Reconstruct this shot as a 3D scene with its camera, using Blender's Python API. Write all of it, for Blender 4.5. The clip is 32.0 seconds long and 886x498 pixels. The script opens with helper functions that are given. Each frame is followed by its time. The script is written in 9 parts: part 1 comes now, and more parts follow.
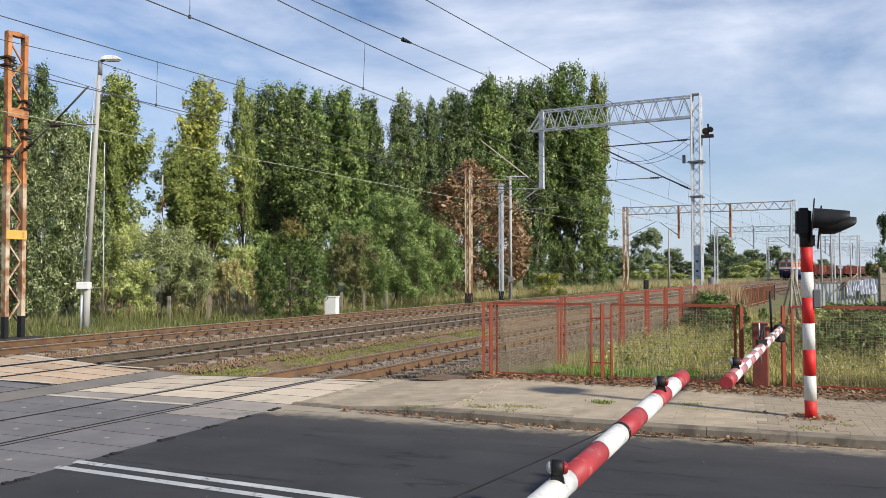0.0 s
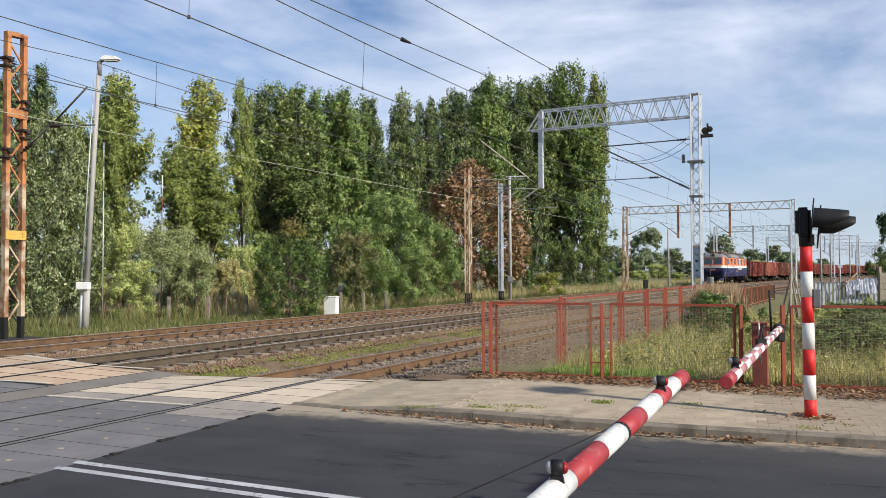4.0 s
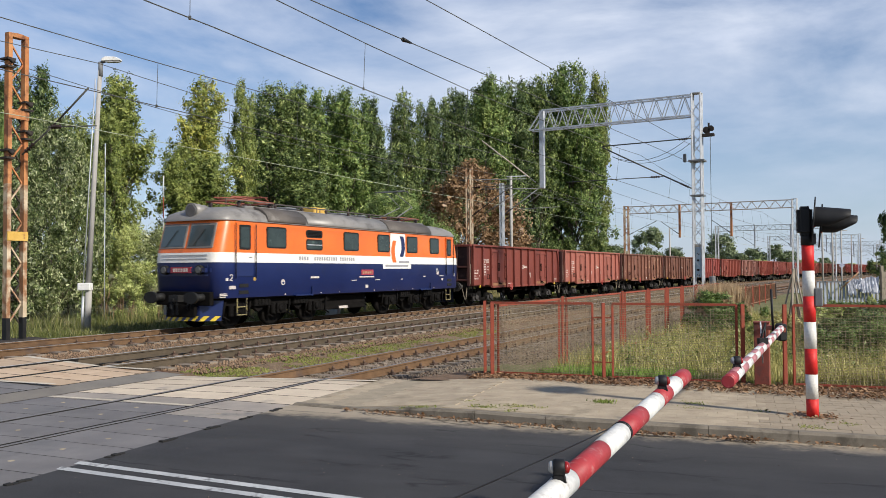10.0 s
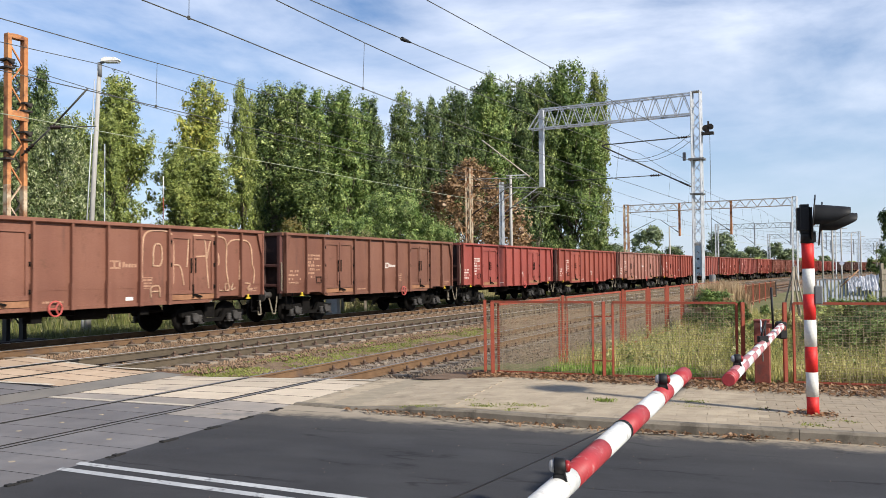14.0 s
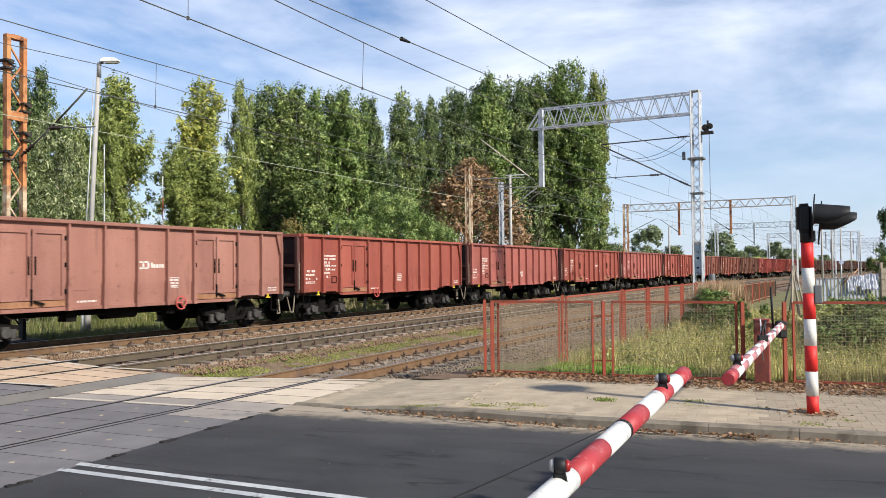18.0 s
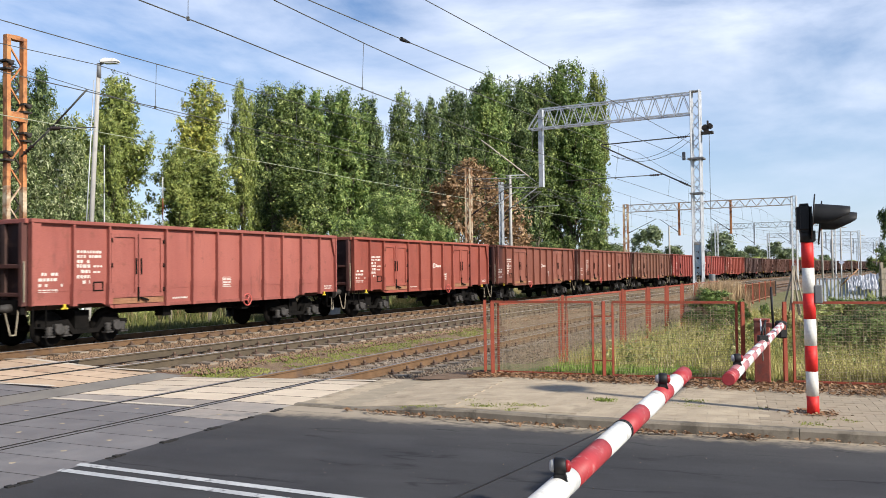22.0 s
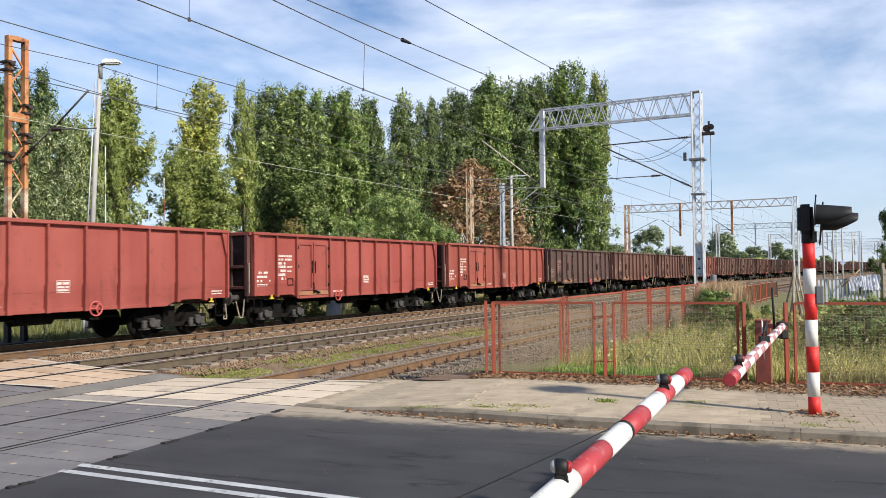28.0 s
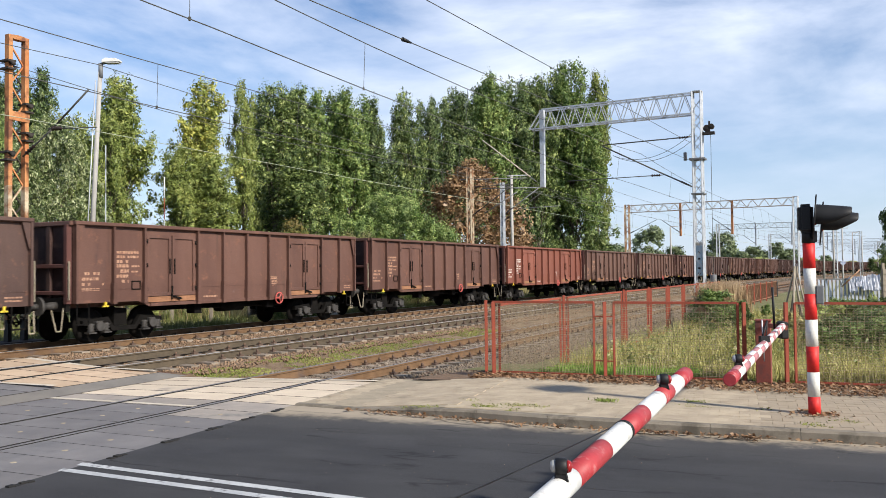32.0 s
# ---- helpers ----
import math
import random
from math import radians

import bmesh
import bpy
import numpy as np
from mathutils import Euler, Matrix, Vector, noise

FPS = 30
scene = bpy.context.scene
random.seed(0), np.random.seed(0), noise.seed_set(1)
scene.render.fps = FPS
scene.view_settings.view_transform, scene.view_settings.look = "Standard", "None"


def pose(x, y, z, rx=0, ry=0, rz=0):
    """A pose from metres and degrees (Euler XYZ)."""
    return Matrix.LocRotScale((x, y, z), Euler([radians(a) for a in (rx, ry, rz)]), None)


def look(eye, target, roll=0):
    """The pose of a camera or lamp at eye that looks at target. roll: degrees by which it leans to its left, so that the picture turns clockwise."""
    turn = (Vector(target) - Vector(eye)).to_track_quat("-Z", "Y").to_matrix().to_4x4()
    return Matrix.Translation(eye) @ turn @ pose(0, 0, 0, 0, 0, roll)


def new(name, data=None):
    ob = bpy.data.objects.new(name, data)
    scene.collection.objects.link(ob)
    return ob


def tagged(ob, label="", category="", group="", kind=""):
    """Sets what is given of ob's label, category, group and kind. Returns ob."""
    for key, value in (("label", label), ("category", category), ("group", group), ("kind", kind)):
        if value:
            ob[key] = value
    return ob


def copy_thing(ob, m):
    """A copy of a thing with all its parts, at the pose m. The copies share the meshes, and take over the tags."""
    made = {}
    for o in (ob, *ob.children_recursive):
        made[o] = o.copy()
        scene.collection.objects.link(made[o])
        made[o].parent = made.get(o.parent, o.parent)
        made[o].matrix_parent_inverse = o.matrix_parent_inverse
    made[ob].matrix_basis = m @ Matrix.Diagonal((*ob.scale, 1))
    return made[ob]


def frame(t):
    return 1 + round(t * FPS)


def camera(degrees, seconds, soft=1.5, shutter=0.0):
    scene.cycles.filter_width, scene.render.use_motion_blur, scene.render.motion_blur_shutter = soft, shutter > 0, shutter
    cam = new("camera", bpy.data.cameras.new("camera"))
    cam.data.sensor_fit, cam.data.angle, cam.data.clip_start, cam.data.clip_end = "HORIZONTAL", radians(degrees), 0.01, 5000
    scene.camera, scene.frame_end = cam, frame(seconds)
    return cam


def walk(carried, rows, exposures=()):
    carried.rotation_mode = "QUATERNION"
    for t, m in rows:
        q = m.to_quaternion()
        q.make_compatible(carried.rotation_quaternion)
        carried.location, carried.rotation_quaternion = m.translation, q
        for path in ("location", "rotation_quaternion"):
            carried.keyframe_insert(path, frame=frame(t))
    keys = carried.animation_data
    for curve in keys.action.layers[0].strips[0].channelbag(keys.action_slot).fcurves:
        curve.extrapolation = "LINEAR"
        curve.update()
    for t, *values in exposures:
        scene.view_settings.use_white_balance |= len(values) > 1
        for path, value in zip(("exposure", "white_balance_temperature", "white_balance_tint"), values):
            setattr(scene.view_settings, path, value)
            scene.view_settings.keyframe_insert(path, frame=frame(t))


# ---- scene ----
# ---------------------------------------------------------------- camera
EYE = (0.0, 0.0, 1.859)
SWAY = [(0.0, 91.592, 0.09, 0.002), (1.0, 91.593, 0.09, -0.044), (2.0, 91.594, 0.097, -0.026), (3.0, 91.59, 0.115, -0.048),
        (3.5, 91.586, 0.128, -0.037), (5.5, 91.589, 0.272, -0.03), (6.0, 91.595, 0.266, -0.025), (7.0, 91.619, 0.292, -0.018),
        (8.0, 91.632, 0.304, -0.021), (9.0, 91.658, 0.322, -0.025)]
SWAY += [(10.0, 91.585, 0.297, 0.075), (11.0, 91.584, 0.359, 0.112), (12.0, 91.569, 0.434, 0.1), (13.0, 91.552, 0.42, 0.091),
         (14.0, 91.532, 0.507, 0.076), (14.5, 91.528, 0.513, 0.081), (16.5, 91.526, 0.543, 0.039), (17.0, 91.539, 0.559, 0.045),
         (18.0, 91.523, 0.61, 0.054), (19.0, 91.534, 0.637, 0.071), (20.0, 91.539, 0.632, 0.051)]
SWAY += [(21.0, 91.54, 0.625, 0.075), (22.0, 91.542, 0.649, 0.06), (23.0, 91.578, 0.679, 0.054), (24.0, 91.555, 0.756, 0.122),
         (25.0, 91.521, 0.811, 0.176), (25.5, 91.507, 0.841, 0.177), (27.5, 91.558, 0.711, 0.119), (28.0, 91.594, 0.653, 0.136),
         (29.0, 91.555, 0.715, 0.156), (30.0, 91.547, 0.639, 0.119), (31.0, 91.55, 0.6, 0.132), (32.0, 91.558, 0.592, 0.147)]
cam = camera(57.94, 32.0, soft=0.8, shutter=0.12)
walk(cam, [(t, pose(*EYE, a, b, c)) for t, a, b, c in SWAY], exposures=[(0.0, 0.27), (9.0, 0.18), (10.0, 0.13), (10.8, 0.22), (13.0, 0.42), (23.0, 0.5), (32.0, 0.5)])

# ---------------------------------------------------------------- world and sun
SUN_ELEV, SUN_TO = 33.0, Vector((2.93, -2.3, 0)).normalized()


def make_world():
    w = bpy.data.worlds.new("sky")
    scene.world = w
    w.use_nodes = True
    nt = w.node_tree
    nt.nodes.clear()
    N, L = nt.nodes.new, nt.links.new
    out, bg = N("ShaderNodeOutputWorld"), N("ShaderNodeBackground")
    sky = N("ShaderNodeTexSky")
    sky.sky_type, sky.sun_disc = "NISHITA", False
    sky.sun_elevation = radians(SUN_ELEV)
    sky.sun_rotation = math.atan2(SUN_TO.x, SUN_TO.y)
    sky.air_density, sky.dust_density, sky.ozone_density = 1.0, 0.5, 2.6
    tc, mp = N("ShaderNodeTexCoord"), N("ShaderNodeMapping")
    mp.inputs["Scale"].default_value = (1.0, 1.0, 3.2)
    mp.inputs["Rotation"].default_value = (0.0, radians(14), radians(20))
    n1, n2, mix = N("ShaderNodeTexNoise"), N("ShaderNodeTexNoise"), N("ShaderNodeMix")
    n1.inputs["Scale"].default_value, n1.inputs["Detail"].default_value, n1.inputs["Roughness"].default_value = 2.3, 9, 0.56
    n1.inputs["Distortion"].default_value = 0.35
    n2.inputs["Scale"].default_value, n2.inputs["Detail"].default_value = 6.5, 6
    ramp = N("ShaderNodeValToRGB")
    ramp.color_ramp.elements[0].position, ramp.color_ramp.elements[1].position = 0.375, 0.7
    add = N("ShaderNodeMath")
    add.operation = "MULTIPLY_ADD"
    add.inputs[1].default_value, add.inputs[2].default_value = 0.18, -0.09
    tot = N("ShaderNodeMath")
    mix.data_type = "RGBA"
    cloud = N("ShaderNodeMix")
    cloud.data_type = "RGBA"
    cloud.inputs["A"].default_value, cloud.inputs["B"].default_value = (5.6, 6.4, 8.2, 1), (7.7, 8.2, 9.2, 1)
    L(tc.outputs["Generated"], mp.inputs["Vector"])
    L(mp.outputs["Vector"], n1.inputs["Vector"])
    L(mp.outputs["Vector"], n2.inputs["Vector"])
    L(n2.outputs["Fac"], add.inputs[0])
    L(n1.outputs["Fac"], tot.inputs[0])
    L(add.outputs[0], tot.inputs[1])
    L(tot.outputs[0], ramp.inputs["Fac"])
    L(n2.outputs["Fac"], cloud.inputs["Factor"])
    # the cloud is densest low down and opens to clear blue overhead
    hgt, thin, dens = N("ShaderNodeSeparateXYZ"), N("ShaderNodeMapRange"), N("ShaderNodeMath")
    L(tc.outputs["Generated"], hgt.inputs[0])
    thin.inputs["From Min"].default_value, thin.inputs["From Max"].default_value = 0.36, 0.8
    thin.inputs["To Min"].default_value, thin.inputs["To Max"].default_value = 1.0, 0.12
    L(hgt.outputs["Z"], thin.inputs["Value"])
    dens.operation = "MULTIPLY"
    L(ramp.outputs["Color"], dens.inputs[0])
    L(thin.outputs[0], dens.inputs[1])
    L(dens.outputs[0], mix.inputs["Factor"])
    blue = N("ShaderNodeMix")
    blue.data_type, blue.blend_type = "RGBA", "MULTIPLY"
    blue.inputs["Factor"].default_value, blue.inputs["B"].default_value = 1.0, (0.83, 0.93, 1.07, 1)
    L(sky.outputs["Color"], blue.inputs["A"])
    L(blue.outputs["Result"], mix.inputs["A"])
    L(cloud.outputs["Result"], mix.inputs["B"])
    # pale blue haze low over the horizon
    sep, low, haze = N("ShaderNodeSeparateXYZ"), N("ShaderNodeMapRange"), N("ShaderNodeMix")
    L(tc.outputs["Generated"], sep.inputs[0])
    low.inputs["From Min"].default_value, low.inputs["From Max"].default_value = 0.3, -0.02
    low.inputs["To Max"].default_value = 0.75
    L(sep.outputs["Z"], low.inputs["Value"])
    haze.data_type = "RGBA"
    haze.inputs["B"].default_value = (4.9, 5.7, 7.0, 1)
    L(low.outputs[0], haze.inputs["Factor"])
    L(mix.outputs["Result"], haze.inputs["A"])
    L(haze.outputs["Result"], bg.inputs["Color"])
    bg.inputs["Strength"].default_value = 0.1
    L(bg.outputs[0], out.inputs["Surface"])


make_world()
sun = new("sun", bpy.data.lights.new("sun", "SUN"))
sun.data.energy, sun.data.angle, sun.data.color = 5.0, radians(2.6), (1.0, 0.93, 0.82)
sun.matrix_world = look((0, 0, 30), Vector((0, 0, 30)) - SUN_TO * math.cos(radians(SUN_ELEV)) - Vector((0, 0, math.sin(radians(SUN_ELEV)))))

# ---------------------------------------------------------------- the plan
# tracks: s runs along the line away from the crossing, lat to the road side, measured from the far track
TH, CURV, S_BEND, FAR = 0.46637, 0.00055075, -3.654, 19.336
DIRV, NRM = Vector((math.sin(TH), math.cos(TH))), Vector((math.cos(TH), -math.sin(TH)))
LAT = {3: 0.0, 2: 5.10, 1: 9.82}
LEVEL = {3: 0.0, 2: 0.0, 1: -0.13}
# road: u along it, v across it
RU, RV = Vector((0.9397, -0.3420)), Vector((0.3420, 0.9397))
Z_ROAD, Z_PAVE, Z_LAND = -0.16, -0.04, -0.40


def along(s, lat=0.0, z=0.0):
    u, l = max(s - S_BEND, 0.0), min(s, S_BEND)
    a = CURV * u
    p = -NRM * FAR + DIRV * (l + math.sin(a) / CURV) + NRM * ((1 - math.cos(a)) / CURV)
    side = NRM * math.cos(a) - DIRV * math.sin(a)
    p = p + side * lat
    return Vector((p.x, p.y, z))


def turn_at(s):
    return TH + CURV * max(s - S_BEND, 0.0)


def on_road(u, v, z=0.0):
    p = RU * u + RV * v
    return Vector((p.x, p.y, z))


def cross(v, lat, z=0.0):
    """The point at road offset v on the line lat beside the far track."""
    s = (v - (lat - FAR) * NRM.dot(RV)) / DIRV.dot(RV)
    return along(s, lat, z)


# ---------------------------------------------------------------- mesh helpers
def part(name, bm, mat, parent=None, label="", smooth=False):
    me = bpy.data.meshes.new(name)
    bm.to_mesh(me)
    bm.free()
    for m in (mat if isinstance(mat, (list, tuple)) else [mat]):
        me.materials.append(m)
    if smooth:
        me.shade_smooth()
    ob = new(name, me)
    if parent:
        ob.parent = parent
    if label:
        ob["label"] = label
    return ob


def share(name, me, parent, m):
    ob = new(name, me)
    ob.parent = parent
    ob.matrix_basis = m
    return ob


def empty(name, m=None):
    ob = new(name)
    ob.empty_display_size = 0.2
    if m:
        ob.matrix_basis = m
    return ob


def B():
    return bmesh.new()


def box(bm, a, b, mi=0, m=None):
    x0, y0, z0 = (min(p, q) for p, q in zip(a, b))
    x1, y1, z1 = (max(p, q) for p, q in zip(a, b))
    vs = [Vector(c) for c in ((x0, y0, z0), (x1, y0, z0), (x1, y1, z0), (x0, y1, z0), (x0, y0, z1), (x1, y0, z1), (x1, y1, z1), (x0, y1, z1))]
    if m:
        vs = [m @ v for v in vs]
    vs = [bm.verts.new(v) for v in vs]
    for f in ((3, 2, 1, 0), (4, 5, 6, 7), (0, 1, 5, 4), (1, 2, 6, 5), (2, 3, 7, 6), (3, 0, 4, 7)):
        bm.faces.new([vs[i] for i in f]).material_index = mi
    return vs


def bevel(bm, w=0.01, seg=1):
    bmesh.ops.bevel(bm, geom=bm.edges[:], offset=w, segments=seg, affect="EDGES", clamp_overlap=True)
    return bm


def tube(bm, p, q, r0, r1=None, seg=8, caps=True, mi=0):
    p, q = Vector(p), Vector(q)
    r1 = r0 if r1 is None else r1
    w = (q - p)
    if w.length < 1e-6:
        return
    rot = w.to_track_quat("Z", "Y").to_matrix()
    ra, rb = [], []
    for i in range(seg):
        a = 2 * math.pi * (i + 0.5) / seg
        o = rot @ Vector((math.cos(a), math.sin(a), 0))
        ra.append(bm.verts.new(p + o * r0))
        rb.append(bm.verts.new(q + o * r1))
    for i in range(seg):
        j = (i + 1) % seg
        f = bm.faces.new((ra[i], ra[j], rb[j], rb[i]))
        f.material_index, f.smooth = mi, seg > 5
    if caps:
        bm.faces.new(ra[::-1]).material_index = mi
        bm.faces.new(rb).material_index = mi


def bar(bm, p, q, w, h=None, mi=0):
    """A square bar from p to q."""
    tube(bm, p, q, w * 0.7071, seg=4, mi=mi)


def lathe(bm, prof, seg=16, m=None, mi=0):
    """prof: (radius, z) pairs round the z axis."""
    rings = []
    for r, z in prof:
        ring = []
        for i in range(seg):
            a = 2 * math.pi * i / seg
            v = Vector((r * math.cos(a), r * math.sin(a), z))
            ring.append(bm.verts.new(m @ v if m else v))
        rings.append(ring)
    for a, b in zip(rings, rings[1:]):
        for i in range(seg):
            j = (i + 1) % seg
            f = bm.faces.new((a[i], a[j], b[j], b[i]))
            f.smooth, f.material_index = True, mi
    bm.faces.new(rings[0][::-1]).material_index = mi
    bm.faces.new(rings[-1]).material_index = mi


def sheet(bm, pts, mi=0):
    bm.faces.new([bm.verts.new(p) for p in pts]).material_index = mi


def bent_rod(bm, pts, r):
    """One continuous skin along the points."""
    rings = []
    for i, p in enumerate(pts):
        w = Vector(pts[min(i + 1, len(pts) - 1)]) - Vector(pts[max(i - 1, 0)])
        rot = w.to_track_quat("Z", "Y").to_matrix()
        rings.append([bm.verts.new(Vector(p) + rot @ Vector((r * math.cos(1.2566 * k), r * math.sin(1.2566 * k), 0))) for k in range(5)])
    for a, b in zip(rings, rings[1:]):
        for k in range(5):
            bm.faces.new((a[k], a[(k + 1) % 5], b[(k + 1) % 5], b[k])).smooth = True


def prism(bm, poly, y0, y1, mi=0, m=None):
    """poly: (x, z) outline pushed along y."""
    a = [bm.verts.new((m @ Vector((x, y0, z))) if m else (x, y0, z)) for x, z in poly]
    b = [bm.verts.new((m @ Vector((x, y1, z))) if m else (x, y1, z)) for x, z in poly]
    n = len(poly)
    bm.faces.new(a).material_index = mi
    bm.faces.new(b[::-1]).material_index = mi
    for i in range(n):
        j = (i + 1) % n
        bm.faces.new((a[j], a[i], b[i], b[j])).material_index = mi
    bmesh.ops.recalc_face_normals(bm, faces=bm.faces)


def ribbon(bm, s_list, prof, closed=False, level=0.0, mi=0):
    """prof: (lat, z) outline swept along the line."""
    rows = [[bm.verts.new(along(s, la, z + level)) for la, z in prof] for s in s_list]
    n = len(prof)
    for a, b in zip(rows, rows[1:]):
        for i in range(n if closed else n - 1):
            j = (i + 1) % n
            bm.faces.new((a[i], b[i], b[j], a[j])).material_index = mi
    if closed:
        bm.faces.new(rows[0])
        bm.faces.new(rows[-1][::-1])


def steps(a, b, grow=1.0, first=4.0):
    out, d = [a], first
    while out[-1] < b:
        out.append(min(out[-1] + d, b))
        d *= grow
    return out


# ---------------------------------------------------------------- materials
def mat_new(name):
    m = bpy.data.materials.new(name)
    m.use_nodes = True
    nt = m.node_tree
    return m, nt, nt.nodes["Principled BSDF"]


def surface(name, c1, c2, scale=4.0, rough=0.8, metal=0.0, bump=0.15, fine=60.0, c3=None, c3_at=0.62, c3_scale=1.3, tint=0.0, spec=0.35, bump_d=0.01, stretch=None, isle=False):
    """Two tones mixed by noise, a third in patches, fine grain and relief."""
    m, nt, b = mat_new(name)
    N, L = nt.nodes.new, nt.links.new
    tc = N("ShaderNodeTexCoord")
    src = tc.outputs["Object"]
    if stretch:
        mp = N("ShaderNodeMapping")
        mp.inputs["Scale"].default_value = stretch
        L(src, mp.inputs["Vector"])
        src = mp.outputs["Vector"]
    n1, n2 = N("ShaderNodeTexNoise"), N("ShaderNodeTexNoise")
    n1.inputs["Scale"].default_value, n1.inputs["Detail"].default_value, n1.inputs["Roughness"].default_value = scale, 5, 0.6
    n2.inputs["Scale"].default_value, n2.inputs["Detail"].default_value = fine, 3
    L(src, n1.inputs["Vector"])
    L(tc.outputs["Object"], n2.inputs["Vector"])
    r = N("ShaderNodeMapRange")
    r.inputs["From Min"].default_value, r.inputs["From Max"].default_value = 0.32, 0.68
    L(n1.outputs["Fac"], r.inputs["Value"])
    mx = N("ShaderNodeMix")
    mx.data_type = "RGBA"
    mx.inputs["A"].default_value, mx.inputs["B"].default_value = (*c1, 1), (*c2, 1)
    L(r.outputs[0], mx.inputs["Factor"])
    col = mx.outputs["Result"]
    if c3:
        n3, r3, m3 = N("ShaderNodeTexNoise"), N("ShaderNodeMapRange"), N("ShaderNodeMix")
        n3.inputs["Scale"].default_value, n3.inputs["Detail"].default_value, n3.inputs["Roughness"].default_value = c3_scale, 8, 0.65
        L(src, n3.inputs["Vector"])
        r3.inputs["From Min"].default_value, r3.inputs["From Max"].default_value = c3_at - 0.05, c3_at + 0.06
        L(n3.outputs["Fac"], r3.inputs["Value"])
        m3.data_type = "RGBA"
        L(r3.outputs[0], m3.inputs["Factor"])
        L(col, m3.inputs["A"])
        m3.inputs["B"].default_value = (*c3, 1)
        col = m3.outputs["Result"]
    g = N("ShaderNodeMapRange")
    g.inputs["To Min"].default_value, g.inputs["To Max"].default_value = 0.78, 1.22
    L(n2.outputs["Fac"], g.inputs["Value"])
    hs = N("ShaderNodeHueSaturation")
    L(g.outputs[0], hs.inputs["Value"])
    L(col, hs.inputs["Color"])
    col = hs.outputs["Color"]
    if tint:
        oi = N("ShaderNodeNewGeometry" if isle else "ShaderNodeObjectInfo")
        g2, h2 = N("ShaderNodeMapRange"), N("ShaderNodeHueSaturation")
        g2.inputs["To Min"].default_value, g2.inputs["To Max"].default_value = 1 - tint, 1 + tint
        L(oi.outputs["Random Per Island" if isle else "Random"], g2.inputs["Value"])
        L(g2.outputs[0], h2.inputs["Value"])
        L(col, h2.inputs["Color"])
        col = h2.outputs["Color"]
    L(col, b.inputs["Base Color"])
    rr = N("ShaderNodeMapRange")
    rr.inputs["To Min"].default_value, rr.inputs["To Max"].default_value = max(rough - 0.12, 0.02), min(rough + 0.12, 1)
    L(n1.outputs["Fac"], rr.inputs["Value"])
    L(rr.outputs[0], b.inputs["Roughness"])
    b.inputs["Metallic"].default_value = metal
    b.inputs["Specular IOR Level"].default_value = spec
    if bump:
        bp = N("ShaderNodeBump")
        bp.inputs["Strength"].default_value, bp.inputs["Distance"].default_value = bump, bump_d
        L(n2.outputs["Fac"], bp.inputs["Height"])
        L(bp.outputs[0], b.inputs["Normal"])
    return m


def leaf_mat(name, c1, c2, c3=None, through_light=0.09, at=(0.25, 0.62, 0.82), turned=None, patch=0.5):
    """Leaves: colour by island and by broad patches, light passing through. turned: a colour that takes over high in the crown."""
    m, nt, b = mat_new(name)
    N, L = nt.nodes.new, nt.links.new
    geo, tc, n1 = N("ShaderNodeNewGeometry"), N("ShaderNodeTexCoord"), N("ShaderNodeTexNoise")
    n1.inputs["Scale"].default_value, n1.inputs["Detail"].default_value, n1.inputs["Roughness"].default_value = patch, 5, 0.68
    L(tc.outputs["Object"], n1.inputs["Vector"])
    ad = N("ShaderNodeMath")
    ad.operation = "MULTIPLY_ADD"
    ad.inputs[1].default_value, ad.inputs[2].default_value = 0.38, -0.19
    L(geo.outputs["Random Per Island"], ad.inputs[0])
    sm = N("ShaderNodeMath")
    L(n1.outputs["Fac"], sm.inputs[0])
    L(ad.outputs[0], sm.inputs[1])
    ramp = N("ShaderNodeValToRGB")
    e = ramp.color_ramp.elements
    e[0].position, e[0].color = at[0], (*c1, 1)
    e[1].position, e[1].color = at[1], (*c2, 1)
    if c3:
        x = e.new(at[2])
        x.color = (*c3, 1)
    L(sm.outputs[0], ramp.inputs["Fac"])
    col = ramp.outputs["Color"]
    if turned:
        sep, hi, wob, mx = N("ShaderNodeSeparateXYZ"), N("ShaderNodeMapRange"), N("ShaderNodeMath"), N("ShaderNodeMix")
        L(tc.outputs["Object"], sep.inputs[0])
        wob.operation = "MULTIPLY_ADD"
        wob.inputs[1].default_value = 5.0
        L(sm.outputs[0], wob.inputs[0])
        L(sep.outputs["Z"], wob.inputs[2])
        hi.inputs["From Min"].default_value, hi.inputs["From Max"].default_value, hi.inputs["To Max"].default_value = 8.9, 10.6, 0.75
        L(wob.outputs[0], hi.inputs["Value"])
        mx.data_type = "RGBA"
        mx.inputs["B"].default_value = (*turned, 1)
        L(hi.outputs[0], mx.inputs["Factor"])
        L(col, mx.inputs["A"])
        col = mx.outputs["Result"]
    L(col, b.inputs["Base Color"])
    b.inputs["Roughness"].default_value = 0.45
    b.inputs["Specular IOR Level"].default_value = 0.28
    tr, ms = N("ShaderNodeBsdfTranslucent"), N("ShaderNodeMixShader")
    L(col, tr.inputs["Color"])
    ms.inputs[0].default_value = through_light
    L(b.outputs[0], ms.inputs[1])
    L(tr.outputs[0], ms.inputs[2])
    L(ms.outputs[0], nt.nodes["Material Output"].inputs["Surface"])
    return m


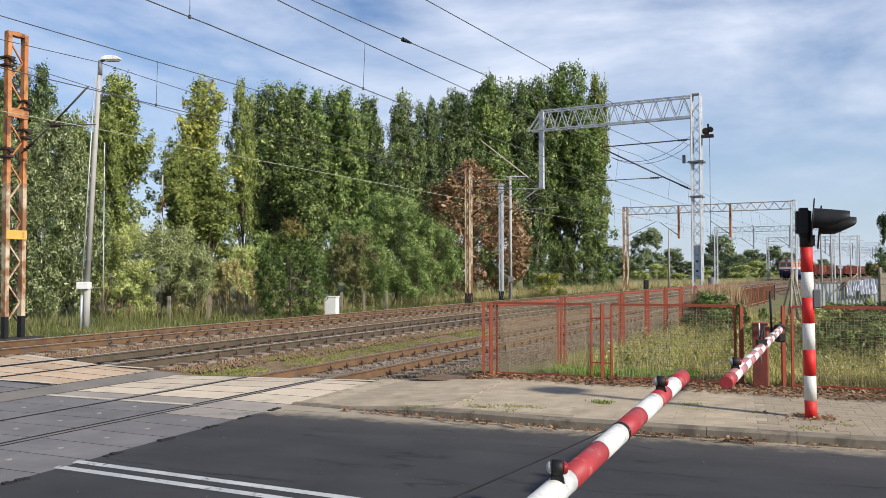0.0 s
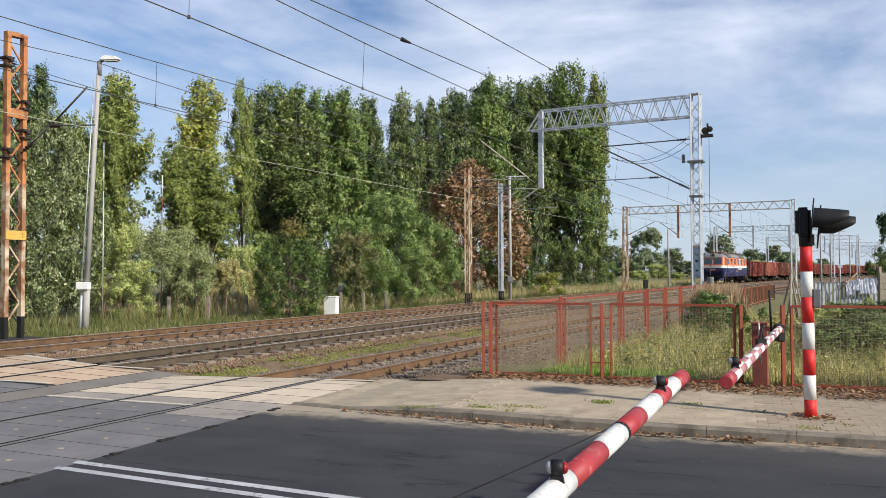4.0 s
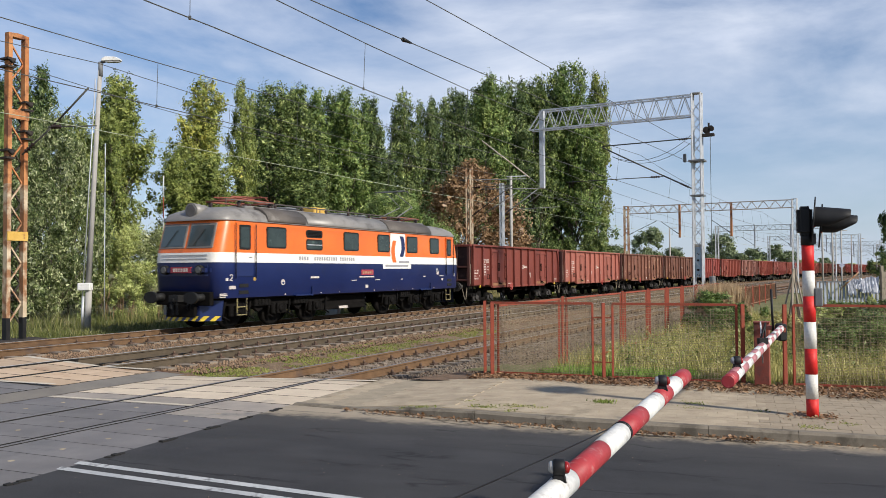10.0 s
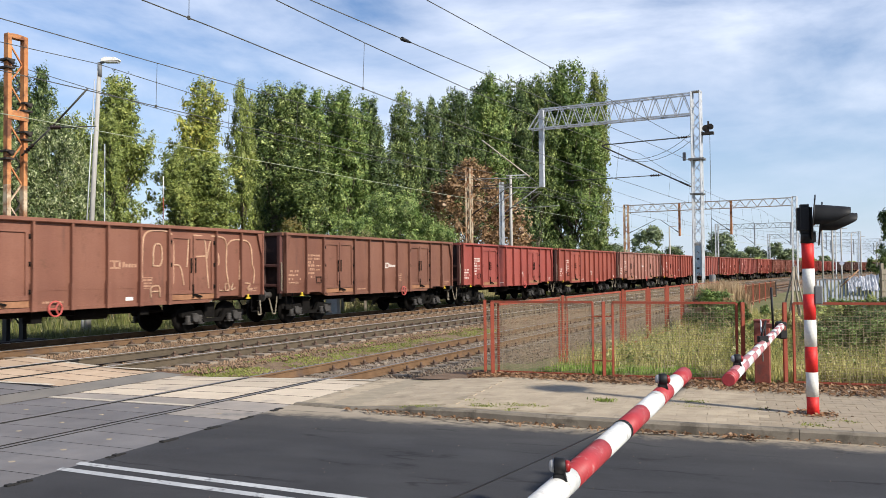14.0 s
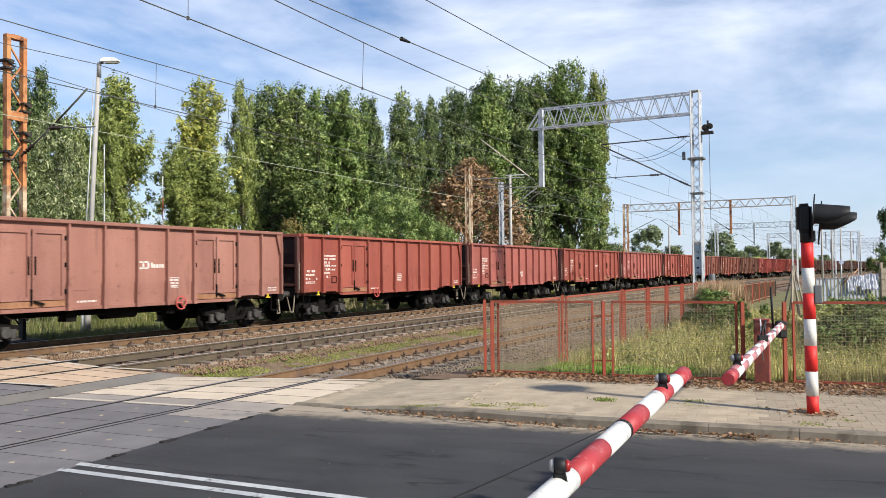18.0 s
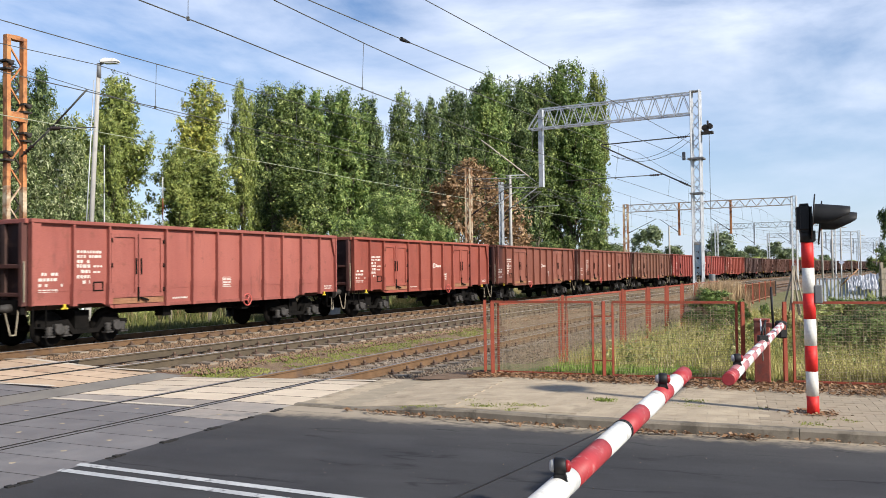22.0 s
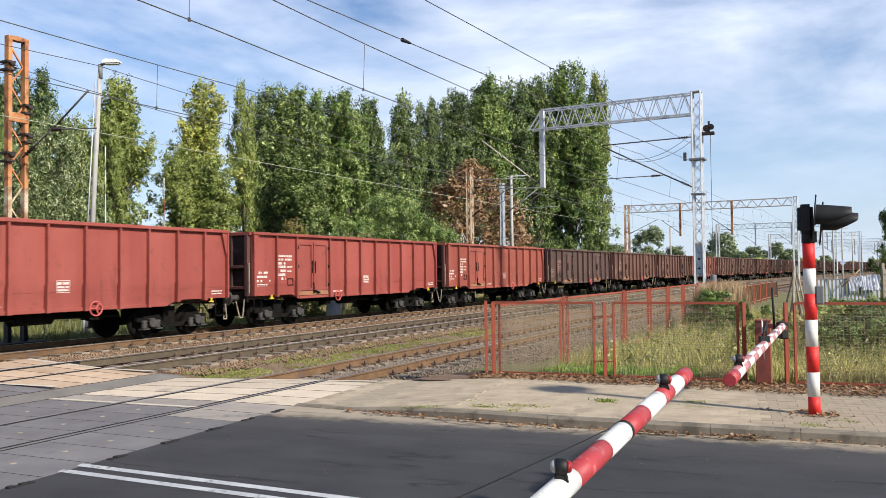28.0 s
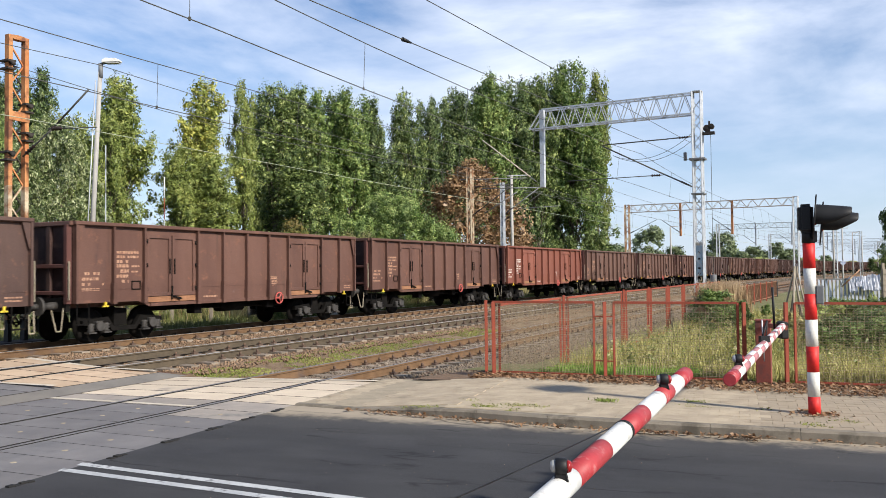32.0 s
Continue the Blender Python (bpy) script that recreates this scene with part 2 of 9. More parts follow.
M = {}
M["land"] = surface("dry_grass_soil", (0.12, 0.13, 0.045), (0.2, 0.17, 0.08), 0.8, 0.95, fine=30, c3=(0.07, 0.11, 0.03), c3_scale=0.35, bump=0.6, bump_d=0.05)
M["ballast"] = surface("ballast_bed", (0.145, 0.096, 0.058), (0.25, 0.178, 0.113), 6.0, 0.95, fine=28, c3=(0.138, 0.0747, 0.046), c3_scale=0.9, c3_at=0.55, bump=1.0, bump_d=0.05)
M["stone_grey"] = surface("grey_ballast_stone", (0.145, 0.112, 0.082), (0.235, 0.19, 0.145), 0.35, 0.9, fine=50, tint=0.4, isle=True, bump=0.2)
M["stone"] = surface("ballast_stone", (0.168, 0.106, 0.063), (0.262, 0.176, 0.112), 0.35, 0.9, fine=50, tint=0.25, isle=True, bump=0.2)
M["asphalt"] = surface("asphalt", (0.037, 0.037, 0.0395), (0.05, 0.05, 0.0525), 0.9, 0.85, fine=160, c3=(0.048, 0.048, 0.051), c3_scale=0.7, c3_at=0.58, bump=0.5, bump_d=0.004, spec=0.2)


def dusty_edge(m):
    """Sand and dust swept against the kerb, thinning towards the crown of the road."""
    nt = m.node_tree
    N, L = nt.nodes.new, nt.links.new
    bs = nt.nodes["Principled BSDF"]
    col = bs.inputs["Base Color"].links[0].from_socket
    tc, dot, nz, sm = N("ShaderNodeTexCoord"), N("ShaderNodeVectorMath"), N("ShaderNodeTexNoise"), N("ShaderNodeMath")
    dot.operation = "DOT_PRODUCT"
    dot.inputs[1].default_value = (RV.x, RV.y, 0)
    L(tc.outputs["Object"], dot.inputs[0])
    L(tc.outputs["Object"], nz.inputs["Vector"])
    nz.inputs["Scale"].default_value, nz.inputs["Detail"].default_value, nz.inputs["Roughness"].default_value = 4.5, 10, 0.7
    sm.operation = "MULTIPLY_ADD"
    sm.inputs[1].default_value = 0.8
    L(nz.outputs["Fac"], sm.inputs[0])
    L(dot.outputs["Value"], sm.inputs[2])
    for lo, hi, c, top in ((8.6, 10.9, (0.095, 0.089, 0.082), 0.4), (10.12, 10.6, (0.32, 0.27, 0.205), 1.0)):
        r, mx = N("ShaderNodeMapRange"), N("ShaderNodeMix")
        r.inputs["From Min"].default_value, r.inputs["From Max"].default_value, r.inputs["To Max"].default_value = lo, hi, top
        r.interpolation_type = "SMOOTHSTEP"
        L(sm.outputs[0], r.inputs["Value"])
        mx.data_type = "RGBA"
        mx.inputs["B"].default_value = (*c, 1)
        L(r.outputs[0], mx.inputs["Factor"])
        L(col, mx.inputs["A"])
        col = mx.outputs["Result"]
    L(col, bs.inputs["Base Color"])


dusty_edge(M["asphalt"])


def road_wear(m):
    """Tone bands along the traffic, and a net of fine cracks here and there."""
    nt = m.node_tree
    N, L = nt.nodes.new, nt.links.new
    bs = nt.nodes["Principled BSDF"]
    col = bs.inputs["Base Color"].links[0].from_socket
    tc, du, dv, uv = N("ShaderNodeTexCoord"), N("ShaderNodeVectorMath"), N("ShaderNodeVectorMath"), N("ShaderNodeCombineXYZ")
    for d, axis, sock in ((du, RU * 0.22, "X"), (dv, RV, "Y")):
        d.operation = "DOT_PRODUCT"
        d.inputs[1].default_value = (axis.x, axis.y, 0)
        L(tc.outputs["Object"], d.inputs[0])
        L(d.outputs["Value"], uv.inputs[sock])
    band, br, hs = N("ShaderNodeTexNoise"), N("ShaderNodeMapRange"), N("ShaderNodeHueSaturation")
    band.inputs["Scale"].default_value, band.inputs["Detail"].default_value, band.inputs["Roughness"].default_value = 2.2, 8, 0.62
    L(uv.outputs[0], band.inputs["Vector"])
    br.inputs["From Min"].default_value, br.inputs["From Max"].default_value = 0.3, 0.7
    br.inputs["To Min"].default_value, br.inputs["To Max"].default_value = 0.84, 1.16
    L(band.outputs["Fac"], br.inputs["Value"])
    L(br.outputs[0], hs.inputs["Value"])
    L(col, hs.inputs["Color"])
    wob, off, vor, thin, gate, both, mx = N("ShaderNodeTexNoise"), N("ShaderNodeVectorMath"), N("ShaderNodeTexVoronoi"), N("ShaderNodeMapRange"), N("ShaderNodeMapRange"), N("ShaderNodeMath"), N("ShaderNodeMix")
    wob.inputs["Scale"].default_value, wob.inputs["Detail"].default_value = 3.0, 6
    L(uv.outputs[0], wob.inputs["Vector"])
    off.operation = "MULTIPLY_ADD"
    off.inputs[1].default_value = (0.5, 0.5, 0.5)
    L(wob.outputs["Color"], off.inputs[0])
    L(uv.outputs[0], off.inputs[2])
    vor.feature = "DISTANCE_TO_EDGE"
    vor.inputs["Scale"].default_value = 1.5
    L(off.outputs[0], vor.inputs["Vector"])
    thin.inputs["From Min"].default_value, thin.inputs["From Max"].default_value = 0.028, 0.004
    L(vor.outputs["Distance"], thin.inputs["Value"])
    gate.inputs["From Min"].default_value, gate.inputs["From Max"].default_value, gate.inputs["To Max"].default_value = 0.5, 0.6, 0.65
    L(wob.outputs["Fac"], gate.inputs["Value"])
    both.operation = "MULTIPLY"
    L(thin.outputs[0], both.inputs[0])
    L(gate.outputs[0], both.inputs[1])
    mx.data_type = "RGBA"
    mx.inputs["B"].default_value = (0.012, 0.012, 0.013, 1)
    L(both.outputs[0], mx.inputs["Factor"])
    L(hs.outputs["Color"], mx.inputs["A"])
    L(mx.outputs["Result"], bs.inputs["Base Color"])


road_wear(M["asphalt"])
M["asphalt_old"] = surface("worn_asphalt", (0.13, 0.12, 0.11), (0.18, 0.165, 0.145), 2.0, 0.9, fine=140, bump=0.5, bump_d=0.004)
M["deck"] = surface("concrete_panel", (0.48, 0.398, 0.305), (0.585, 0.492, 0.375), 2.2, 0.85, fine=90, c3=(0.3248, 0.28, 0.2352), c3_scale=1.1, tint=0.1, bump=0.25, bump_d=0.004)
M["deck_tan"] = surface("rust_dusted_panel", (0.448, 0.3248, 0.2184), (0.5488, 0.4144, 0.2912), 2.2, 0.85, fine=90, c3=(0.3808, 0.2464, 0.1568), c3_scale=1.1, tint=0.1, bump=0.25, bump_d=0.004)
M["deck_mid"] = surface("dusty_panel", (0.245, 0.218, 0.194), (0.345, 0.302, 0.258), 2.0, 0.8, fine=90, c3=(0.1728, 0.162, 0.1512), c3_scale=1.0, tint=0.08, bump=0.25, bump_d=0.004)
M["deck_road"] = surface("worn_rubber_panel", (0.134, 0.127, 0.128), (0.188, 0.178, 0.176), 1.8, 0.75, fine=90, c3=(0.126, 0.123, 0.126), c3_scale=0.9, tint=0.08, bump=0.25, bump_d=0.004)
M["paving"] = surface("paving_block", (0.28, 0.227, 0.163), (0.37, 0.305, 0.221), 2.5, 0.9, fine=110, c3=(0.2, 0.165, 0.115), c3_scale=1.3, c3_at=0.6, tint=0.07, bump=0.3, bump_d=0.004)
M["joint"] = surface("joint_sand", (0.265, 0.222, 0.16), (0.35, 0.295, 0.215), 5, 0.95, fine=120)
M["kerb"] = surface("kerb_concrete", (0.155, 0.132, 0.102), (0.23, 0.197, 0.152), 3, 0.9, fine=80, c3=(0.1, 0.085, 0.065), c3_scale=2.4, c3_at=0.56, bump=0.3, bump_d=0.004)
M["white_line"] = surface("road_paint_white", (0.36, 0.37, 0.38), (0.5, 0.51, 0.51), 3, 0.7, fine=120, c3=(0.16, 0.16, 0.165), c3_scale=9, c3_at=0.6)
M["cream_line"] = surface("road_paint_cream", (0.48, 0.42, 0.33), (0.6, 0.54, 0.44), 3, 0.7, fine=120, c3=(0.36, 0.32, 0.26), c3_scale=6, c3_at=0.64)
M["rail_side"] = surface("rusty_rail", (0.1, 0.056, 0.027), (0.165, 0.098, 0.052), 3, 0.85, fine=70, c3=(0.09, 0.06, 0.045), c3_scale=1)
M["rail_side_dark"] = surface("oily_rail", (0.06, 0.046, 0.03), (0.1, 0.076, 0.05), 3, 0.8, fine=70)
M["rail_dull"] = surface("dull_rail_head", (0.15, 0.14, 0.14), (0.21, 0.2, 0.2), 3, 0.5, metal=0.3, fine=70, bump=0.05)
M["rail_top"] = surface("polished_rail_head", (0.4, 0.38, 0.36), (0.5, 0.48, 0.46), 3, 0.42, metal=0.35, fine=70, bump=0.05)
M["sleeper"] = surface("concrete_sleeper", (0.1792, 0.1434, 0.1075), (0.2744, 0.2296, 0.1792), 3, 0.9, fine=60, c3=(0.1568, 0.1176, 0.0896), c3_scale=2, c3_at=0.52, tint=0.2)
M["clip"] = surface("rusty_rail_clip", (0.07, 0.045, 0.035), (0.12, 0.075, 0.05), 8, 0.85, fine=90)
M["groove"] = surface("flange_groove", (0.01, 0.01, 0.01), (0.02, 0.018, 0.016), 4, 0.9)
M["galv"] = surface("galvanised_steel", (0.42, 0.44, 0.46), (0.55, 0.57, 0.6), 5, 0.5, metal=0.45, fine=50, c3=(0.34, 0.35, 0.36), c3_scale=2)
M["rust_paint"] = surface("rusted_orange_steel", (0.36, 0.13, 0.045), (0.5, 0.24, 0.1), 2.2, 0.85, fine=45, c3=(0.16, 0.065, 0.035), c3_scale=1.7, c3_at=0.55)
M["mast_rust"] = surface("old_cream_steel", (0.42, 0.33, 0.22), (0.56, 0.46, 0.33), 1.6, 0.8, fine=45, c3=(0.24, 0.115, 0.055), c3_scale=1.4, c3_at=0.5)
M["black"] = surface("black_plastic", (0.006, 0.006, 0.0065), (0.012, 0.012, 0.013), 4, 0.58, fine=60, bump=0.05)
M["wire"] = surface("dark_copper_wire", (0.05, 0.05, 0.045), (0.09, 0.09, 0.08), 4, 0.5)
# paler copy of the wire, with sunlight on it put into the colour
M["wire_pale"] = surface("sunlit_pale_wire", (0.26, 0.29, 0.2), (0.36, 0.39, 0.28), 4, 0.5)
M["porcelain"] = surface("dark_insulator", (0.03, 0.021, 0.018), (0.055, 0.036, 0.03), 8, 0.25)
M["fence_red"] = surface("weathered_red_paint", (0.23, 0.046, 0.024), (0.32, 0.072, 0.04), 3, 0.75, fine=60, c3=(0.16, 0.05, 0.03), c3_scale=3, c3_at=0.58)
M["mesh_wire"] = surface("rusty_mesh_wire", (0.19, 0.145, 0.093), (0.285, 0.225, 0.148), 5, 0.8)
M["sig_red"] = surface("signal_red_paint", (0.55, 0.018, 0.016), (0.63, 0.028, 0.024), 2, 0.55, fine=40, bump=0.05, c3=(0.38, 0.03, 0.03), c3_scale=5, c3_at=0.66)
M["sig_white"] = surface("signal_white_paint", (0.59, 0.575, 0.525), (0.67, 0.655, 0.61), 2, 0.6, fine=40, bump=0.05, c3=(0.6, 0.56, 0.5), c3_scale=5, c3_at=0.66)
M["post_red"] = surface("oxide_red_paint", (0.2, 0.05, 0.035), (0.27, 0.075, 0.05), 2, 0.75, fine=50, c3=(0.13, 0.05, 0.04), c3_scale=3)
M["bark"] = surface("bark", (0.09, 0.07, 0.05), (0.16, 0.13, 0.1), 5, 0.95, fine=30, bump=0.8, bump_d=0.03, stretch=(3, 3, 0.6))
M["wood"] = surface("grey_wood", (0.2, 0.17, 0.13), (0.3, 0.26, 0.2), 4, 0.9, fine=50, stretch=(4, 4, 0.5))
M["leaf_poplar"] = leaf_mat("poplar_leaf", (0.036, 0.062, 0.018), (0.14, 0.195, 0.054), (0.42, 0.48, 0.17), at=(0.35, 0.57, 0.75), patch=0.9)
M["leaf_yellow"] = leaf_mat("yellowing_leaf", (0.085, 0.122, 0.027), (0.275, 0.31, 0.07), (0.54, 0.5, 0.12), at=(0.22, 0.5, 0.7))
M["leaf_fading"] = leaf_mat("fading_leaf", (0.075, 0.112, 0.028), (0.25, 0.295, 0.076), (0.47, 0.47, 0.15))
M["leaf_pale"] = leaf_mat("pale_willow_leaf", (0.11, 0.14, 0.044), (0.3, 0.34, 0.13), (0.62, 0.62, 0.38), at=(0.34, 0.56, 0.76), patch=1.3)
M["leaf_silver"] = leaf_mat("silvery_leaf", (0.05, 0.075, 0.024), (0.16, 0.2, 0.068), (0.52, 0.55, 0.33), at=(0.36, 0.55, 0.74), patch=1.0)
M["leaf_thin"] = leaf_mat("browning_leaf", (0.07, 0.08, 0.028), (0.17, 0.17, 0.062), (0.28, 0.23, 0.1))
M["leaf_dark"] = leaf_mat("dark_leaf", (0.03, 0.054, 0.018), (0.118, 0.17, 0.055), (0.36, 0.42, 0.165), at=(0.35, 0.57, 0.76), patch=0.9)
M["leaf_mid"] = leaf_mat("mid_green_leaf", (0.058, 0.105, 0.026), (0.17, 0.245, 0.064), (0.41, 0.47, 0.16), at=(0.32, 0.57, 0.77), patch=0.9)
M["leaf_fresh"] = leaf_mat("fresh_windblown_leaf", (0.075, 0.13, 0.032), (0.2, 0.285, 0.076), (0.5, 0.55, 0.22), at=(0.33, 0.55, 0.76), patch=1.2)
M["leaf_brown"] = leaf_mat("russet_leaf", (0.145, 0.084, 0.043), (0.315, 0.195, 0.102), (0.48, 0.36, 0.19))
M["leaf_autumn"] = leaf_mat("turning_leaf", (0.036, 0.07, 0.018), (0.12, 0.175, 0.044), (0.3, 0.33, 0.085), at=(0.24, 0.66, 0.9), turned=(0.25, 0.15, 0.045))
M["leaf_olive"] = leaf_mat("olive_leaf", (0.198, 0.251, 0.073), (0.455, 0.497, 0.166), (0.718, 0.69, 0.331))
M["leaf_straw"] = leaf_mat("drying_leaf", (0.322, 0.287, 0.115), (0.506, 0.46, 0.196), (0.644, 0.552, 0.299))
M["grass_green"] = leaf_mat("green_grass", (0.1, 0.15, 0.028), (0.2, 0.245, 0.058), (0.31, 0.32, 0.1))
M["grass_dry"] = leaf_mat("dry_grass", (0.3, 0.27, 0.11), (0.44, 0.38, 0.19), (0.52, 0.45, 0.27))
M["litter"] = leaf_mat("fallen_leaf", (0.17, 0.095, 0.05), (0.285, 0.168, 0.09), (0.43, 0.29, 0.165), 0.1)
# distance haze over the far wood is put into this leaf colour
M["far_leaf"] = leaf_mat("haze_tinted_far_leaf", (0.13, 0.17, 0.09), (0.2, 0.245, 0.125), (0.28, 0.32, 0.17))
M["boom_red"] = surface("weathered_boom_red", (0.3, 0.028, 0.034), (0.38, 0.045, 0.05), 3, 0.55, fine=40, bump=0.08, c3=(0.42, 0.2, 0.19), c3_scale=9, c3_at=0.6)
M["moss"] = leaf_mat("dull_moss", (0.13, 0.155, 0.036), (0.225, 0.245, 0.062), (0.33, 0.31, 0.11))

# ---------------------------------------------------------------- ground, road, pavement
def structure(ob, label, cat):
    return tagged(ob, label, cat, kind="structure")


def kerb_bend(u):
    """How far the kerb swings away from the road on its way to the crossing."""
    return 0.115 * max(0.0, -2.2 - u)


def build_ground():
    bm = B()
    R, n = 2500.0, 48
    rings = [0.0, 40.0, 120.0, 400.0, R]
    c = bm.verts.new((30, 40, Z_LAND))
    last = None
    for r in rings[1:]:
        ring = [bm.verts.new((30 + r * math.cos(2 * math.pi * i / n), 40 + r * math.sin(2 * math.pi * i / n), Z_LAND)) for i in range(n)]
        for i in range(n):
            j = (i + 1) % n
            bm.faces.new((c, ring[i], ring[j]) if last is None else (last[i], ring[i], ring[j], last[j]))
        last = ring
    structure(part("ground", bm, M["land"]), "flat ground of dry grass and bare soil", "ground")
    bm = B()
    ribbon(bm, steps(-60, 720, 1.06, 3), [(-3.8, Z_LAND - 0.02), (-2.0, -0.225), (7.0, -0.225), (7.9, -0.34)])
    structure(part("ballast_bed", bm, M["ballast"]), "brown stone ballast under the two main tracks", "ballast")
    bm = B()
    ribbon(bm, steps(-60, 720, 1.06, 3), [(7.6, -0.35), (8.3, -0.335), (11.6, -0.335), (12.4, Z_LAND - 0.01)])
    structure(part("ballast_bed", bm, M["ballast"]), "brown stone ballast under the side track", "ballast")
    # carriageway, from the crossing deck to the near end of the road
    bm = B()
    pts = [cross(2.8, 12.34, Z_ROAD), on_road(60, 2.8, Z_ROAD), on_road(60, 10.2, Z_ROAD), on_road(-2.2, 10.2, Z_ROAD), on_road(-5.4, 10.2 + kerb_bend(-5.4), Z_ROAD), cross(10.9, 11.685, Z_ROAD)]
    sheet(bm, pts)
    structure(part("road", bm, M["asphalt"]), "smooth dark grey asphalt carriageway", "road")
    bm = B()
    sheet(bm, [cross(2.0, -60, -0.12), cross(2.0, -2.3, -0.05), cross(13.1, -2.3, -0.05), cross(13.1, -60, -0.12)])
    structure(part("road", bm, M["asphalt"]), "asphalt road beyond the tracks", "road")
    bm = B()
    sheet(bm, [cross(0.5, 7.31, -0.055), cross(0.5, 7.67, -0.138), cross(13.1, 7.67, -0.138), cross(12.8, 7.31, -0.055)])
    structure(part("road", bm, M["asphalt_old"]), "patched asphalt strip between the crossing decks", "road")
    # double centre line
    for v in (6.415, 6.665):
        bm = B()
        o = Z_ROAD + 0.004
        sheet(bm, [on_road(-6.6, v, o), on_road(9.0, v - 1.22, o), on_road(9.0, v - 1.11, o), on_road(-6.63, v + 0.11, o)])
        structure(part("centre_line", bm, M["white_line"]), "painted white centre line on asphalt", "road marking")
    # near pavement behind the camera's feet
    bm = B()
    box(bm, (-30, -8, -0.4), (60, 2.6, Z_PAVE), m=Matrix(((RU.x, RV.x, 0, 0), (RU.y, RV.y, 0, 0), (0, 0, 1, 0), (0, 0, 0, 1))))
    structure(part("pavement", bm, M["paving"]), "near pavement of pale concrete blocks", "pavement")


build_ground()
ROADM = Matrix(((RU.x, RV.x, 0, 0), (RU.y, RV.y, 0, 0), (0, 0, 1, 0), (0, 0, 0, 1)))


# ---------------------------------------------------------------- railway tracks
RAIL_PROF = [(-0.0675, -0.17), (-0.0675, -0.155), (-0.012, -0.135), (-0.012, -0.045), (-0.035, -0.035), (-0.035, -0.004), (-0.025, 0.0),
             (0.025, 0.0), (0.035, -0.004), (0.035, -0.035), (0.012, -0.045), (0.012, -0.135), (0.0675, -0.155), (0.0675, -0.17)]


def sleeper_mesh():
    bm = B()
    prism(bm, [(-1.25, -0.17), (-0.5, -0.17), (-0.4, -0.19), (0.4, -0.19), (0.5, -0.17), (1.25, -0.17), (1.25, -0.33), (-1.25, -0.33)], -0.13, 0.13)
    for x in (-0.75, 0.75):
        for d in (-0.13, 0.13):
            box(bm, (x + d - 0.05, -0.075, -0.17), (x + d + 0.05, 0.075, -0.13), 1)
            tube(bm, (x + d, 0, -0.135), (x + d, 0, -0.06), 0.036, 0.026, 6, mi=1)
    me = bpy.data.meshes.new("sleeper")
    bm.to_mesh(me)
    bm.free()
    me.materials.append(M["sleeper"])
    me.materials.append(M["clip"])
    return me


def deck_end(lat):
    """Road offset at which the crossing deck stops."""
    return 13.95 - 0.32 * (lat - 2.6) if lat < 7 else 12.9 + 0.19 * (lat - 7.8)


def build_tracks():
    sm = sleeper_mesh()
    for k, word in ((3, "far main"), (2, "near main"), (1, "side")):
        tr = empty("railway_track")
        structure(tr, "%s railway track with rusty rails on concrete sleepers" % word, "railway track")
        lat, lev = LAT[k], LEVEL[k]
        for g in (-0.75, 0.75):
            bm = B()
            cant = -0.02 if g > 0 else 0.02
            if k == 1:
                cant = 0.0
            ribbon(bm, [-60, -40, -20, -8] + [-4 + 0.5 * q for q in range(41)] + steps(17, 720, 1.05, 2), [(lat + g + x, z) for x, z in RAIL_PROF], True, lev + cant)
            bmesh.ops.recalc_face_normals(bm, faces=bm.faces)
            bm.normal_update()
            for f in bm.faces:
                c = f.calc_center_median()
                on_deck = 0.6 < c.xy.dot(RV) < deck_end(lat + g)
                f.material_index = 1 if abs(f.normal.z) > 0.3 and c.z > lev + cant - 0.006 else (2 if on_deck else 0)
            part("rail", bm, [M["rail_side_dark" if k == 2 else "rail_side"], M["rail_dull" if k == 1 else "rail_top"], M["groove"]], tr)
        s, first = -30.0, 14.5 if k != 3 else 15.5
        rest = B()
        i = 0
        while s < 230:
            vv = along(s, lat).xy.dot(RV)
            if not (1.0 < vv < (13.0 if k == 3 else 13.5)):
                p = along(s, lat, lev)
                m = Matrix.Translation(p) @ Matrix.Rotation(-turn_at(s), 4, "Z")
                if first < s < 110:
                    share("sleeper", sm, tr, m)
                else:
                    box(rest, (-1.25, -0.13, -0.33), (1.25, 0.13, -0.175), m=m)
            s += 0.62
        tagged(part("far_sleepers", rest, M["sleeper"], tr), kind="stuff")


build_tracks()


def deck_edge(v):
    """Offset of the deck's outer edge against the asphalt."""
    return 12.12 - 0.081 * (v - 5.73)


def deck_pt(v, lat, z):
    if lat > 12.0:
        lat = deck_edge(v)
    if v > 10.2:
        v = 10.2 + (v - 10.2) * (deck_end(lat) - 10.2) / 2.85
    return cross(v, lat, z)


def skew_slab(v0, v1, l0, l1, z0, z1, th=0.12):
    bm = B()
    top = [deck_pt(v0, l0, z0), deck_pt(v0, l1, z1), deck_pt(v1, l1, z1), deck_pt(v1, l0, z0)]
    dv, dl = (top[3] - top[0]).normalized() * (0.006 if v1 < 10.3 else 0.015), (top[1] - top[0]).normalized() * 0.012
    top = [bm.verts.new(p + dv * a + dl * b) for p, a, b in zip(top, (1, 1, -1, -1), (1, -1, -1, 1))]
    low = [bm.verts.new(p.co - Vector((0, 0, th))) for p in top]
    bm.faces.new(top)
    for i in range(4):
        j = (i + 1) % 4
        bm.faces.new((top[j], top[i], low[i], low[j])).material_index = 1
    bmesh.ops.recalc_face_normals(bm, faces=bm.faces)
    return bm


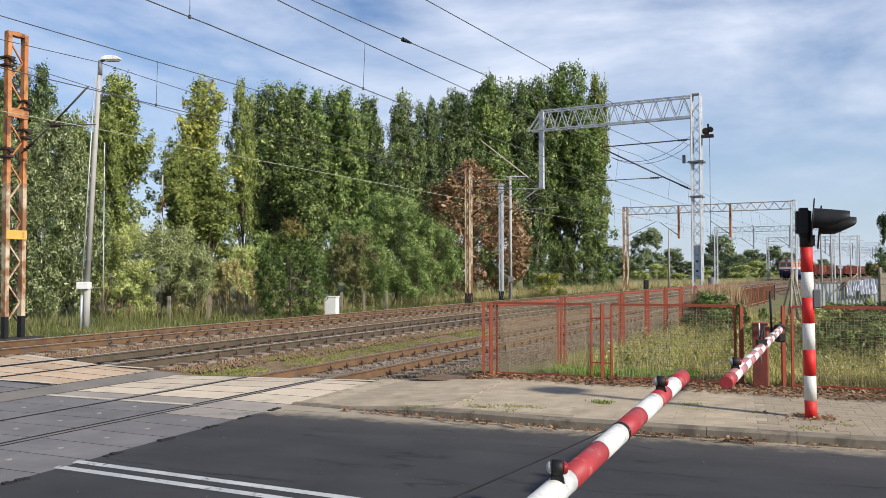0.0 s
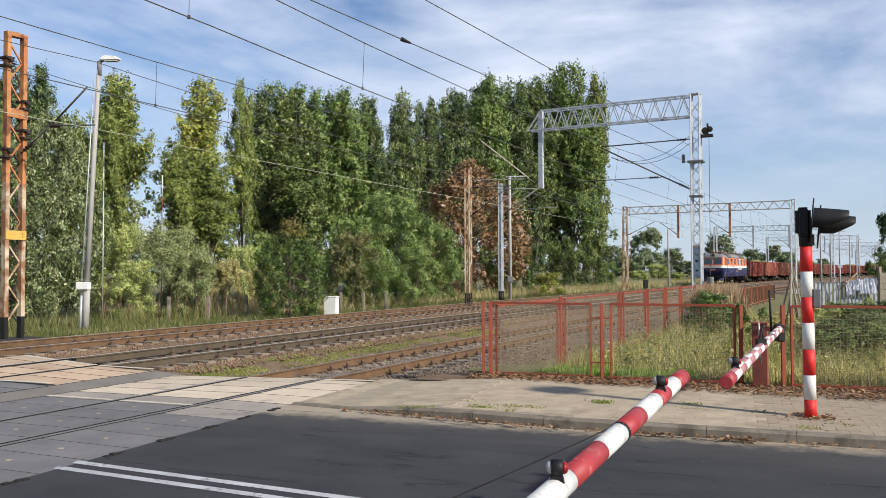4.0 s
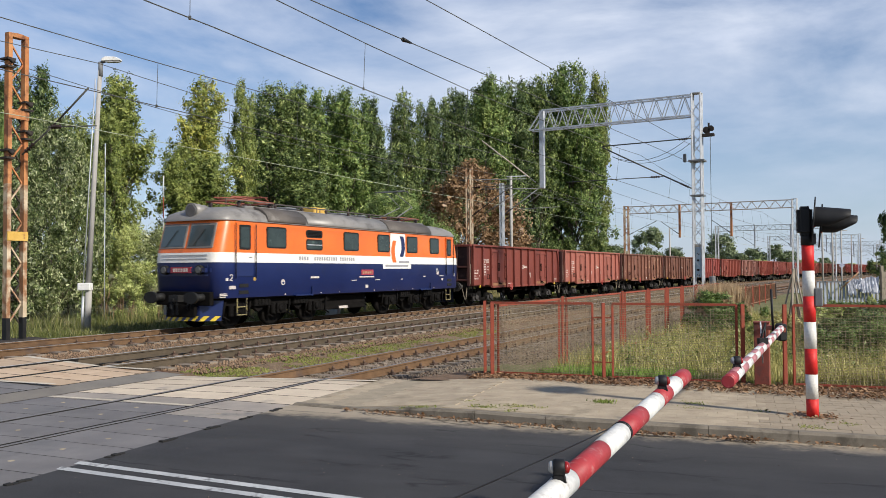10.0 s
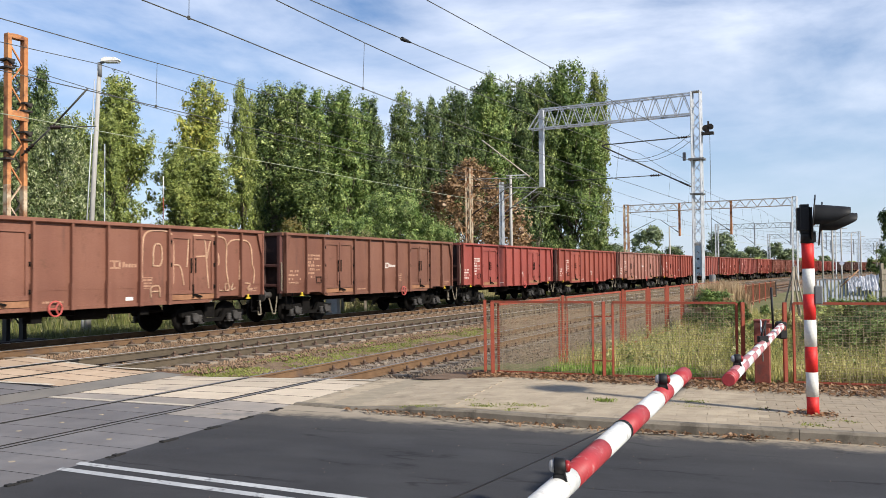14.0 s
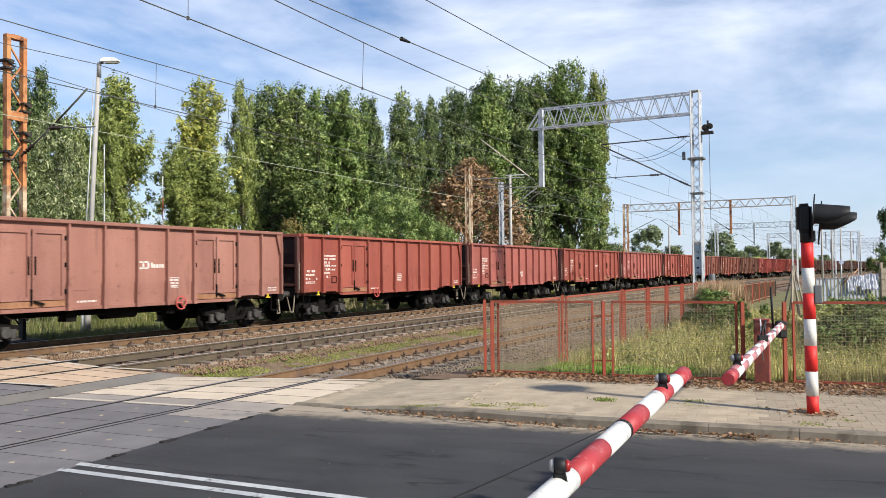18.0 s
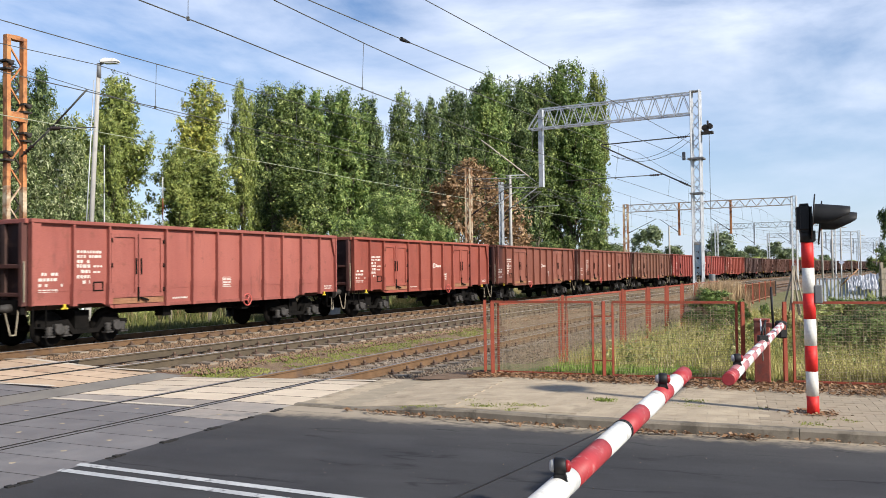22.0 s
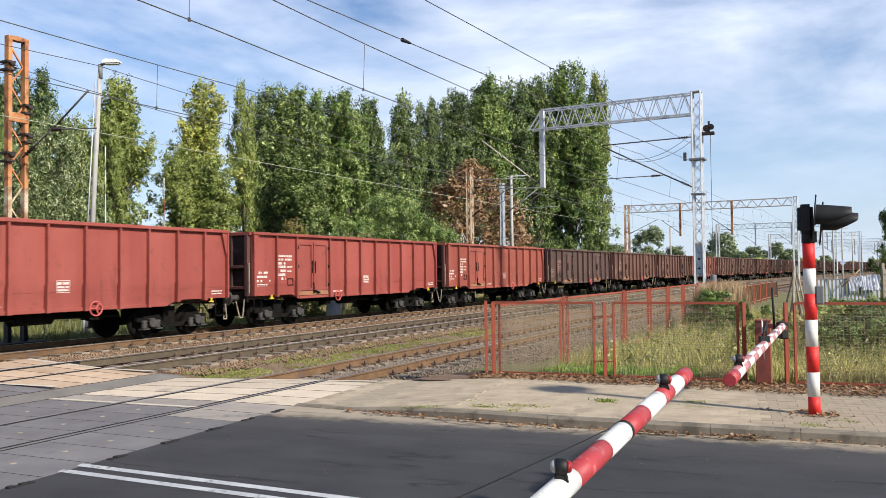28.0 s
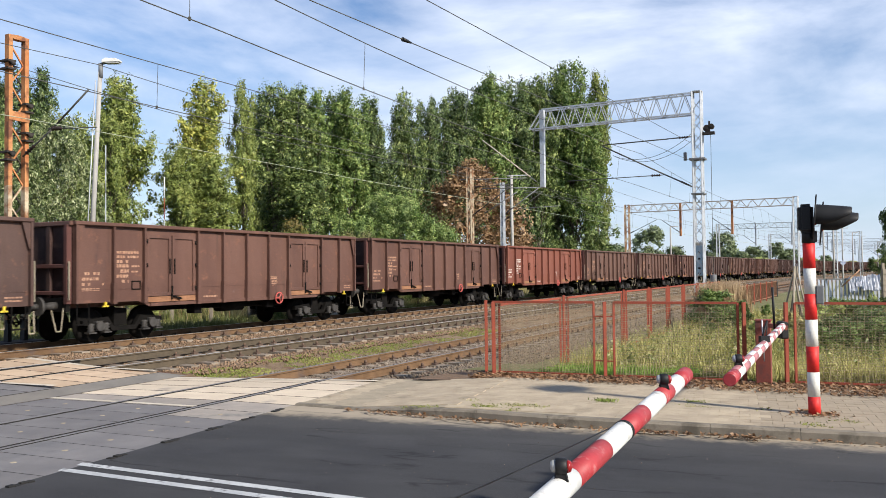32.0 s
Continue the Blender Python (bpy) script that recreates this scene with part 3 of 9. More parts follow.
def build_crossing():
    for k, word in ((3, "far main"), (2, "near main"), (1, "side")):
        deck = empty("crossing_deck")
        structure(deck, "level crossing deck of panels over the %s track" % word, "crossing deck")
        lat, z = LAT[k], LEVEL[k] - 0.012
        outer = {1: 12.1, 2: 7.3, 3: 1.9}[k]
        inner = {1: 7.68, 2: 2.7, 3: -2.3}[k]
        stop = 13.05 if k < 3 else 12.0
        bm = B()
        sheet(bm, [deck_pt(0.3, inner, z - 0.05), deck_pt(0.3, outer, z - 0.05), deck_pt(stop, outer, z - 0.05), deck_pt(stop, inner, z - 0.05)])
        part("groove_floor", bm, M["groove"], deck)
        v, w = 0.6, 0.63
        while v < stop - 0.4:
            for l0, l1 in ((inner, lat - 0.787), (lat - 0.68, lat + 0.625), (lat + 0.787, outer)):
                zz = z - (0.0 if l1 < outer or k == 3 else (0.018 if k == 1 else 0.04))
                part("deck_panel", skew_slab(v, min(v + w, stop), l0, l1, z, zz), [M["deck_road"] if v + w / 2 < 10.4 - (0.7 if k == 1 and l1 > lat + 1 else 0.3 * (k == 1)) else M["deck_mid" if v + w / 2 < 10.4 and k == 1 else ("deck" if k == 1 else "deck_tan")], M["groove"]], deck)
            v += w
        # dark strip beside the rail: the groove's shade and dirt put in as colour
        for l0, l1 in ((lat + 0.63, lat + 0.712),):
            bm = B()
            sheet(bm, [cross(0.6, l0, z - 0.02), cross(0.6, l1, z - 0.02), cross(deck_end(l1) - 0.1, l1, z - 0.02), cross(deck_end(l0) - 0.1, l0, z - 0.02)])
            part("rubber_seal", bm, M["groove"], deck)
        # painted edge of the foot crossing
        zz = z + 0.004
        spans = ((inner, lat - 0.8), (lat - 0.66, lat + 0.66), (lat + 0.8, outer))
        if k < 3:
            bm = B()
            for l0, l1 in spans:
                sheet(bm, [deck_pt(12.9, l0, zz), deck_pt(12.9, l1, zz), deck_pt(13.03, l1, zz), deck_pt(13.03, l0, zz)])
            part("edge_line", bm, M["cream_line"], deck)
        bm = B()
        for l0, l1 in spans[:2] if k == 1 else spans:
            sheet(bm, [deck_pt(10.1, l0, zz), deck_pt(10.1, l1, zz), deck_pt(10.2, l1, zz), deck_pt(10.2, l0, zz)] if k == 1 else [cross(10.48, l0, zz), cross(10.48, l1, zz), cross(10.6, l1, zz), cross(10.6, l0, zz)])
        part("edge_line", bm, M["cream_line"], deck)
        # round lifting plugs
        for i in range(15):
            v = 0.915 + i * 0.63
            for la in (lat - 1.4, lat, lat + 1.45):
                if v < 9.8 and k == 1:
                    p = cross(v, la, z + 0.003 - (0.009 if la > lat + 1 else 0))
                    bm = B()
                    lathe(bm, [(0.035, -0.01), (0.035, 0.0)], 10, Matrix.Translation(p))
                    part("lifting_plug", bm, M["joint"], deck)
    bm = B()
    sheet(bm, [cross(0.3, 1.91, -0.02), cross(0.3, 2.69, -0.02), cross(12.0, 2.69, -0.02), cross(12.0, 1.91, -0.02)])
    structure(part("road", bm, M["asphalt_old"]), "asphalt strip between the main track decks", "road")


    # worn steel clips that hold the deck's edge
    clips = empty("edge_clips")
    structure(clips, "short dark steel clips along the deck edge", "crossing deck")
    rr = random.Random(8)
    for v in (3.1, 3.9, 5.15, 5.95, 7.2, 8.05, 8.85, 9.6, 10.3):
        bm = B()
        p = cross(v, deck_edge(v) + 0.03, Z_ROAD)
        m = Matrix.Translation(p) @ Matrix.Rotation(-TH + 0.08 + 0.1 * rr.uniform(-1, 1), 4, "Z")
        n = rr.randint(2, 4)
        for q in range(n):
            y = -0.13 + 0.26 * q / n
            box(bm, (-0.035 + 0.02 * rr.random(), y, -0.01), (0.03 + 0.03 * rr.random(), y + 0.07, 0.008 + 0.012 * rr.random()), m=m)
        part("clip", bevel(bm, 0.004), M["groove"], clips)


build_crossing()


# ---------------------------------------------------------------- the train
WAGON_LEN, WAGON_BODY = 14.04, 12.82
TINTS = {"maroon": ((0.15, 0.0367, 0.0277), (0.2, 0.053, 0.0378)), "salmon": ((0.265, 0.088, 0.064), (0.345, 0.122, 0.089)), "brown": ((0.155, 0.0632, 0.042), (0.205, 0.0918, 0.0605)), "russet": ((0.165, 0.0561, 0.0378), (0.22, 0.0816, 0.0554)), "rose": ((0.225, 0.0673, 0.0538), (0.295, 0.0969, 0.0756)),
         "umber": ((0.092, 0.049, 0.037), (0.132, 0.074, 0.056)), "crimson": ((0.215, 0.0459, 0.0361), (0.275, 0.0694, 0.0538)), "red": ((0.22, 0.0541, 0.0378), (0.285, 0.0816, 0.0563)),
         "chestnut": ((0.083, 0.041, 0.031), (0.122, 0.063, 0.047)), "soot": ((0.062, 0.036, 0.03), (0.096, 0.058, 0.048)), "tawny": ((0.125, 0.053, 0.0353), (0.175, 0.0816, 0.0538)), "faded": ((0.215, 0.095, 0.073), (0.28, 0.134, 0.102))}


def wagon_paint(name, a, b, rust, dark):
    """Faded paint with rain streaks from the top rail, rust low down and soot."""
    m = surface(name, a, b, 0.55, 0.6, fine=30, c3=dark, c3_scale=1.6, c3_at=0.66, bump=0.1, stretch=(1.6, 1.6, 0.22), spec=0.3)
    nt = m.node_tree
    N, L = nt.nodes.new, nt.links.new
    bs = nt.nodes["Principled BSDF"]
    col = bs.inputs["Base Color"].links[0].from_socket
    tc = N("ShaderNodeTexCoord")
    n, r, mx = N("ShaderNodeTexNoise"), N("ShaderNodeMapRange"), N("ShaderNodeMix")
    n.inputs["Scale"].default_value, n.inputs["Detail"].default_value, n.inputs["Roughness"].default_value = 2.6, 9, 0.72
    info, far, shift = N("ShaderNodeObjectInfo"), N("ShaderNodeMath"), N("ShaderNodeVectorMath")
    far.operation, shift.operation = "MULTIPLY", "ADD"
    far.inputs[1].default_value = 90.0
    L(info.outputs["Random"], far.inputs[0])
    L(tc.outputs["Object"], shift.inputs[0])
    L(far.outputs[0], shift.inputs[1])
    L(shift.outputs[0], n.inputs["Vector"])
    # plates dented by the load
    dent, bp = N("ShaderNodeTexNoise"), N("ShaderNodeBump")
    dent.inputs["Scale"].default_value, dent.inputs["Detail"].default_value = 1.1, 2.5
    L(shift.outputs[0], dent.inputs["Vector"])
    bp.inputs["Strength"].default_value, bp.inputs["Distance"].default_value = 0.55, 0.09
    L(dent.outputs["Fac"], bp.inputs["Height"])
    L(bp.outputs[0], bs.inputs["Normal"])
    # scuffs that show pale primer
    sc, sr, sx = N("ShaderNodeTexNoise"), N("ShaderNodeMapRange"), N("ShaderNodeMix")
    sc.inputs["Scale"].default_value, sc.inputs["Detail"].default_value, sc.inputs["Roughness"].default_value = 1.7, 10, 0.78
    L(shift.outputs[0], sc.inputs["Vector"])
    sr.inputs["From Min"].default_value, sr.inputs["From Max"].default_value, sr.inputs["To Max"].default_value = 0.66, 0.74, 0.6
    L(sc.outputs["Fac"], sr.inputs["Value"])
    sx.data_type = "RGBA"
    sx.inputs["B"].default_value = (*[0.55 * c + 0.16 for c in b], 1)
    L(sr.outputs[0], sx.inputs["Factor"])
    L(col, sx.inputs["A"])
    col = sx.outputs["Result"]
    r.inputs["From Min"].default_value, r.inputs["From Max"].default_value = 0.57, 0.7
    L(n.outputs["Fac"], r.inputs["Value"])
    mx.data_type = "RGBA"
    mx.inputs["B"].default_value = (*rust, 1)
    L(r.outputs[0], mx.inputs["Factor"])
    L(col, mx.inputs["A"])
    # shifts of tone from wagon to wagon and panel to panel
    oi, g, h = N("ShaderNodeObjectInfo"), N("ShaderNodeMapRange"), N("ShaderNodeHueSaturation")
    g.inputs["To Min"].default_value, g.inputs["To Max"].default_value = 0.88, 1.1
    L(oi.outputs["Random"], g.inputs["Value"])
    L(g.outputs[0], h.inputs["Value"])
    L(mx.outputs["Result"], h.inputs["Color"])
    L(h.outputs["Color"], bs.inputs["Base Color"])
    return m


for key, (a, b) in TINTS.items():
    M["w_" + key] = wagon_paint("wagon_paint_" + key, a, b, (0.17, 0.078, 0.05) if key in ("soot", "umber", "chestnut") else tuple(c * 0.5 + d for c, d in zip(a, (0.05, 0.025, 0.015))), tuple(c * 0.6 + 0.01 for c in a))
M["mark_old"] = surface("rust_stained_marking", (0.3, 0.16, 0.1), (0.4, 0.24, 0.16), 6, 0.8, fine=90, c3=(0.2, 0.1, 0.07), c3_scale=10, c3_at=0.58)
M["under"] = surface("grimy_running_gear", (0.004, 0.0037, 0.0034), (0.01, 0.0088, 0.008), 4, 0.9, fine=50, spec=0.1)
M["axlebox"] = surface("dusty_grey_cast_steel", (0.026, 0.024, 0.022), (0.062, 0.057, 0.053), 5, 0.7, fine=50)
# wagon ends: soot, with the shade on them put into the colour too
M["end_shade_grime"] = surface("sooty_shaded_end_plates", (0.035, 0.019, 0.017), (0.06, 0.033, 0.028), 1.6, 0.85, fine=40, c3=(0.09, 0.05, 0.04), c3_scale=2.2, c3_at=0.62)
M["end_paint"] = surface("dark_red_end_frame", (0.075, 0.03, 0.026), (0.115, 0.048, 0.04), 2, 0.8, fine=40, c3=(0.05, 0.03, 0.026), c3_scale=2)
M["grab_steel"] = surface("worn_pale_handrail", (0.2, 0.17, 0.12), (0.32, 0.28, 0.21), 4, 0.6)
M["inside"] = surface("rusty_wagon_inside", (0.08, 0.045, 0.035), (0.14, 0.075, 0.055), 2, 0.9)
M["mark"] = surface("faded_white_marking", (0.46, 0.41, 0.37), (0.6, 0.55, 0.5), 6, 0.8, fine=90, c3=(0.35, 0.25, 0.22), c3_scale=14, c3_at=0.6)
M["loco_tag"] = surface("white_tag_paint", (0.6, 0.58, 0.55), (0.7, 0.68, 0.65), 4, 0.7)
M["rust_sill"] = surface("rusty_sill", (0.2, 0.09, 0.045), (0.3, 0.15, 0.08), 4, 0.85, fine=50)
M["yellow"] = surface("yellow_paint", (0.55, 0.4, 0.03), (0.65, 0.48, 0.05), 4, 0.6)
M["wheel_red"] = surface("red_hand_wheel_paint", (0.4, 0.07, 0.06), (0.5, 0.1, 0.08), 4, 0.6)

POSTS_TWO = [0.0, 1.2, 2.25, 4.3, 5.4, 6.5, 7.6, 8.65, 10.6, 11.75, 12.82]
DOORS_TWO = [(2.25, 4.3), (8.65, 10.6)]
POSTS_ONE = [0.0, 1.2, 2.3, 4.3, 5.36, 6.4, 7.5, 8.6, 9.6, 10.68, 11.78, 12.82]
DOORS_ONE = [(2.3, 4.3)]


def wheel_mesh(bm, x, r=0.46, y=0.75):
    for sd in (-1, 1):
        m = Matrix.Translation((x, sd * y, r)) @ Matrix.Rotation(radians(90), 4, "X")
        lathe(bm, [(0.1, -0.07), (r * 0.55, -0.03), (r - 0.07, -0.05), (r + 0.025, -0.068 * 1), (r + 0.02, -0.03), (r, 0.0), (r - 0.01, 0.065), (r - 0.08, 0.065), (r * 0.5, 0.02), (0.12, 0.07)] if sd < 0 else
              [(0.12, -0.07), (r * 0.5, -0.02), (r - 0.08, -0.065), (r - 0.01, -0.065), (r, 0.0), (r + 0.02, 0.03), (r + 0.025, 0.068), (r - 0.07, 0.05), (r * 0.55, 0.03), (0.1, 0.07)], 18, m)
    tube(bm, (x, -y, r), (x, y, r), 0.08)


def wagon(posts, doors, name="open_wagon"):
    """An open-top freight wagon, +x forward, rail level at z 0; one side is drawn, the other mirrored."""
    w = empty(name)
    L, hw, z0, z1 = WAGON_BODY, 1.43, 1.08, 3.25
    x_of = lambda d: L / 2 - d
    body_mat = M["w_red"]
    # floor and inner box
    bm = B()
    box(bm, (-L / 2, -hw + 0.06, 1.1), (L / 2, hw - 0.06, 1.25))
    box(bm, (-L / 2 - 0.3, -0.6, 0.95), (L / 2 + 0.3, 0.6, 1.1))
    part("floor", bm, M["inside"], w)
    for sd in (1, -1):
        bm = B()
        belly = [(L / 2, 1.1), (L / 2, z1 - 0.08), (-L / 2, z1 - 0.08), (-L / 2, 1.1), (-L / 2 + 2.1, 1.1), (-L / 2 + 2.5, 0.93), (L / 2 - 2.5, 0.93), (L / 2 - 2.1, 1.1)]
        prism(bm, belly, sd * (hw - 0.05), sd * hw)
        part("side_wall", bm, body_mat, w)
        bm = B()
        box(bm, (-L / 2 - 0.02, sd * (hw - 0.07), z1 - 0.1), (L / 2 + 0.02, sd * (hw + 0.13), z1))
        part("top_rail", bevel(bm, 0.015), body_mat, w)
        bm = B()
        box(bm, (-L / 2 + 2.5, sd * hw, 0.93), (L / 2 - 2.5, sd * (hw + 0.045), 1.03))
        part("sill", bevel(bm, 0.01), body_mat, w)
        bm = B()
        box(bm, (-L / 2 + 0.1, sd * hw, 1.44), (L / 2 - 0.1, sd * (hw + 0.009), 1.462))
        part("plate_seam", bm, body_mat, w)
        for i, d in enumerate(posts):
            x = x_of(d)
            low = 0.98 if 2.3 < d < L - 2.3 else 1.1
            bm = B()
            edge = i in (0, len(posts) - 1)
            wd = 0.026 if not edge else 0.032
            x = min(max(x, -L / 2 + wd), L / 2 - wd)
            # post that swells towards the sill
            prism(bm, [(x - wd, z1 - 0.1), (x + wd, z1 - 0.1), (x + wd, low), (x - wd, low)], sd * hw, sd * (hw + 0.115))
            if not edge:
                prism(bm, [(x - wd - 0.025, 1.62), (x + wd + 0.025, 1.62), (x + wd + 0.04, low - 0.05), (x - wd - 0.04, low - 0.05)], sd * hw, sd * (hw + 0.14))
            part("post", bm, body_mat, w)
        for d0, d1 in doors:
            xa, xb = x_of(d0) - 0.09, x_of(d1) + 0.09
            mid = (xa + xb) / 2
            for a, b in ((xa, mid + 0.02), (mid - 0.02, xb)):
                bm = B()
                lo, hi = min(a, b), max(a, b)
                box(bm, (lo, sd * hw, 1.22), (hi, sd * (hw + 0.012), 2.98))
                for x0, x1, za, zb in ((lo, lo + 0.1, 1.22, 2.98), (hi - 0.1, hi, 1.22, 2.98), (lo + 0.1, hi - 0.1, 2.88, 2.98), (lo + 0.1, hi - 0.1, 1.22, 1.32)):
                    box(bm, (x0, sd * hw, za), (x1, sd * (hw + 0.055), zb))
                leaf = part("door", bm, body_mat, w)
                bm = B()
                xx = mid + (0.09 if a == xa else -0.09)
                bar(bm, (xx, sd * (hw + 0.07), 1.85), (xx, sd * (hw + 0.07), 2.3), 0.035)
                bar(bm, (mid, sd * (hw + 0.03), 1.25), (mid, sd * (hw + 0.03), 2.95), 0.016)
                part("door_bar", bm, M["under"], leaf)
                for z in (1.42, 2.1, 2.78) if sd > 0 else ():
                    bm = B()
                    xh = a if abs(a - mid) > abs(b - mid) else b
                    tube(bm, (xh, sd * (hw + 0.07), z - 0.06), (xh, sd * (hw + 0.07), z + 0.06), 0.028, seg=8)
                    part("hinge", bm, M["under"], leaf)
            bm = B()
            box(bm, (xa, sd * hw, 1.05), (xb, sd * (hw + 0.05), 1.2))
            part("door_sill", bm, M["rust_sill"], w)
            bm = B()
            bar(bm, (mid - 0.05, sd * (hw + 0.08), 1.2), (mid - 0.3, sd * (hw + 0.12), 1.12), 0.05)
            bar(bm, (mid + 0.02, sd * (hw + 0.08), 1.1), (mid + 0.02, sd * (hw + 0.08), 1.5), 0.04)
            part("door_latch", bm, M["under"], w)
        # step irons and lashing rings
        for d in (0.3, L - 0.3):
            x = x_of(d)
            bm = B()
            for q in (-0.18, 0.18):
                bar(bm, (x + q, sd * (hw - 0.02), 0.55), (x + q, sd * (hw - 0.02), 1.1), 0.025)
            bar(bm, (x - 0.18, sd * (hw - 0.02), 0.55), (x + 0.18, sd * (hw - 0.02), 0.55), 0.04)
            part("step", bm, M["under"], w)
        bm = B()
        x = x_of(6.9) if len(doors) == 1 else x_of(8.1)
        m = Matrix.Translation((x, sd * (hw + 0.1), 0.98)) @ Matrix.Rotation(radians(90), 4, "X")
        R = 0.19
        bent_rod(bm, [m @ Vector((R * math.cos(math.pi * i / 8), R * math.sin(math.pi * i / 8), 0)) for i in range(17)], 0.022)
        for i in range(3):
            a = 2 * math.pi * i / 3
            tube(bm, m @ Vector((0, 0, 0)), m @ Vector((R * math.cos(a), R * math.sin(a), 0)), 0.018, seg=5)
        part("hand_wheel", bm, M["wheel_red"], w)
        # markings on the side: rows of small bars
        y = hw + 0.003
        r = random.Random(5)

        def mark_rows(d0, d1, zs, hh, gaps=0.3):
            bm = B()
            for z in zs:
                d = d0
                while d < d1:
                    wd = r.uniform(0.05, 0.11)
                    if r.random() > gaps:
                        box(bm, (x_of(d), sd * hw, z), (x_of(min(d + wd, d1)), sd * y, z + hh))
                    d += wd + 0.025
            tagged(part("marking", bm, M["mark"], w), kind="stuff")
        if sd < 0:
            continue
        mark_rows(0.25, 1.0, (1.42, 1.56, 1.7, 1.84), 0.075, 0.35)
        mark_rows(1.35, 2.1, (2.3, 2.42), 0.07, 0.1)
        mark_rows(1.35, 1.75, (1.62, 1.76, 1.9, 2.04, 2.16), 0.085, 0.2)
        mark_rows(1.85, 2.12, (1.9, 2.05), 0.05, 0.3)
        mark_rows(12.15, 12.6, (1.22, 1.3), 0.04, 0.2)
        mark_rows(4.6, 5.2, (1.12,), 0.05, 0.4)
        bm = B()
        tx = 0.1 if len(doors) == 1 else 1.12
        for d, z, wd, hh in ((6.6, 1.42, 0.38, 0.016), (6.6, 1.72, 0.38, 0.016), (6.63, 1.63, 0.12, 0.06), (6.78, 1.63, 0.17, 0.06), (6.63, 1.54, 0.2, 0.05), (6.86, 1.54, 0.09, 0.05), (6.63, 1.46, 0.3, 0.05)):
            box(bm, (x_of(d + tx), sd * hw, z), (x_of(d + wd + tx), sd * y, z + hh))
        for d in (6.6, 6.965):
            box(bm, (x_of(d + tx), sd * hw, 1.42), (x_of(d + tx + 0.016), sd * y, 1.736))
        part("marking_table", bm, M["mark"], w)
        bm = B()
        for z in (1.42, 1.64):
            box(bm, (x_of(1.84), sd * hw, z), (x_of(2.16), sd * (hw + 0.02), z + 0.03))
        for d in (1.84, 2.13):
            box(bm, (x_of(d), sd * hw, 1.42), (x_of(d + 0.03), sd * (hw + 0.02), 1.67))
        part("label_holder", bm, M["under"], w)
        for d in (0.95, 12.1):
            bm = B()
            box(bm, (x_of(d), sd * (hw - 0.01), 0.98), (x_of(d + 0.06), sd * (hw + 0.03), 1.12))
            box(bm, (x_of(d - 0.06), sd * (hw - 0.01), 0.98), (x_of(d + 0.12), sd * (hw + 0.03), 1.02))
            part("lifting_mark", bm, M["yellow"], w)
        bm = B()
        box(bm, (x_of(7.15), sd * hw, 1.1), (x_of(7.4), sd * y, 1.2))
        part("white_tag", bm, M["loco_tag"], w)
        # gussets at the top corners
        for e in (1, -1):
            bm = B()
            xe = e * L / 2
            prism(bm, [(xe, z1 - 0.1), (xe - e * 0.28, z1 - 0.1), (xe - e * 0.1, z1 - 0.75), (xe, z1 - 0.75)], sd * (hw + 0.02), sd * (hw + 0.09))
            part("corner_gusset", bm, body_mat, w)
    # ends
    for e in (1, -1):
        bm = B()
        xo = e * (L / 2)
        box(bm, (xo - e * 0.04, -hw + 0.02, 1.1), (xo, hw - 0.02, z1 - 0.08))
        for yy in (-0.55, 0.55):
            box(bm, (xo, yy - 0.07, 1.1), (xo + e * 0.09, yy + 0.07, z1 - 0.1))
        part("end_wall", bm, M["end_shade_grime"], w)
        for zz in (2.08, 1.38):
            bm = B()
            box(bm, (xo, -hw + 0.2, zz - 0.05), (xo + e * 0.13, hw - 0.2, zz + 0.05))
            part("end_beam", bevel(bm, 0.012), M["end_paint"], w)
        bm = B()
        box(bm, (xo - e * 0.08, -hw, z1 - 0.12), (xo + e * 0.1, hw, z1))
        part("end_rail", bevel(bm, 0.015), body_mat, w)
        for sd in (-1, 1):
            bm = B()
            bar(bm, (xo + e * 0.12, sd * (hw - 0.02), 1.2), (xo + e * 0.12, sd * (hw - 0.02), 2.2), 0.03)
            part("grab_rail", bm, M["grab_steel"], w)
            bm = B()
            box(bm, (xo, sd * (hw - 0.2), 1.1), (xo + e * 0.14, sd * (hw - 0.08), z1 - 0.1))
            part("corner_post", bm, M["end_paint"], w)
            bm = B()
            tube(bm, (xo + e * 0.16, sd * 1.16, 0.4), (xo + e * 0.3, sd * 1.16, 0.4), 0.02, seg=5)
            tube(bm, (xo + e * 0.16, sd * 1.16, 0.4), (xo + e * 0.12, sd * 1.2, 1.0), 0.018, seg=5)
            tube(bm, (xo + e * 0.3, sd * 1.16, 0.4), (xo + e * 0.36, sd * 1.05, 0.95), 0.018, seg=5)
            part("shunter_step", bm, M["grab_steel"], w)
        bm = B()
        box(bm, (xo, -1.3, 0.9), (xo + e * 0.12, 1.3, 1.25))
        part("headstock", bm, M["under"], w)
        for yy in (-0.875, 0.875):
            bm = B()
            tube(bm, (xo + e * 0.1, yy, 1.05), (xo + e * 0.42, yy, 1.05), 0.11, 0.09, 12)
            tube(bm, (xo + e * 0.4, yy, 1.05), (xo + e * 0.58, yy, 1.05), 0.075, 0.075, 10)
            tube(bm, (xo + e * 0.57, yy, 1.05), (xo + e * 0.63, yy, 1.05), 0.24, 0.23, 16)
            part("buffer", bm, M["axlebox"], w)
        bm = B()
        bar(bm, (xo + e * 0.1, 0, 1.03), (xo + e * 0.65, 0, 1.0), 0.06)
        tube(bm, (xo + e * 0.1, 0.3, 0.95), (xo + e * 0.4, 0.32, 0.55), 0.028, seg=6)
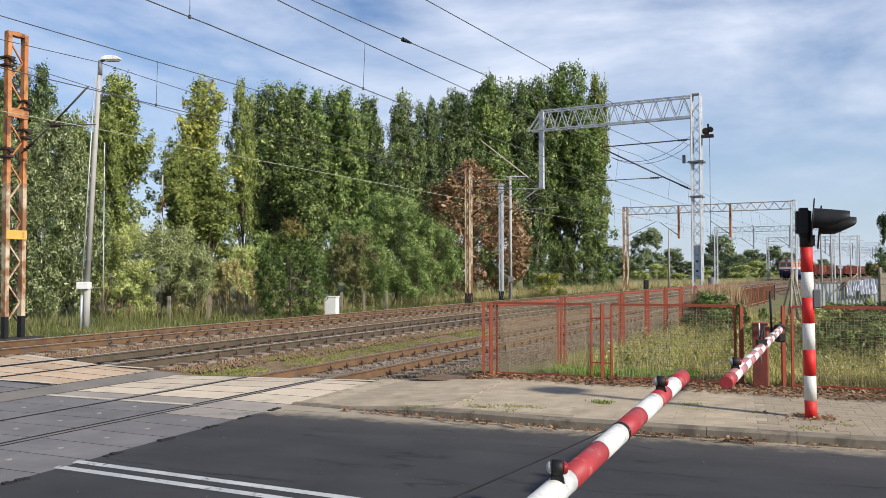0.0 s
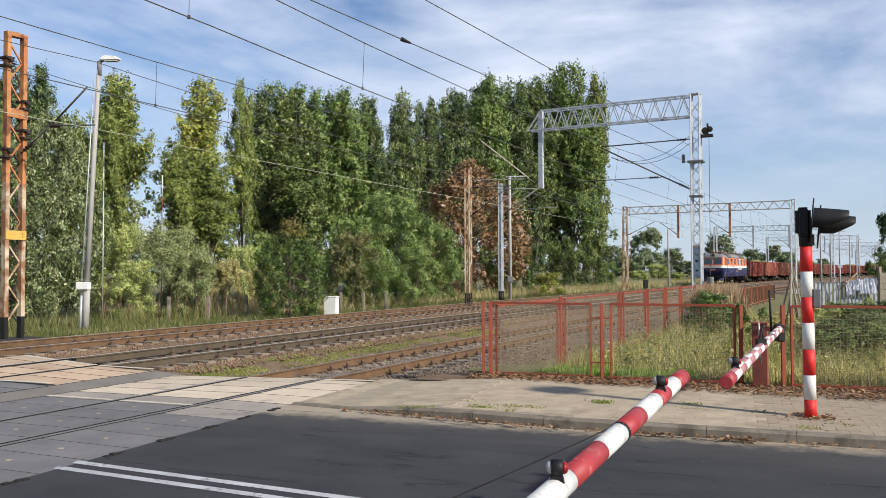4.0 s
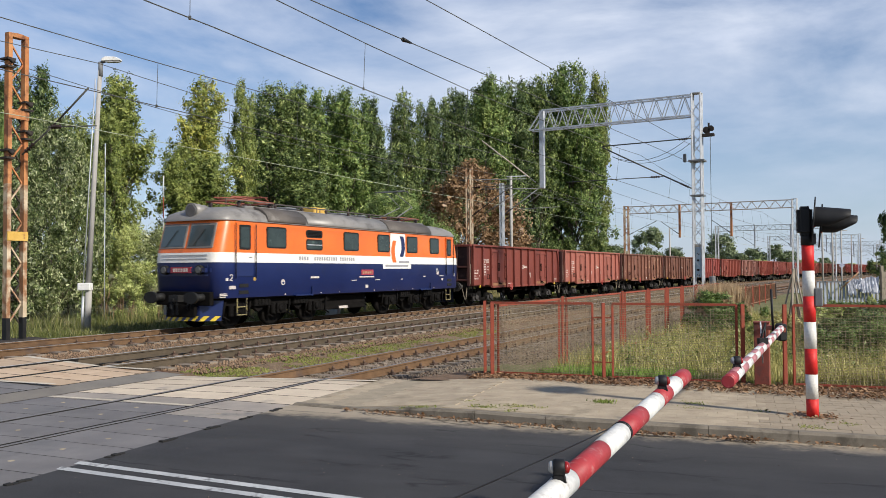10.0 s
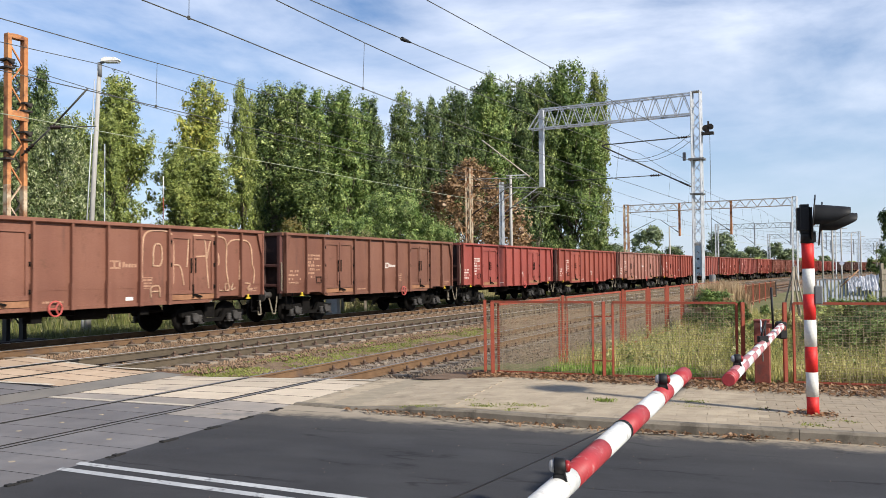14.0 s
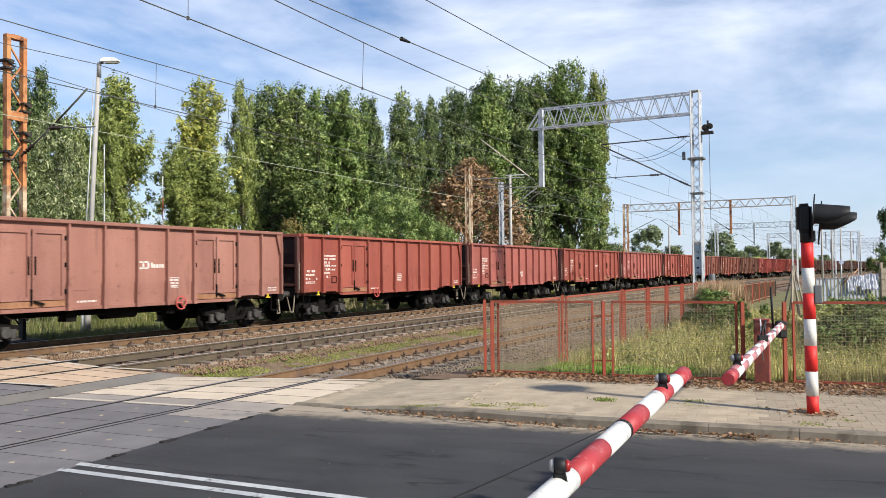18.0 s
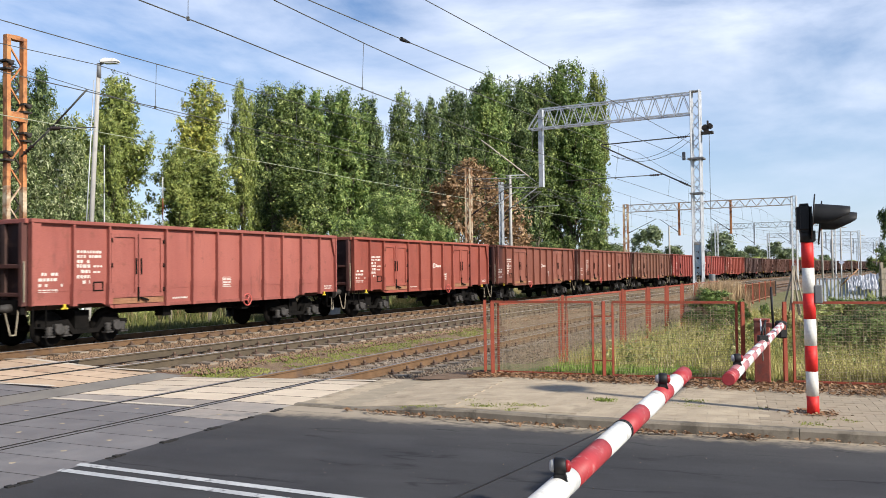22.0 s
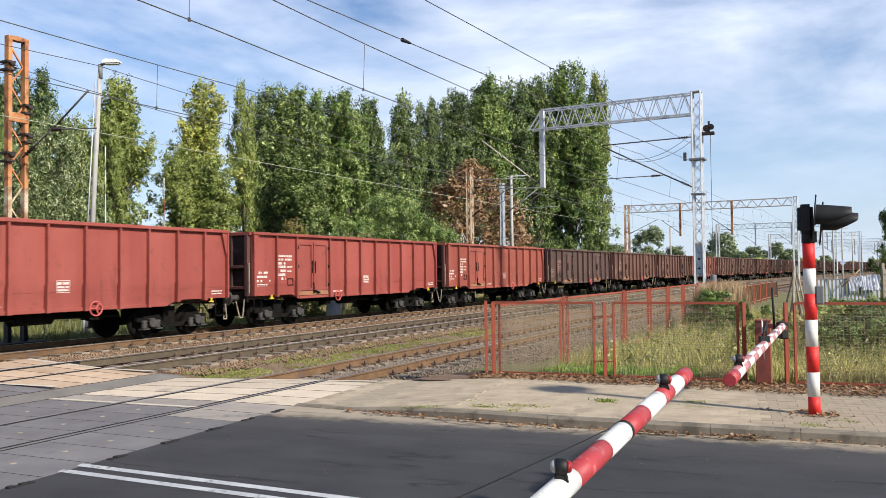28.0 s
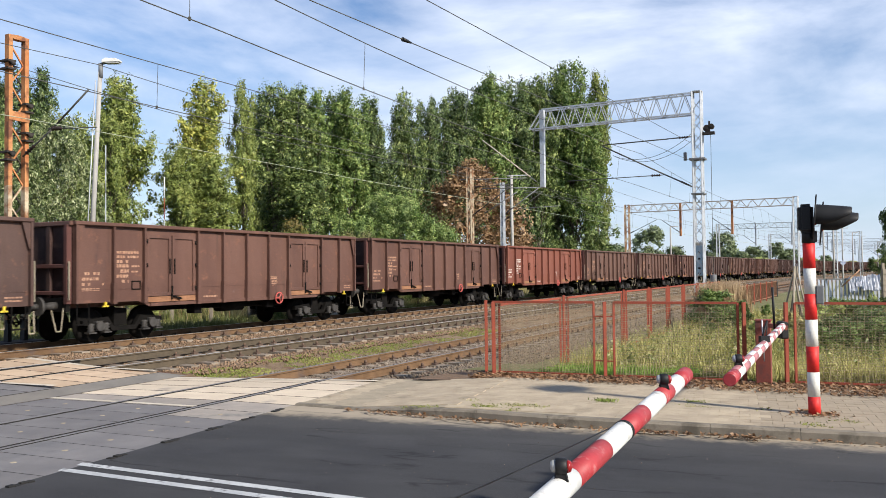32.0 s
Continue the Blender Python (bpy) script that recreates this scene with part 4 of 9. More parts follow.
        tube(bm, (xo + e * 0.4, 0.32, 0.55), (xo + e * 0.66, 0.3, 0.8), 0.028, seg=6)
        part("coupling", bm, M["under"], w)
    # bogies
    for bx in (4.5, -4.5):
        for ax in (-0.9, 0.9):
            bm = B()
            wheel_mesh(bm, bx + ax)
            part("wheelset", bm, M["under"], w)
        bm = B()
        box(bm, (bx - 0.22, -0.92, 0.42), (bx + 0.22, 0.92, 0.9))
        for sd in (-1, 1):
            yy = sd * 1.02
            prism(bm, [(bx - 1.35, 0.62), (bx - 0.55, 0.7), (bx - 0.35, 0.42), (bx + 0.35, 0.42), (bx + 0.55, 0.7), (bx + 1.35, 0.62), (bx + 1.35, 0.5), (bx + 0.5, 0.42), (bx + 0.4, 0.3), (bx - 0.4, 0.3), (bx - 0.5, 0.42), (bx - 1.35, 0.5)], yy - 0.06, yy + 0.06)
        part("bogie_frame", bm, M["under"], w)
        for ax in (-0.9, 0.9):
            for sd in (-1, 1):
                bm = B()
                box(bm, (bx + ax - 0.1, sd * 1.02, 0.34), (bx + ax + 0.1, sd * 1.18, 0.6))
                m = Matrix.Translation((bx + ax, sd * 1.2, 0.46)) @ Matrix.Rotation(radians(90), 4, "X")
                lathe(bm, [(0.13, -0.04), (0.13, 0.04)], 12, m)
                for q in (-0.24, 0.24):
                    lathe(bm, [(0.07, 0.3), (0.105, 0.34), (0.07, 0.38), (0.105, 0.42), (0.07, 0.46), (0.105, 0.5), (0.07, 0.54)], 8, Matrix.Translation((bx + ax + q, sd * 1.12, 0.0)))
                    box(bm, (bx + ax + q - 0.12, sd * 1.02, 0.27), (bx + ax + q + 0.12, sd * 1.22, 0.31))
                part("axle_box", bm, M["axlebox"], w)
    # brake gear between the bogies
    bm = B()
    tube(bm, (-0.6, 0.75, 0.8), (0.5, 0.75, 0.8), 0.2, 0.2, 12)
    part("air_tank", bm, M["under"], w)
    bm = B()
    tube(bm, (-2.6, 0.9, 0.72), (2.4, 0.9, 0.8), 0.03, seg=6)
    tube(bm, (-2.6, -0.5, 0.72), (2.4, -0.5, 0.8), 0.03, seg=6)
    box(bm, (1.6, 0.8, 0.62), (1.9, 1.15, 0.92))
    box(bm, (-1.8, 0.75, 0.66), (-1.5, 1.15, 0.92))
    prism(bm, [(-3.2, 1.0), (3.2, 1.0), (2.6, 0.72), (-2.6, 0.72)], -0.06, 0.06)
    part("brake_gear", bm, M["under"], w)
    return w


def repaint(w, key):
    if key != "brown":
        for o in [c for c in w.children if c.name.split(".")[0] == "white_tag"]:
            bpy.data.objects.remove(o)
    for o in (w, *w.children_recursive):
        for sl in o.material_slots:
            if sl.material == M["mark"] and key in ("brown", "umber", "soot", "chestnut", "tawny"):
                sl.link = "OBJECT"
                sl.material = M["mark_old"]
            if sl.material == M["w_red"]:
                sl.link = "OBJECT"
                sl.material = M["w_" + key]


WAGONS = ["maroon 2", "salmon 2", "brown 2", "tawny 2", "crimson 2", "red 1", "faded 2", "red 1", "rose 1", "red 2", "rose 1", "red 2", "russet 2", "russet 2", "tawny 2", "crimson 1", "crimson 1",
          "red 1", "soot 2", "chestnut 2", "chestnut 2", "russet 2", "umber 2", "umber 2", "chestnut 2", "soot 2", "umber 2", "chestnut 2", "umber 2", "soot 2", "soot 2", "umber 2", "chestnut 2", "umber 2", "soot 2", "umber 2", "umber 2", "soot 2", "umber 2", "umber 2"]
WORDS = {"maroon": "dark maroon", "salmon": "faded salmon red", "brown": "rusty brown", "russet": "russet brown", "rose": "dull rose red", "umber": "dark brown", "chestnut": "grimy chestnut brown", "crimson": "crimson", "red": "brick red", "soot": "sooty black-brown", "faded": "bleached red-brown", "tawny": "faded tawny brown"}
TRAIN = []
# how much further back the brake wheel sits on some wagons
WHEEL_AT = {0: -3.2, 2: -3.2, 5: 1.1, 7: -2.0, 8: -1.9, 9: -3.1, 10: 0.85, 12: -3.3, 13: -3.4, 15: 0.9, 16: -2.1, 17: 0.95}


def build_wagons():
    kinds = {"2": wagon(POSTS_TWO, DOORS_TWO), "1": wagon(POSTS_ONE, DOORS_ONE)}
    first = {"2": True, "1": True}
    for i, spec in enumerate(WAGONS):
        key, kd = spec.split()
        w = kinds[kd] if first[kd] else copy_thing(kinds[kd], Matrix())
        TRAIN.append((w, WAGON_LEN * (i - 2) + WAGON_BODY / 2))
        first[kd] = False
        tagged(w, "%s open-top steel freight wagon with %s" % (WORDS[key], "two double doors" if kd == "2" else "one double door"), "freight wagon", group="wagons of the goods train")
    for i, ((w, _), spec) in enumerate(zip(TRAIN, WAGONS)):
        repaint(w, spec.split()[0])
        for o in w.children:
            if o.name.split(".")[0] == "hand_wheel":
                o.location.x = -WHEEL_AT.get(i, 0.0)


def stroke(bm, pts, wd, y0, y1):
    for (xa, za), (xb, zb) in zip(pts, pts[1:]):
        a, b = Vector((xa, 0, za)), Vector((xb, 0, zb))
        d = (b - a).normalized()
        o = Vector((-d.z, 0, d.x)) * wd / 2
        a, b = a - d * wd / 2, b + d * wd / 2
        prism(bm, [((a + o).x, (a + o).z), ((b + o).x, (b + o).z), ((b - o).x, (b - o).z), ((a - o).x, (a - o).z)], y0, y1)


def build_special_marks():
    L, y = WAGON_BODY, 1.43
    x_of = lambda d: L / 2 - d
    for i in (0, 1, 2, 3, 6, 9, 11, 12, 13):
        w, tint = TRAIN[i][0], WAGONS[i].split()[0]
        mt = M["mark_old"] if tint in ("umber", "soot", "brown", "chestnut") and i != 13 else M["mark"]
        d0 = 6.56 if i != 1 else 6.62
        bm = B()
        for z in (1.98, 2.16):
            box(bm, (x_of(d0), y, z), (x_of(d0 + 0.42), y + 0.004, z + 0.05))
        for d in (d0, d0 + 0.36, d0 + 0.18):
            box(bm, (x_of(d), y, 1.98), (x_of(d + 0.06), y + 0.004, 2.21))
        for k in range(5):
            box(bm, (x_of(d0 + 0.48 + 0.1 * k), y, 2.02), (x_of(d0 + 0.56 + 0.1 * k), y + 0.004, 2.12 + (0.05 if k == 0 else 0)))
        part("company_mark", bm, mt, w, "faded painted company mark")
    w = TRAIN[1][0]
    bm = B()
    stroke(bm, [(x_of(5.72), 1.56), (x_of(5.9), 1.82)], 0.035, y, y + 0.004)
    stroke(bm, [(x_of(5.92), 1.56), (x_of(5.72), 1.84)], 0.03, y, y + 0.005)
    part("chalk_cross", bm, M["mark"], w)
    cu = bpy.data.curves.new("code", "FONT")
    cu.body, cu.size, cu.extrude = "UIC", 0.2, 0.002
    tmp = bpy.data.objects.new("code", cu)
    me = bpy.data.meshes.new_from_object(tmp)
    bpy.data.objects.remove(tmp)
    me.materials.append(M["mark"])
    for i in (12, 13):
        m = Matrix(((-1, 0, 0, x_of(11.95)), (0, 0, 1, y + 0.004), (0, 1, 0, 1.72), (0, 0, 0, 1)))
        share("lettering", me, TRAIN[i][0], m)
    # sprayed outlines on the third wagon
    w = TRAIN[2][0]
    def rounded(pts, n=4):
        """Cut the corners so that the strokes bend as a spraying arm does."""
        for _ in range(2):
            out = [pts[0]]
            for (xa, za), (xb, zb) in zip(pts, pts[1:]):
                out += [(xa * 0.78 + xb * 0.22, za * 0.78 + zb * 0.22), (xa * 0.22 + xb * 0.78, za * 0.22 + zb * 0.78)]
            pts = out + [pts[-1]]
        return pts
    for pts in ([(7.7, 1.33), (7.7, 2.48), (7.78, 3.07), (8.65, 3.1), (8.88, 2.93), (8.86, 1.55)], [(8.1, 2.07), (8.12, 2.7), (8.43, 2.7), (8.43, 2.05), (8.1, 2.07)], [(8.88, 2.1), (9.15, 2.08), (9.28, 1.5)],
                [(9.48, 2.95), (9.4, 2.05)], [(9.7, 3.0), (10.15, 2.98), (10.22, 2.2), (10.3, 1.4)], [(9.75, 2.35), (10.2, 2.37)], [(10.45, 3.0), (10.3, 2.6), (10.24, 2.3)],
                [(10.62, 2.1), (10.72, 2.55), (10.78, 2.1), (10.62, 2.1)], [(10.5, 3.0), (11.0, 2.98), (11.12, 2.75), (11.08, 2.0), (11.2, 1.45)], [(11.1, 2.7), (11.35, 2.92), (12.1, 2.92), (12.3, 2.65), (12.33, 2.1), (12.45, 1.9), (12.4, 1.5)], [(11.78, 2.6), (11.72, 2.0), (11.72, 1.25)],
                [(8.02, 1.18), (8.02, 1.48), (8.35, 1.5), (8.35, 1.18)], [(8.02, 1.33), (8.35, 1.33)], [(8.72, 1.45), (8.72, 1.2)], [(10.75, 1.5), (10.78, 1.28), (10.95, 1.28)], [(11.05, 1.28), (11.05, 1.5), (11.22, 1.5), (11.22, 1.28), (11.05, 1.28)], [(11.4, 1.5), (11.3, 1.28), (11.5, 1.35)],
                [(12.0, 1.5), (12.28, 1.48), (12.05, 1.28), (12.32, 1.3)]):
        bm = B()
        stroke(bm, [(x_of(d), z) for d, z in rounded(pts)], 0.042, y, y + 0.03)
        part("spray_stroke", bm, M["spray"], w, "cream spray-paint outline")


M["spray"] = surface("cream_spray_paint", (0.42, 0.25, 0.16), (0.55, 0.36, 0.24), 6, 0.8)
build_wagons()
build_special_marks()


def train_at(t):
    """How far the head of the third wagon stands along the line."""
    k = TRAVEL
    i = min(int(t / 2), len(k) - 2)
    f = (t - 2 * i) / 2
    m0 = (k[i + 1] - k[max(i - 1, 0)]) / (2 if i else 1)
    m1 = (k[min(i + 2, len(k) - 1)] - k[i]) / (2 if i + 2 < len(k) else 1)
    h = (2 * f ** 3 - 3 * f ** 2 + 1) * k[i] + (f ** 3 - 2 * f ** 2 + f) * m0 + (-2 * f ** 3 + 3 * f ** 2) * k[i + 1] + (f ** 3 - f ** 2) * m1
    return 22.969 - 14 * (t - 13) + h


TRAVEL = [15.89, 12.15, 8.69, 5.57, 2.93, 1.01, 0.0, -0.31, -0.16, 0.54, 1.84, 3.63, 5.84, 8.43, 11.44, 14.77, 18.48]


def vehicle_pose(s):
    a = turn_at(s)
    p = along(s, 0, 0)
    return pose(p.x, p.y, 0, 0, 0, math.degrees(math.atan2(-math.cos(a), -math.sin(a))))


def motions():
    for ob, off in TRAIN:
        walk(ob, [(t, vehicle_pose(train_at(t) + off)) for t in range(33)])


# ---------------------------------------------------------------- kerb and pavement
def edge_s(v, lat=12.16):
    """Road u at which the line lat meets the offset v."""
    return cross(v, lat).xy.dot(RU)


def build_kerb():
    run = empty("kerb")
    structure(run, "weathered concrete kerb, lowered towards the crossing", "kerb")
    u = edge_s(10.8, 11.72) + 0.02
    while u < 14:
        drop = max(0.0, min(0.1, (-3.9 - u) * 0.07))
        drop2 = max(0.0, min(0.1, (-3.9 - u - 1) * 0.07))
        bm = B()
        a, b = u + 0.003, u + 0.997
        prof = [(10.2, -0.35), (10.2, -0.06), (10.225, -0.033), (10.34, -0.033), (10.34, -0.35)]
        for x, dr in ((a, drop), (b, drop2)):
            for v, z in prof:
                bm.verts.new(on_road(x, v + kerb_bend(x), max(z - dr, -0.155) if z > -0.3 else z))
        bm.verts.ensure_lookup_table()
        for k in range(5):
            j = (k + 1) % 5
            bm.faces.new([bm.verts[q] for q in (k, j, 5 + j, 5 + k)])
        bm.faces.new([bm.verts[q] for q in range(5)])
        bm.faces.new([bm.verts[q] for q in range(9, 4, -1)])
        bmesh.ops.recalc_face_normals(bm, faces=bm.faces)
        part("kerb_stone", bm, M["kerb"], run)
        u += 1.0


build_kerb()


def pave_z(u):
    return Z_PAVE - max(0.0, min(0.108, (-3.9 - u) * 0.07))


def build_verge():
    # bedding under the blocks, then the strip of soil along the fence
    bm = B()
    us = [-7.0, -5.2, -4.6, -3.9, -2.2, 0, 4, 12, 40]
    a = [bm.verts.new(on_road(u, 10.34 + kerb_bend(u), pave_z(u) - 0.007)) for u in [edge_s(10.8, deck_edge(10.8)) + 0.01] + us[1:]]
    b = [bm.verts.new(on_road(u, 13.75, pave_z(u) - 0.007)) for u in [edge_s(13.75, deck_edge(13.75)) + 0.01] + us[1:]]
    for i in range(len(us) - 1):
        bm.faces.new((a[i], a[i + 1], b[i + 1], b[i]))
    structure(part("pavement_bed", bm, M["joint"]), "sandy bed showing between paving blocks", "pavement")
    bm = B()
    sheet(bm, [on_road(-5.6, 13.6, -0.105), on_road(40, 13.6, -0.105), on_road(40, 15.2, -0.12), on_road(-5.2, 15.2, -0.16)])
    structure(part("verge", bm, M["soil"]), "brown soil strip along the fence", "soil")
    bm = B()
    us = [-5.2, -2, 3, 10, 40]
    a = [bm.verts.new(on_road(u, 15.19, -0.122)) for u in us]
    b = [bm.verts.new(on_road(u, 19, -0.385)) for u in us]
    for i in range(len(us) - 1):
        bm.faces.new((a[i], a[i + 1], b[i + 1], b[i]))
    structure(part("yard_ground", bm, M["land"]), "grassy bank sloping behind the fence", "ground")


M["soil"] = surface("leafy_soil", (0.12, 0.08, 0.05), (0.2, 0.13, 0.085), 5, 0.95, fine=40, bump=0.6, bump_d=0.03)
build_verge()


# ---------------------------------------------------------------- fences
def fence_panel(fence, p, q, z0, z1, cell=0.052, wide=0.036):
    """A framed panel of woven wire from p to q."""
    p, q = Vector(p), Vector(q)
    w = (q - p).normalized()
    for a, b, wd in ((Vector((*p.xy, z1)), Vector((*q.xy, z1)), 0.042), (Vector((*p.xy, z0)), Vector((*q.xy, z0)), 0.036)):
        bm = B()
        bar(bm, a, b, wd)
        part("rail", bm, M["fence_red"], fence)
    for e in (p, q):
        bm = B()
        bar(bm, Vector((*e.xy, z0 - 0.02)), Vector((*e.xy, z1)), wide)
        part("upright", bm, M["fence_red"], fence)
    bm = B()
    n = int((q - p).xy.length / cell)
    side = Vector((-w.y, w.x, 0)) * 0.006
    for i in range(1, n):
        c = p + (q - p) * (i / n)
        o = side * (1 if i % 2 else -1)
        tube(bm, Vector((*c.xy, z0)) + o, Vector((*c.xy, z1)) + o, 0.0027, seg=3, caps=False)
    k = int((z1 - z0) / (cell * 0.8))
    for i in range(1, k):
        z = z0 + (z1 - z0) * i / k
        tube(bm, Vector((*p.xy, z)), Vector((*q.xy, z)), 0.0034, seg=3, caps=False)
    tagged(part("wire_mesh", bm, M["mesh_wire"], fence), kind="stuff")


def post(fence, p, z0, z1, w=0.056, lean=(0, 0)):
    bm = B()
    a, b = Vector((p[0], p[1], z0)), Vector((p[0] + lean[0], p[1] + lean[1], z1))
    bar(bm, a, b, w)
    part("post", bm, M["fence_red"], fence)


def build_fences():
    f = tagged(empty("mesh_fence"), "rusty red steel fence with woven wire along the pavement", "fence")
    V0, top = 14.62, 1.27
    for u in (-4.5, -2.26, 0.1, 0.76, 3.55, 6.3):
        post(f, on_road(u, V0), -0.2, top + (0.02 if u < -4 else -0.0))
    for a, b in ((-4.38, -2.46), (-2.1, 0.0), (0.9, 3.45), (3.65, 6.2)):
        fence_panel(f, on_road(a, V0 + 0.02), on_road(b, V0 + 0.02), -0.06, top - 0.015)
    bm = B()
    for z in (0.2, 1.0):
        bar(bm, on_road(-2.46, V0, z), on_road(-2.1, V0, z), 0.02)
    part("hinge", bm, M["fence_red"], f)
    g = tagged(empty("mesh_fence"), "rusty red steel fence running beside the side track", "fence")
    cuts = [13.95, 18.0, 23.3, 26.4, 29.2, 31.9, 34.8, 37.7] + [40.6 + 3.0 * i for i in range(9)]
    for a, b in zip(cuts, cuts[1:]):
        p, q = along(a + 0.27, 13.3), along(b - 0.27, 13.3)
        if a < 40:
            fence_panel(g, p, q, -0.36, 1.2, 0.075, 0.044)
        else:
            for z in (-0.2, 0.82):
                bm = B()
                bar(bm, Vector((*p.xy, z)), Vector((*q.xy, z)), 0.05)
                part("rail", bm, M["rust_slat"], g)
            for k in range(9):
                c = p + (q - p) * (k + 0.5) / 9
                bm = B()
                box(bm, (-0.022, -0.012, -0.28), (0.022, 0.012, 0.8), m=Matrix.Translation((c.x, c.y, 0)) @ Matrix.Rotation(-turn_at(a), 4, "Z"))
                part("slat", bm, M["rust_slat"], g)
        post(g, along(a, 13.3), -0.45, 1.26 if a < 40 else 0.9, 0.062)


M["rust_slat"] = surface("rust_brown_steel", (0.16, 0.075, 0.04), (0.25, 0.13, 0.075), 3, 0.85, fine=60)
build_fences()


# ---------------------------------------------------------------- barriers and signal
def striped_boom(bar_thing, p, q, r0, r1, cuts, first_red=True, chequer=False):
    """Pieces of a round boom from its tip p back to q, cut at the given lengths."""
    p, q = Vector(p), Vector(q)
    L = (q - p).length
    w = (q - p) / L
    ends = [0.0]
    i = 0
    while ends[-1] < L:
        ends.append(min(L, ends[-1] + (cuts[i] if i < len(cuts) else cuts[-1])))
        i += 1
    for i, (a, b) in enumerate(zip(ends, ends[1:])):
        bm = B()
        ra, rb = r0 + (r1 - r0) * a / L, r0 + (r1 - r0) * b / L
        tube(bm, p + w * (a + 0.001), p + w * (b - 0.001), ra, rb, 24)
        if chequer and i > 0:
            bm.normal_update()
            for f in bm.faces:
                f.material_index = 0 if f.normal.dot(Vector((-0.75, 0.25, 0.6))) > 0 else 1
            pair = [M["boom_pale"], M["boom_white"]]
            part("boom_section", bm, pair if i % 2 else pair[::-1], bar_thing)
            continue
        part("boom_section", bm, M["boom_red"] if (i % 2 == 0) == first_red else M["boom_white"], bar_thing)
    return w


def boom_lamp(thing, p, w, r):
    """A small two-sided lamp on a stalk, above the boom at p."""
    p = Vector(p)
    ax = Vector((-0.99, 0.13, 0)).normalized()
    m = Matrix.Translation(p) @ Matrix.Rotation(math.atan2(ax.y, ax.x), 4, "Z")
    bm = B()
    prism(bm, [(-0.03, r - 0.012), (0.03, r - 0.012), (0.021, r + 0.02), (0.027, r + 0.05), (-0.027, r + 0.05), (-0.021, r + 0.02)], -0.02, 0.02)
    for v in bm.verts:
        v.co = m @ v.co
    c = p + Vector((0, 0, r + 0.05))
    tube(bm, c - ax * 0.026, c + ax * 0.026, 0.039, seg=18)
    lamp = part("warning_lamp", bevel(bm, 0.004), M["black"], thing, "black plastic warning lamp")
    for sgn, mt, nm in ((-1, M["lens_red"], "red_lens"), (1, M["lens_clear"], "clear_lens")):
        bm = B()
        rot = (ax * sgn).to_track_quat("Z", "Y").to_matrix().to_4x4()
        lathe(bm, [(0.029, 0.024), (0.029, 0.036), (0.023, 0.046), (0.01, 0.05)], 14, Matrix.Translation(c) @ rot)
        part(nm, bm, mt, lamp)


M["boom_white"] = surface("scuffed_boom_white", (0.56, 0.56, 0.54), (0.66, 0.66, 0.63), 5, 0.6, fine=40, bump=0.08, c3=(0.4, 0.37, 0.34), c3_scale=11, c3_at=0.62)
M["boom_pale"] = surface("bleached_boom_red", (0.33, 0.13, 0.14), (0.42, 0.19, 0.2), 3, 0.6, fine=40, bump=0.08)
M["lens_red"] = surface("red_lens_plastic", (0.2, 0.01, 0.01), (0.26, 0.016, 0.016), 4, 0.2, spec=0.5, bump=0.05)
M["lens_clear"] = surface("clear_lens_plastic", (0.34, 0.34, 0.33), (0.44, 0.44, 0.43), 4, 0.2, spec=0.5, bump=0.05)


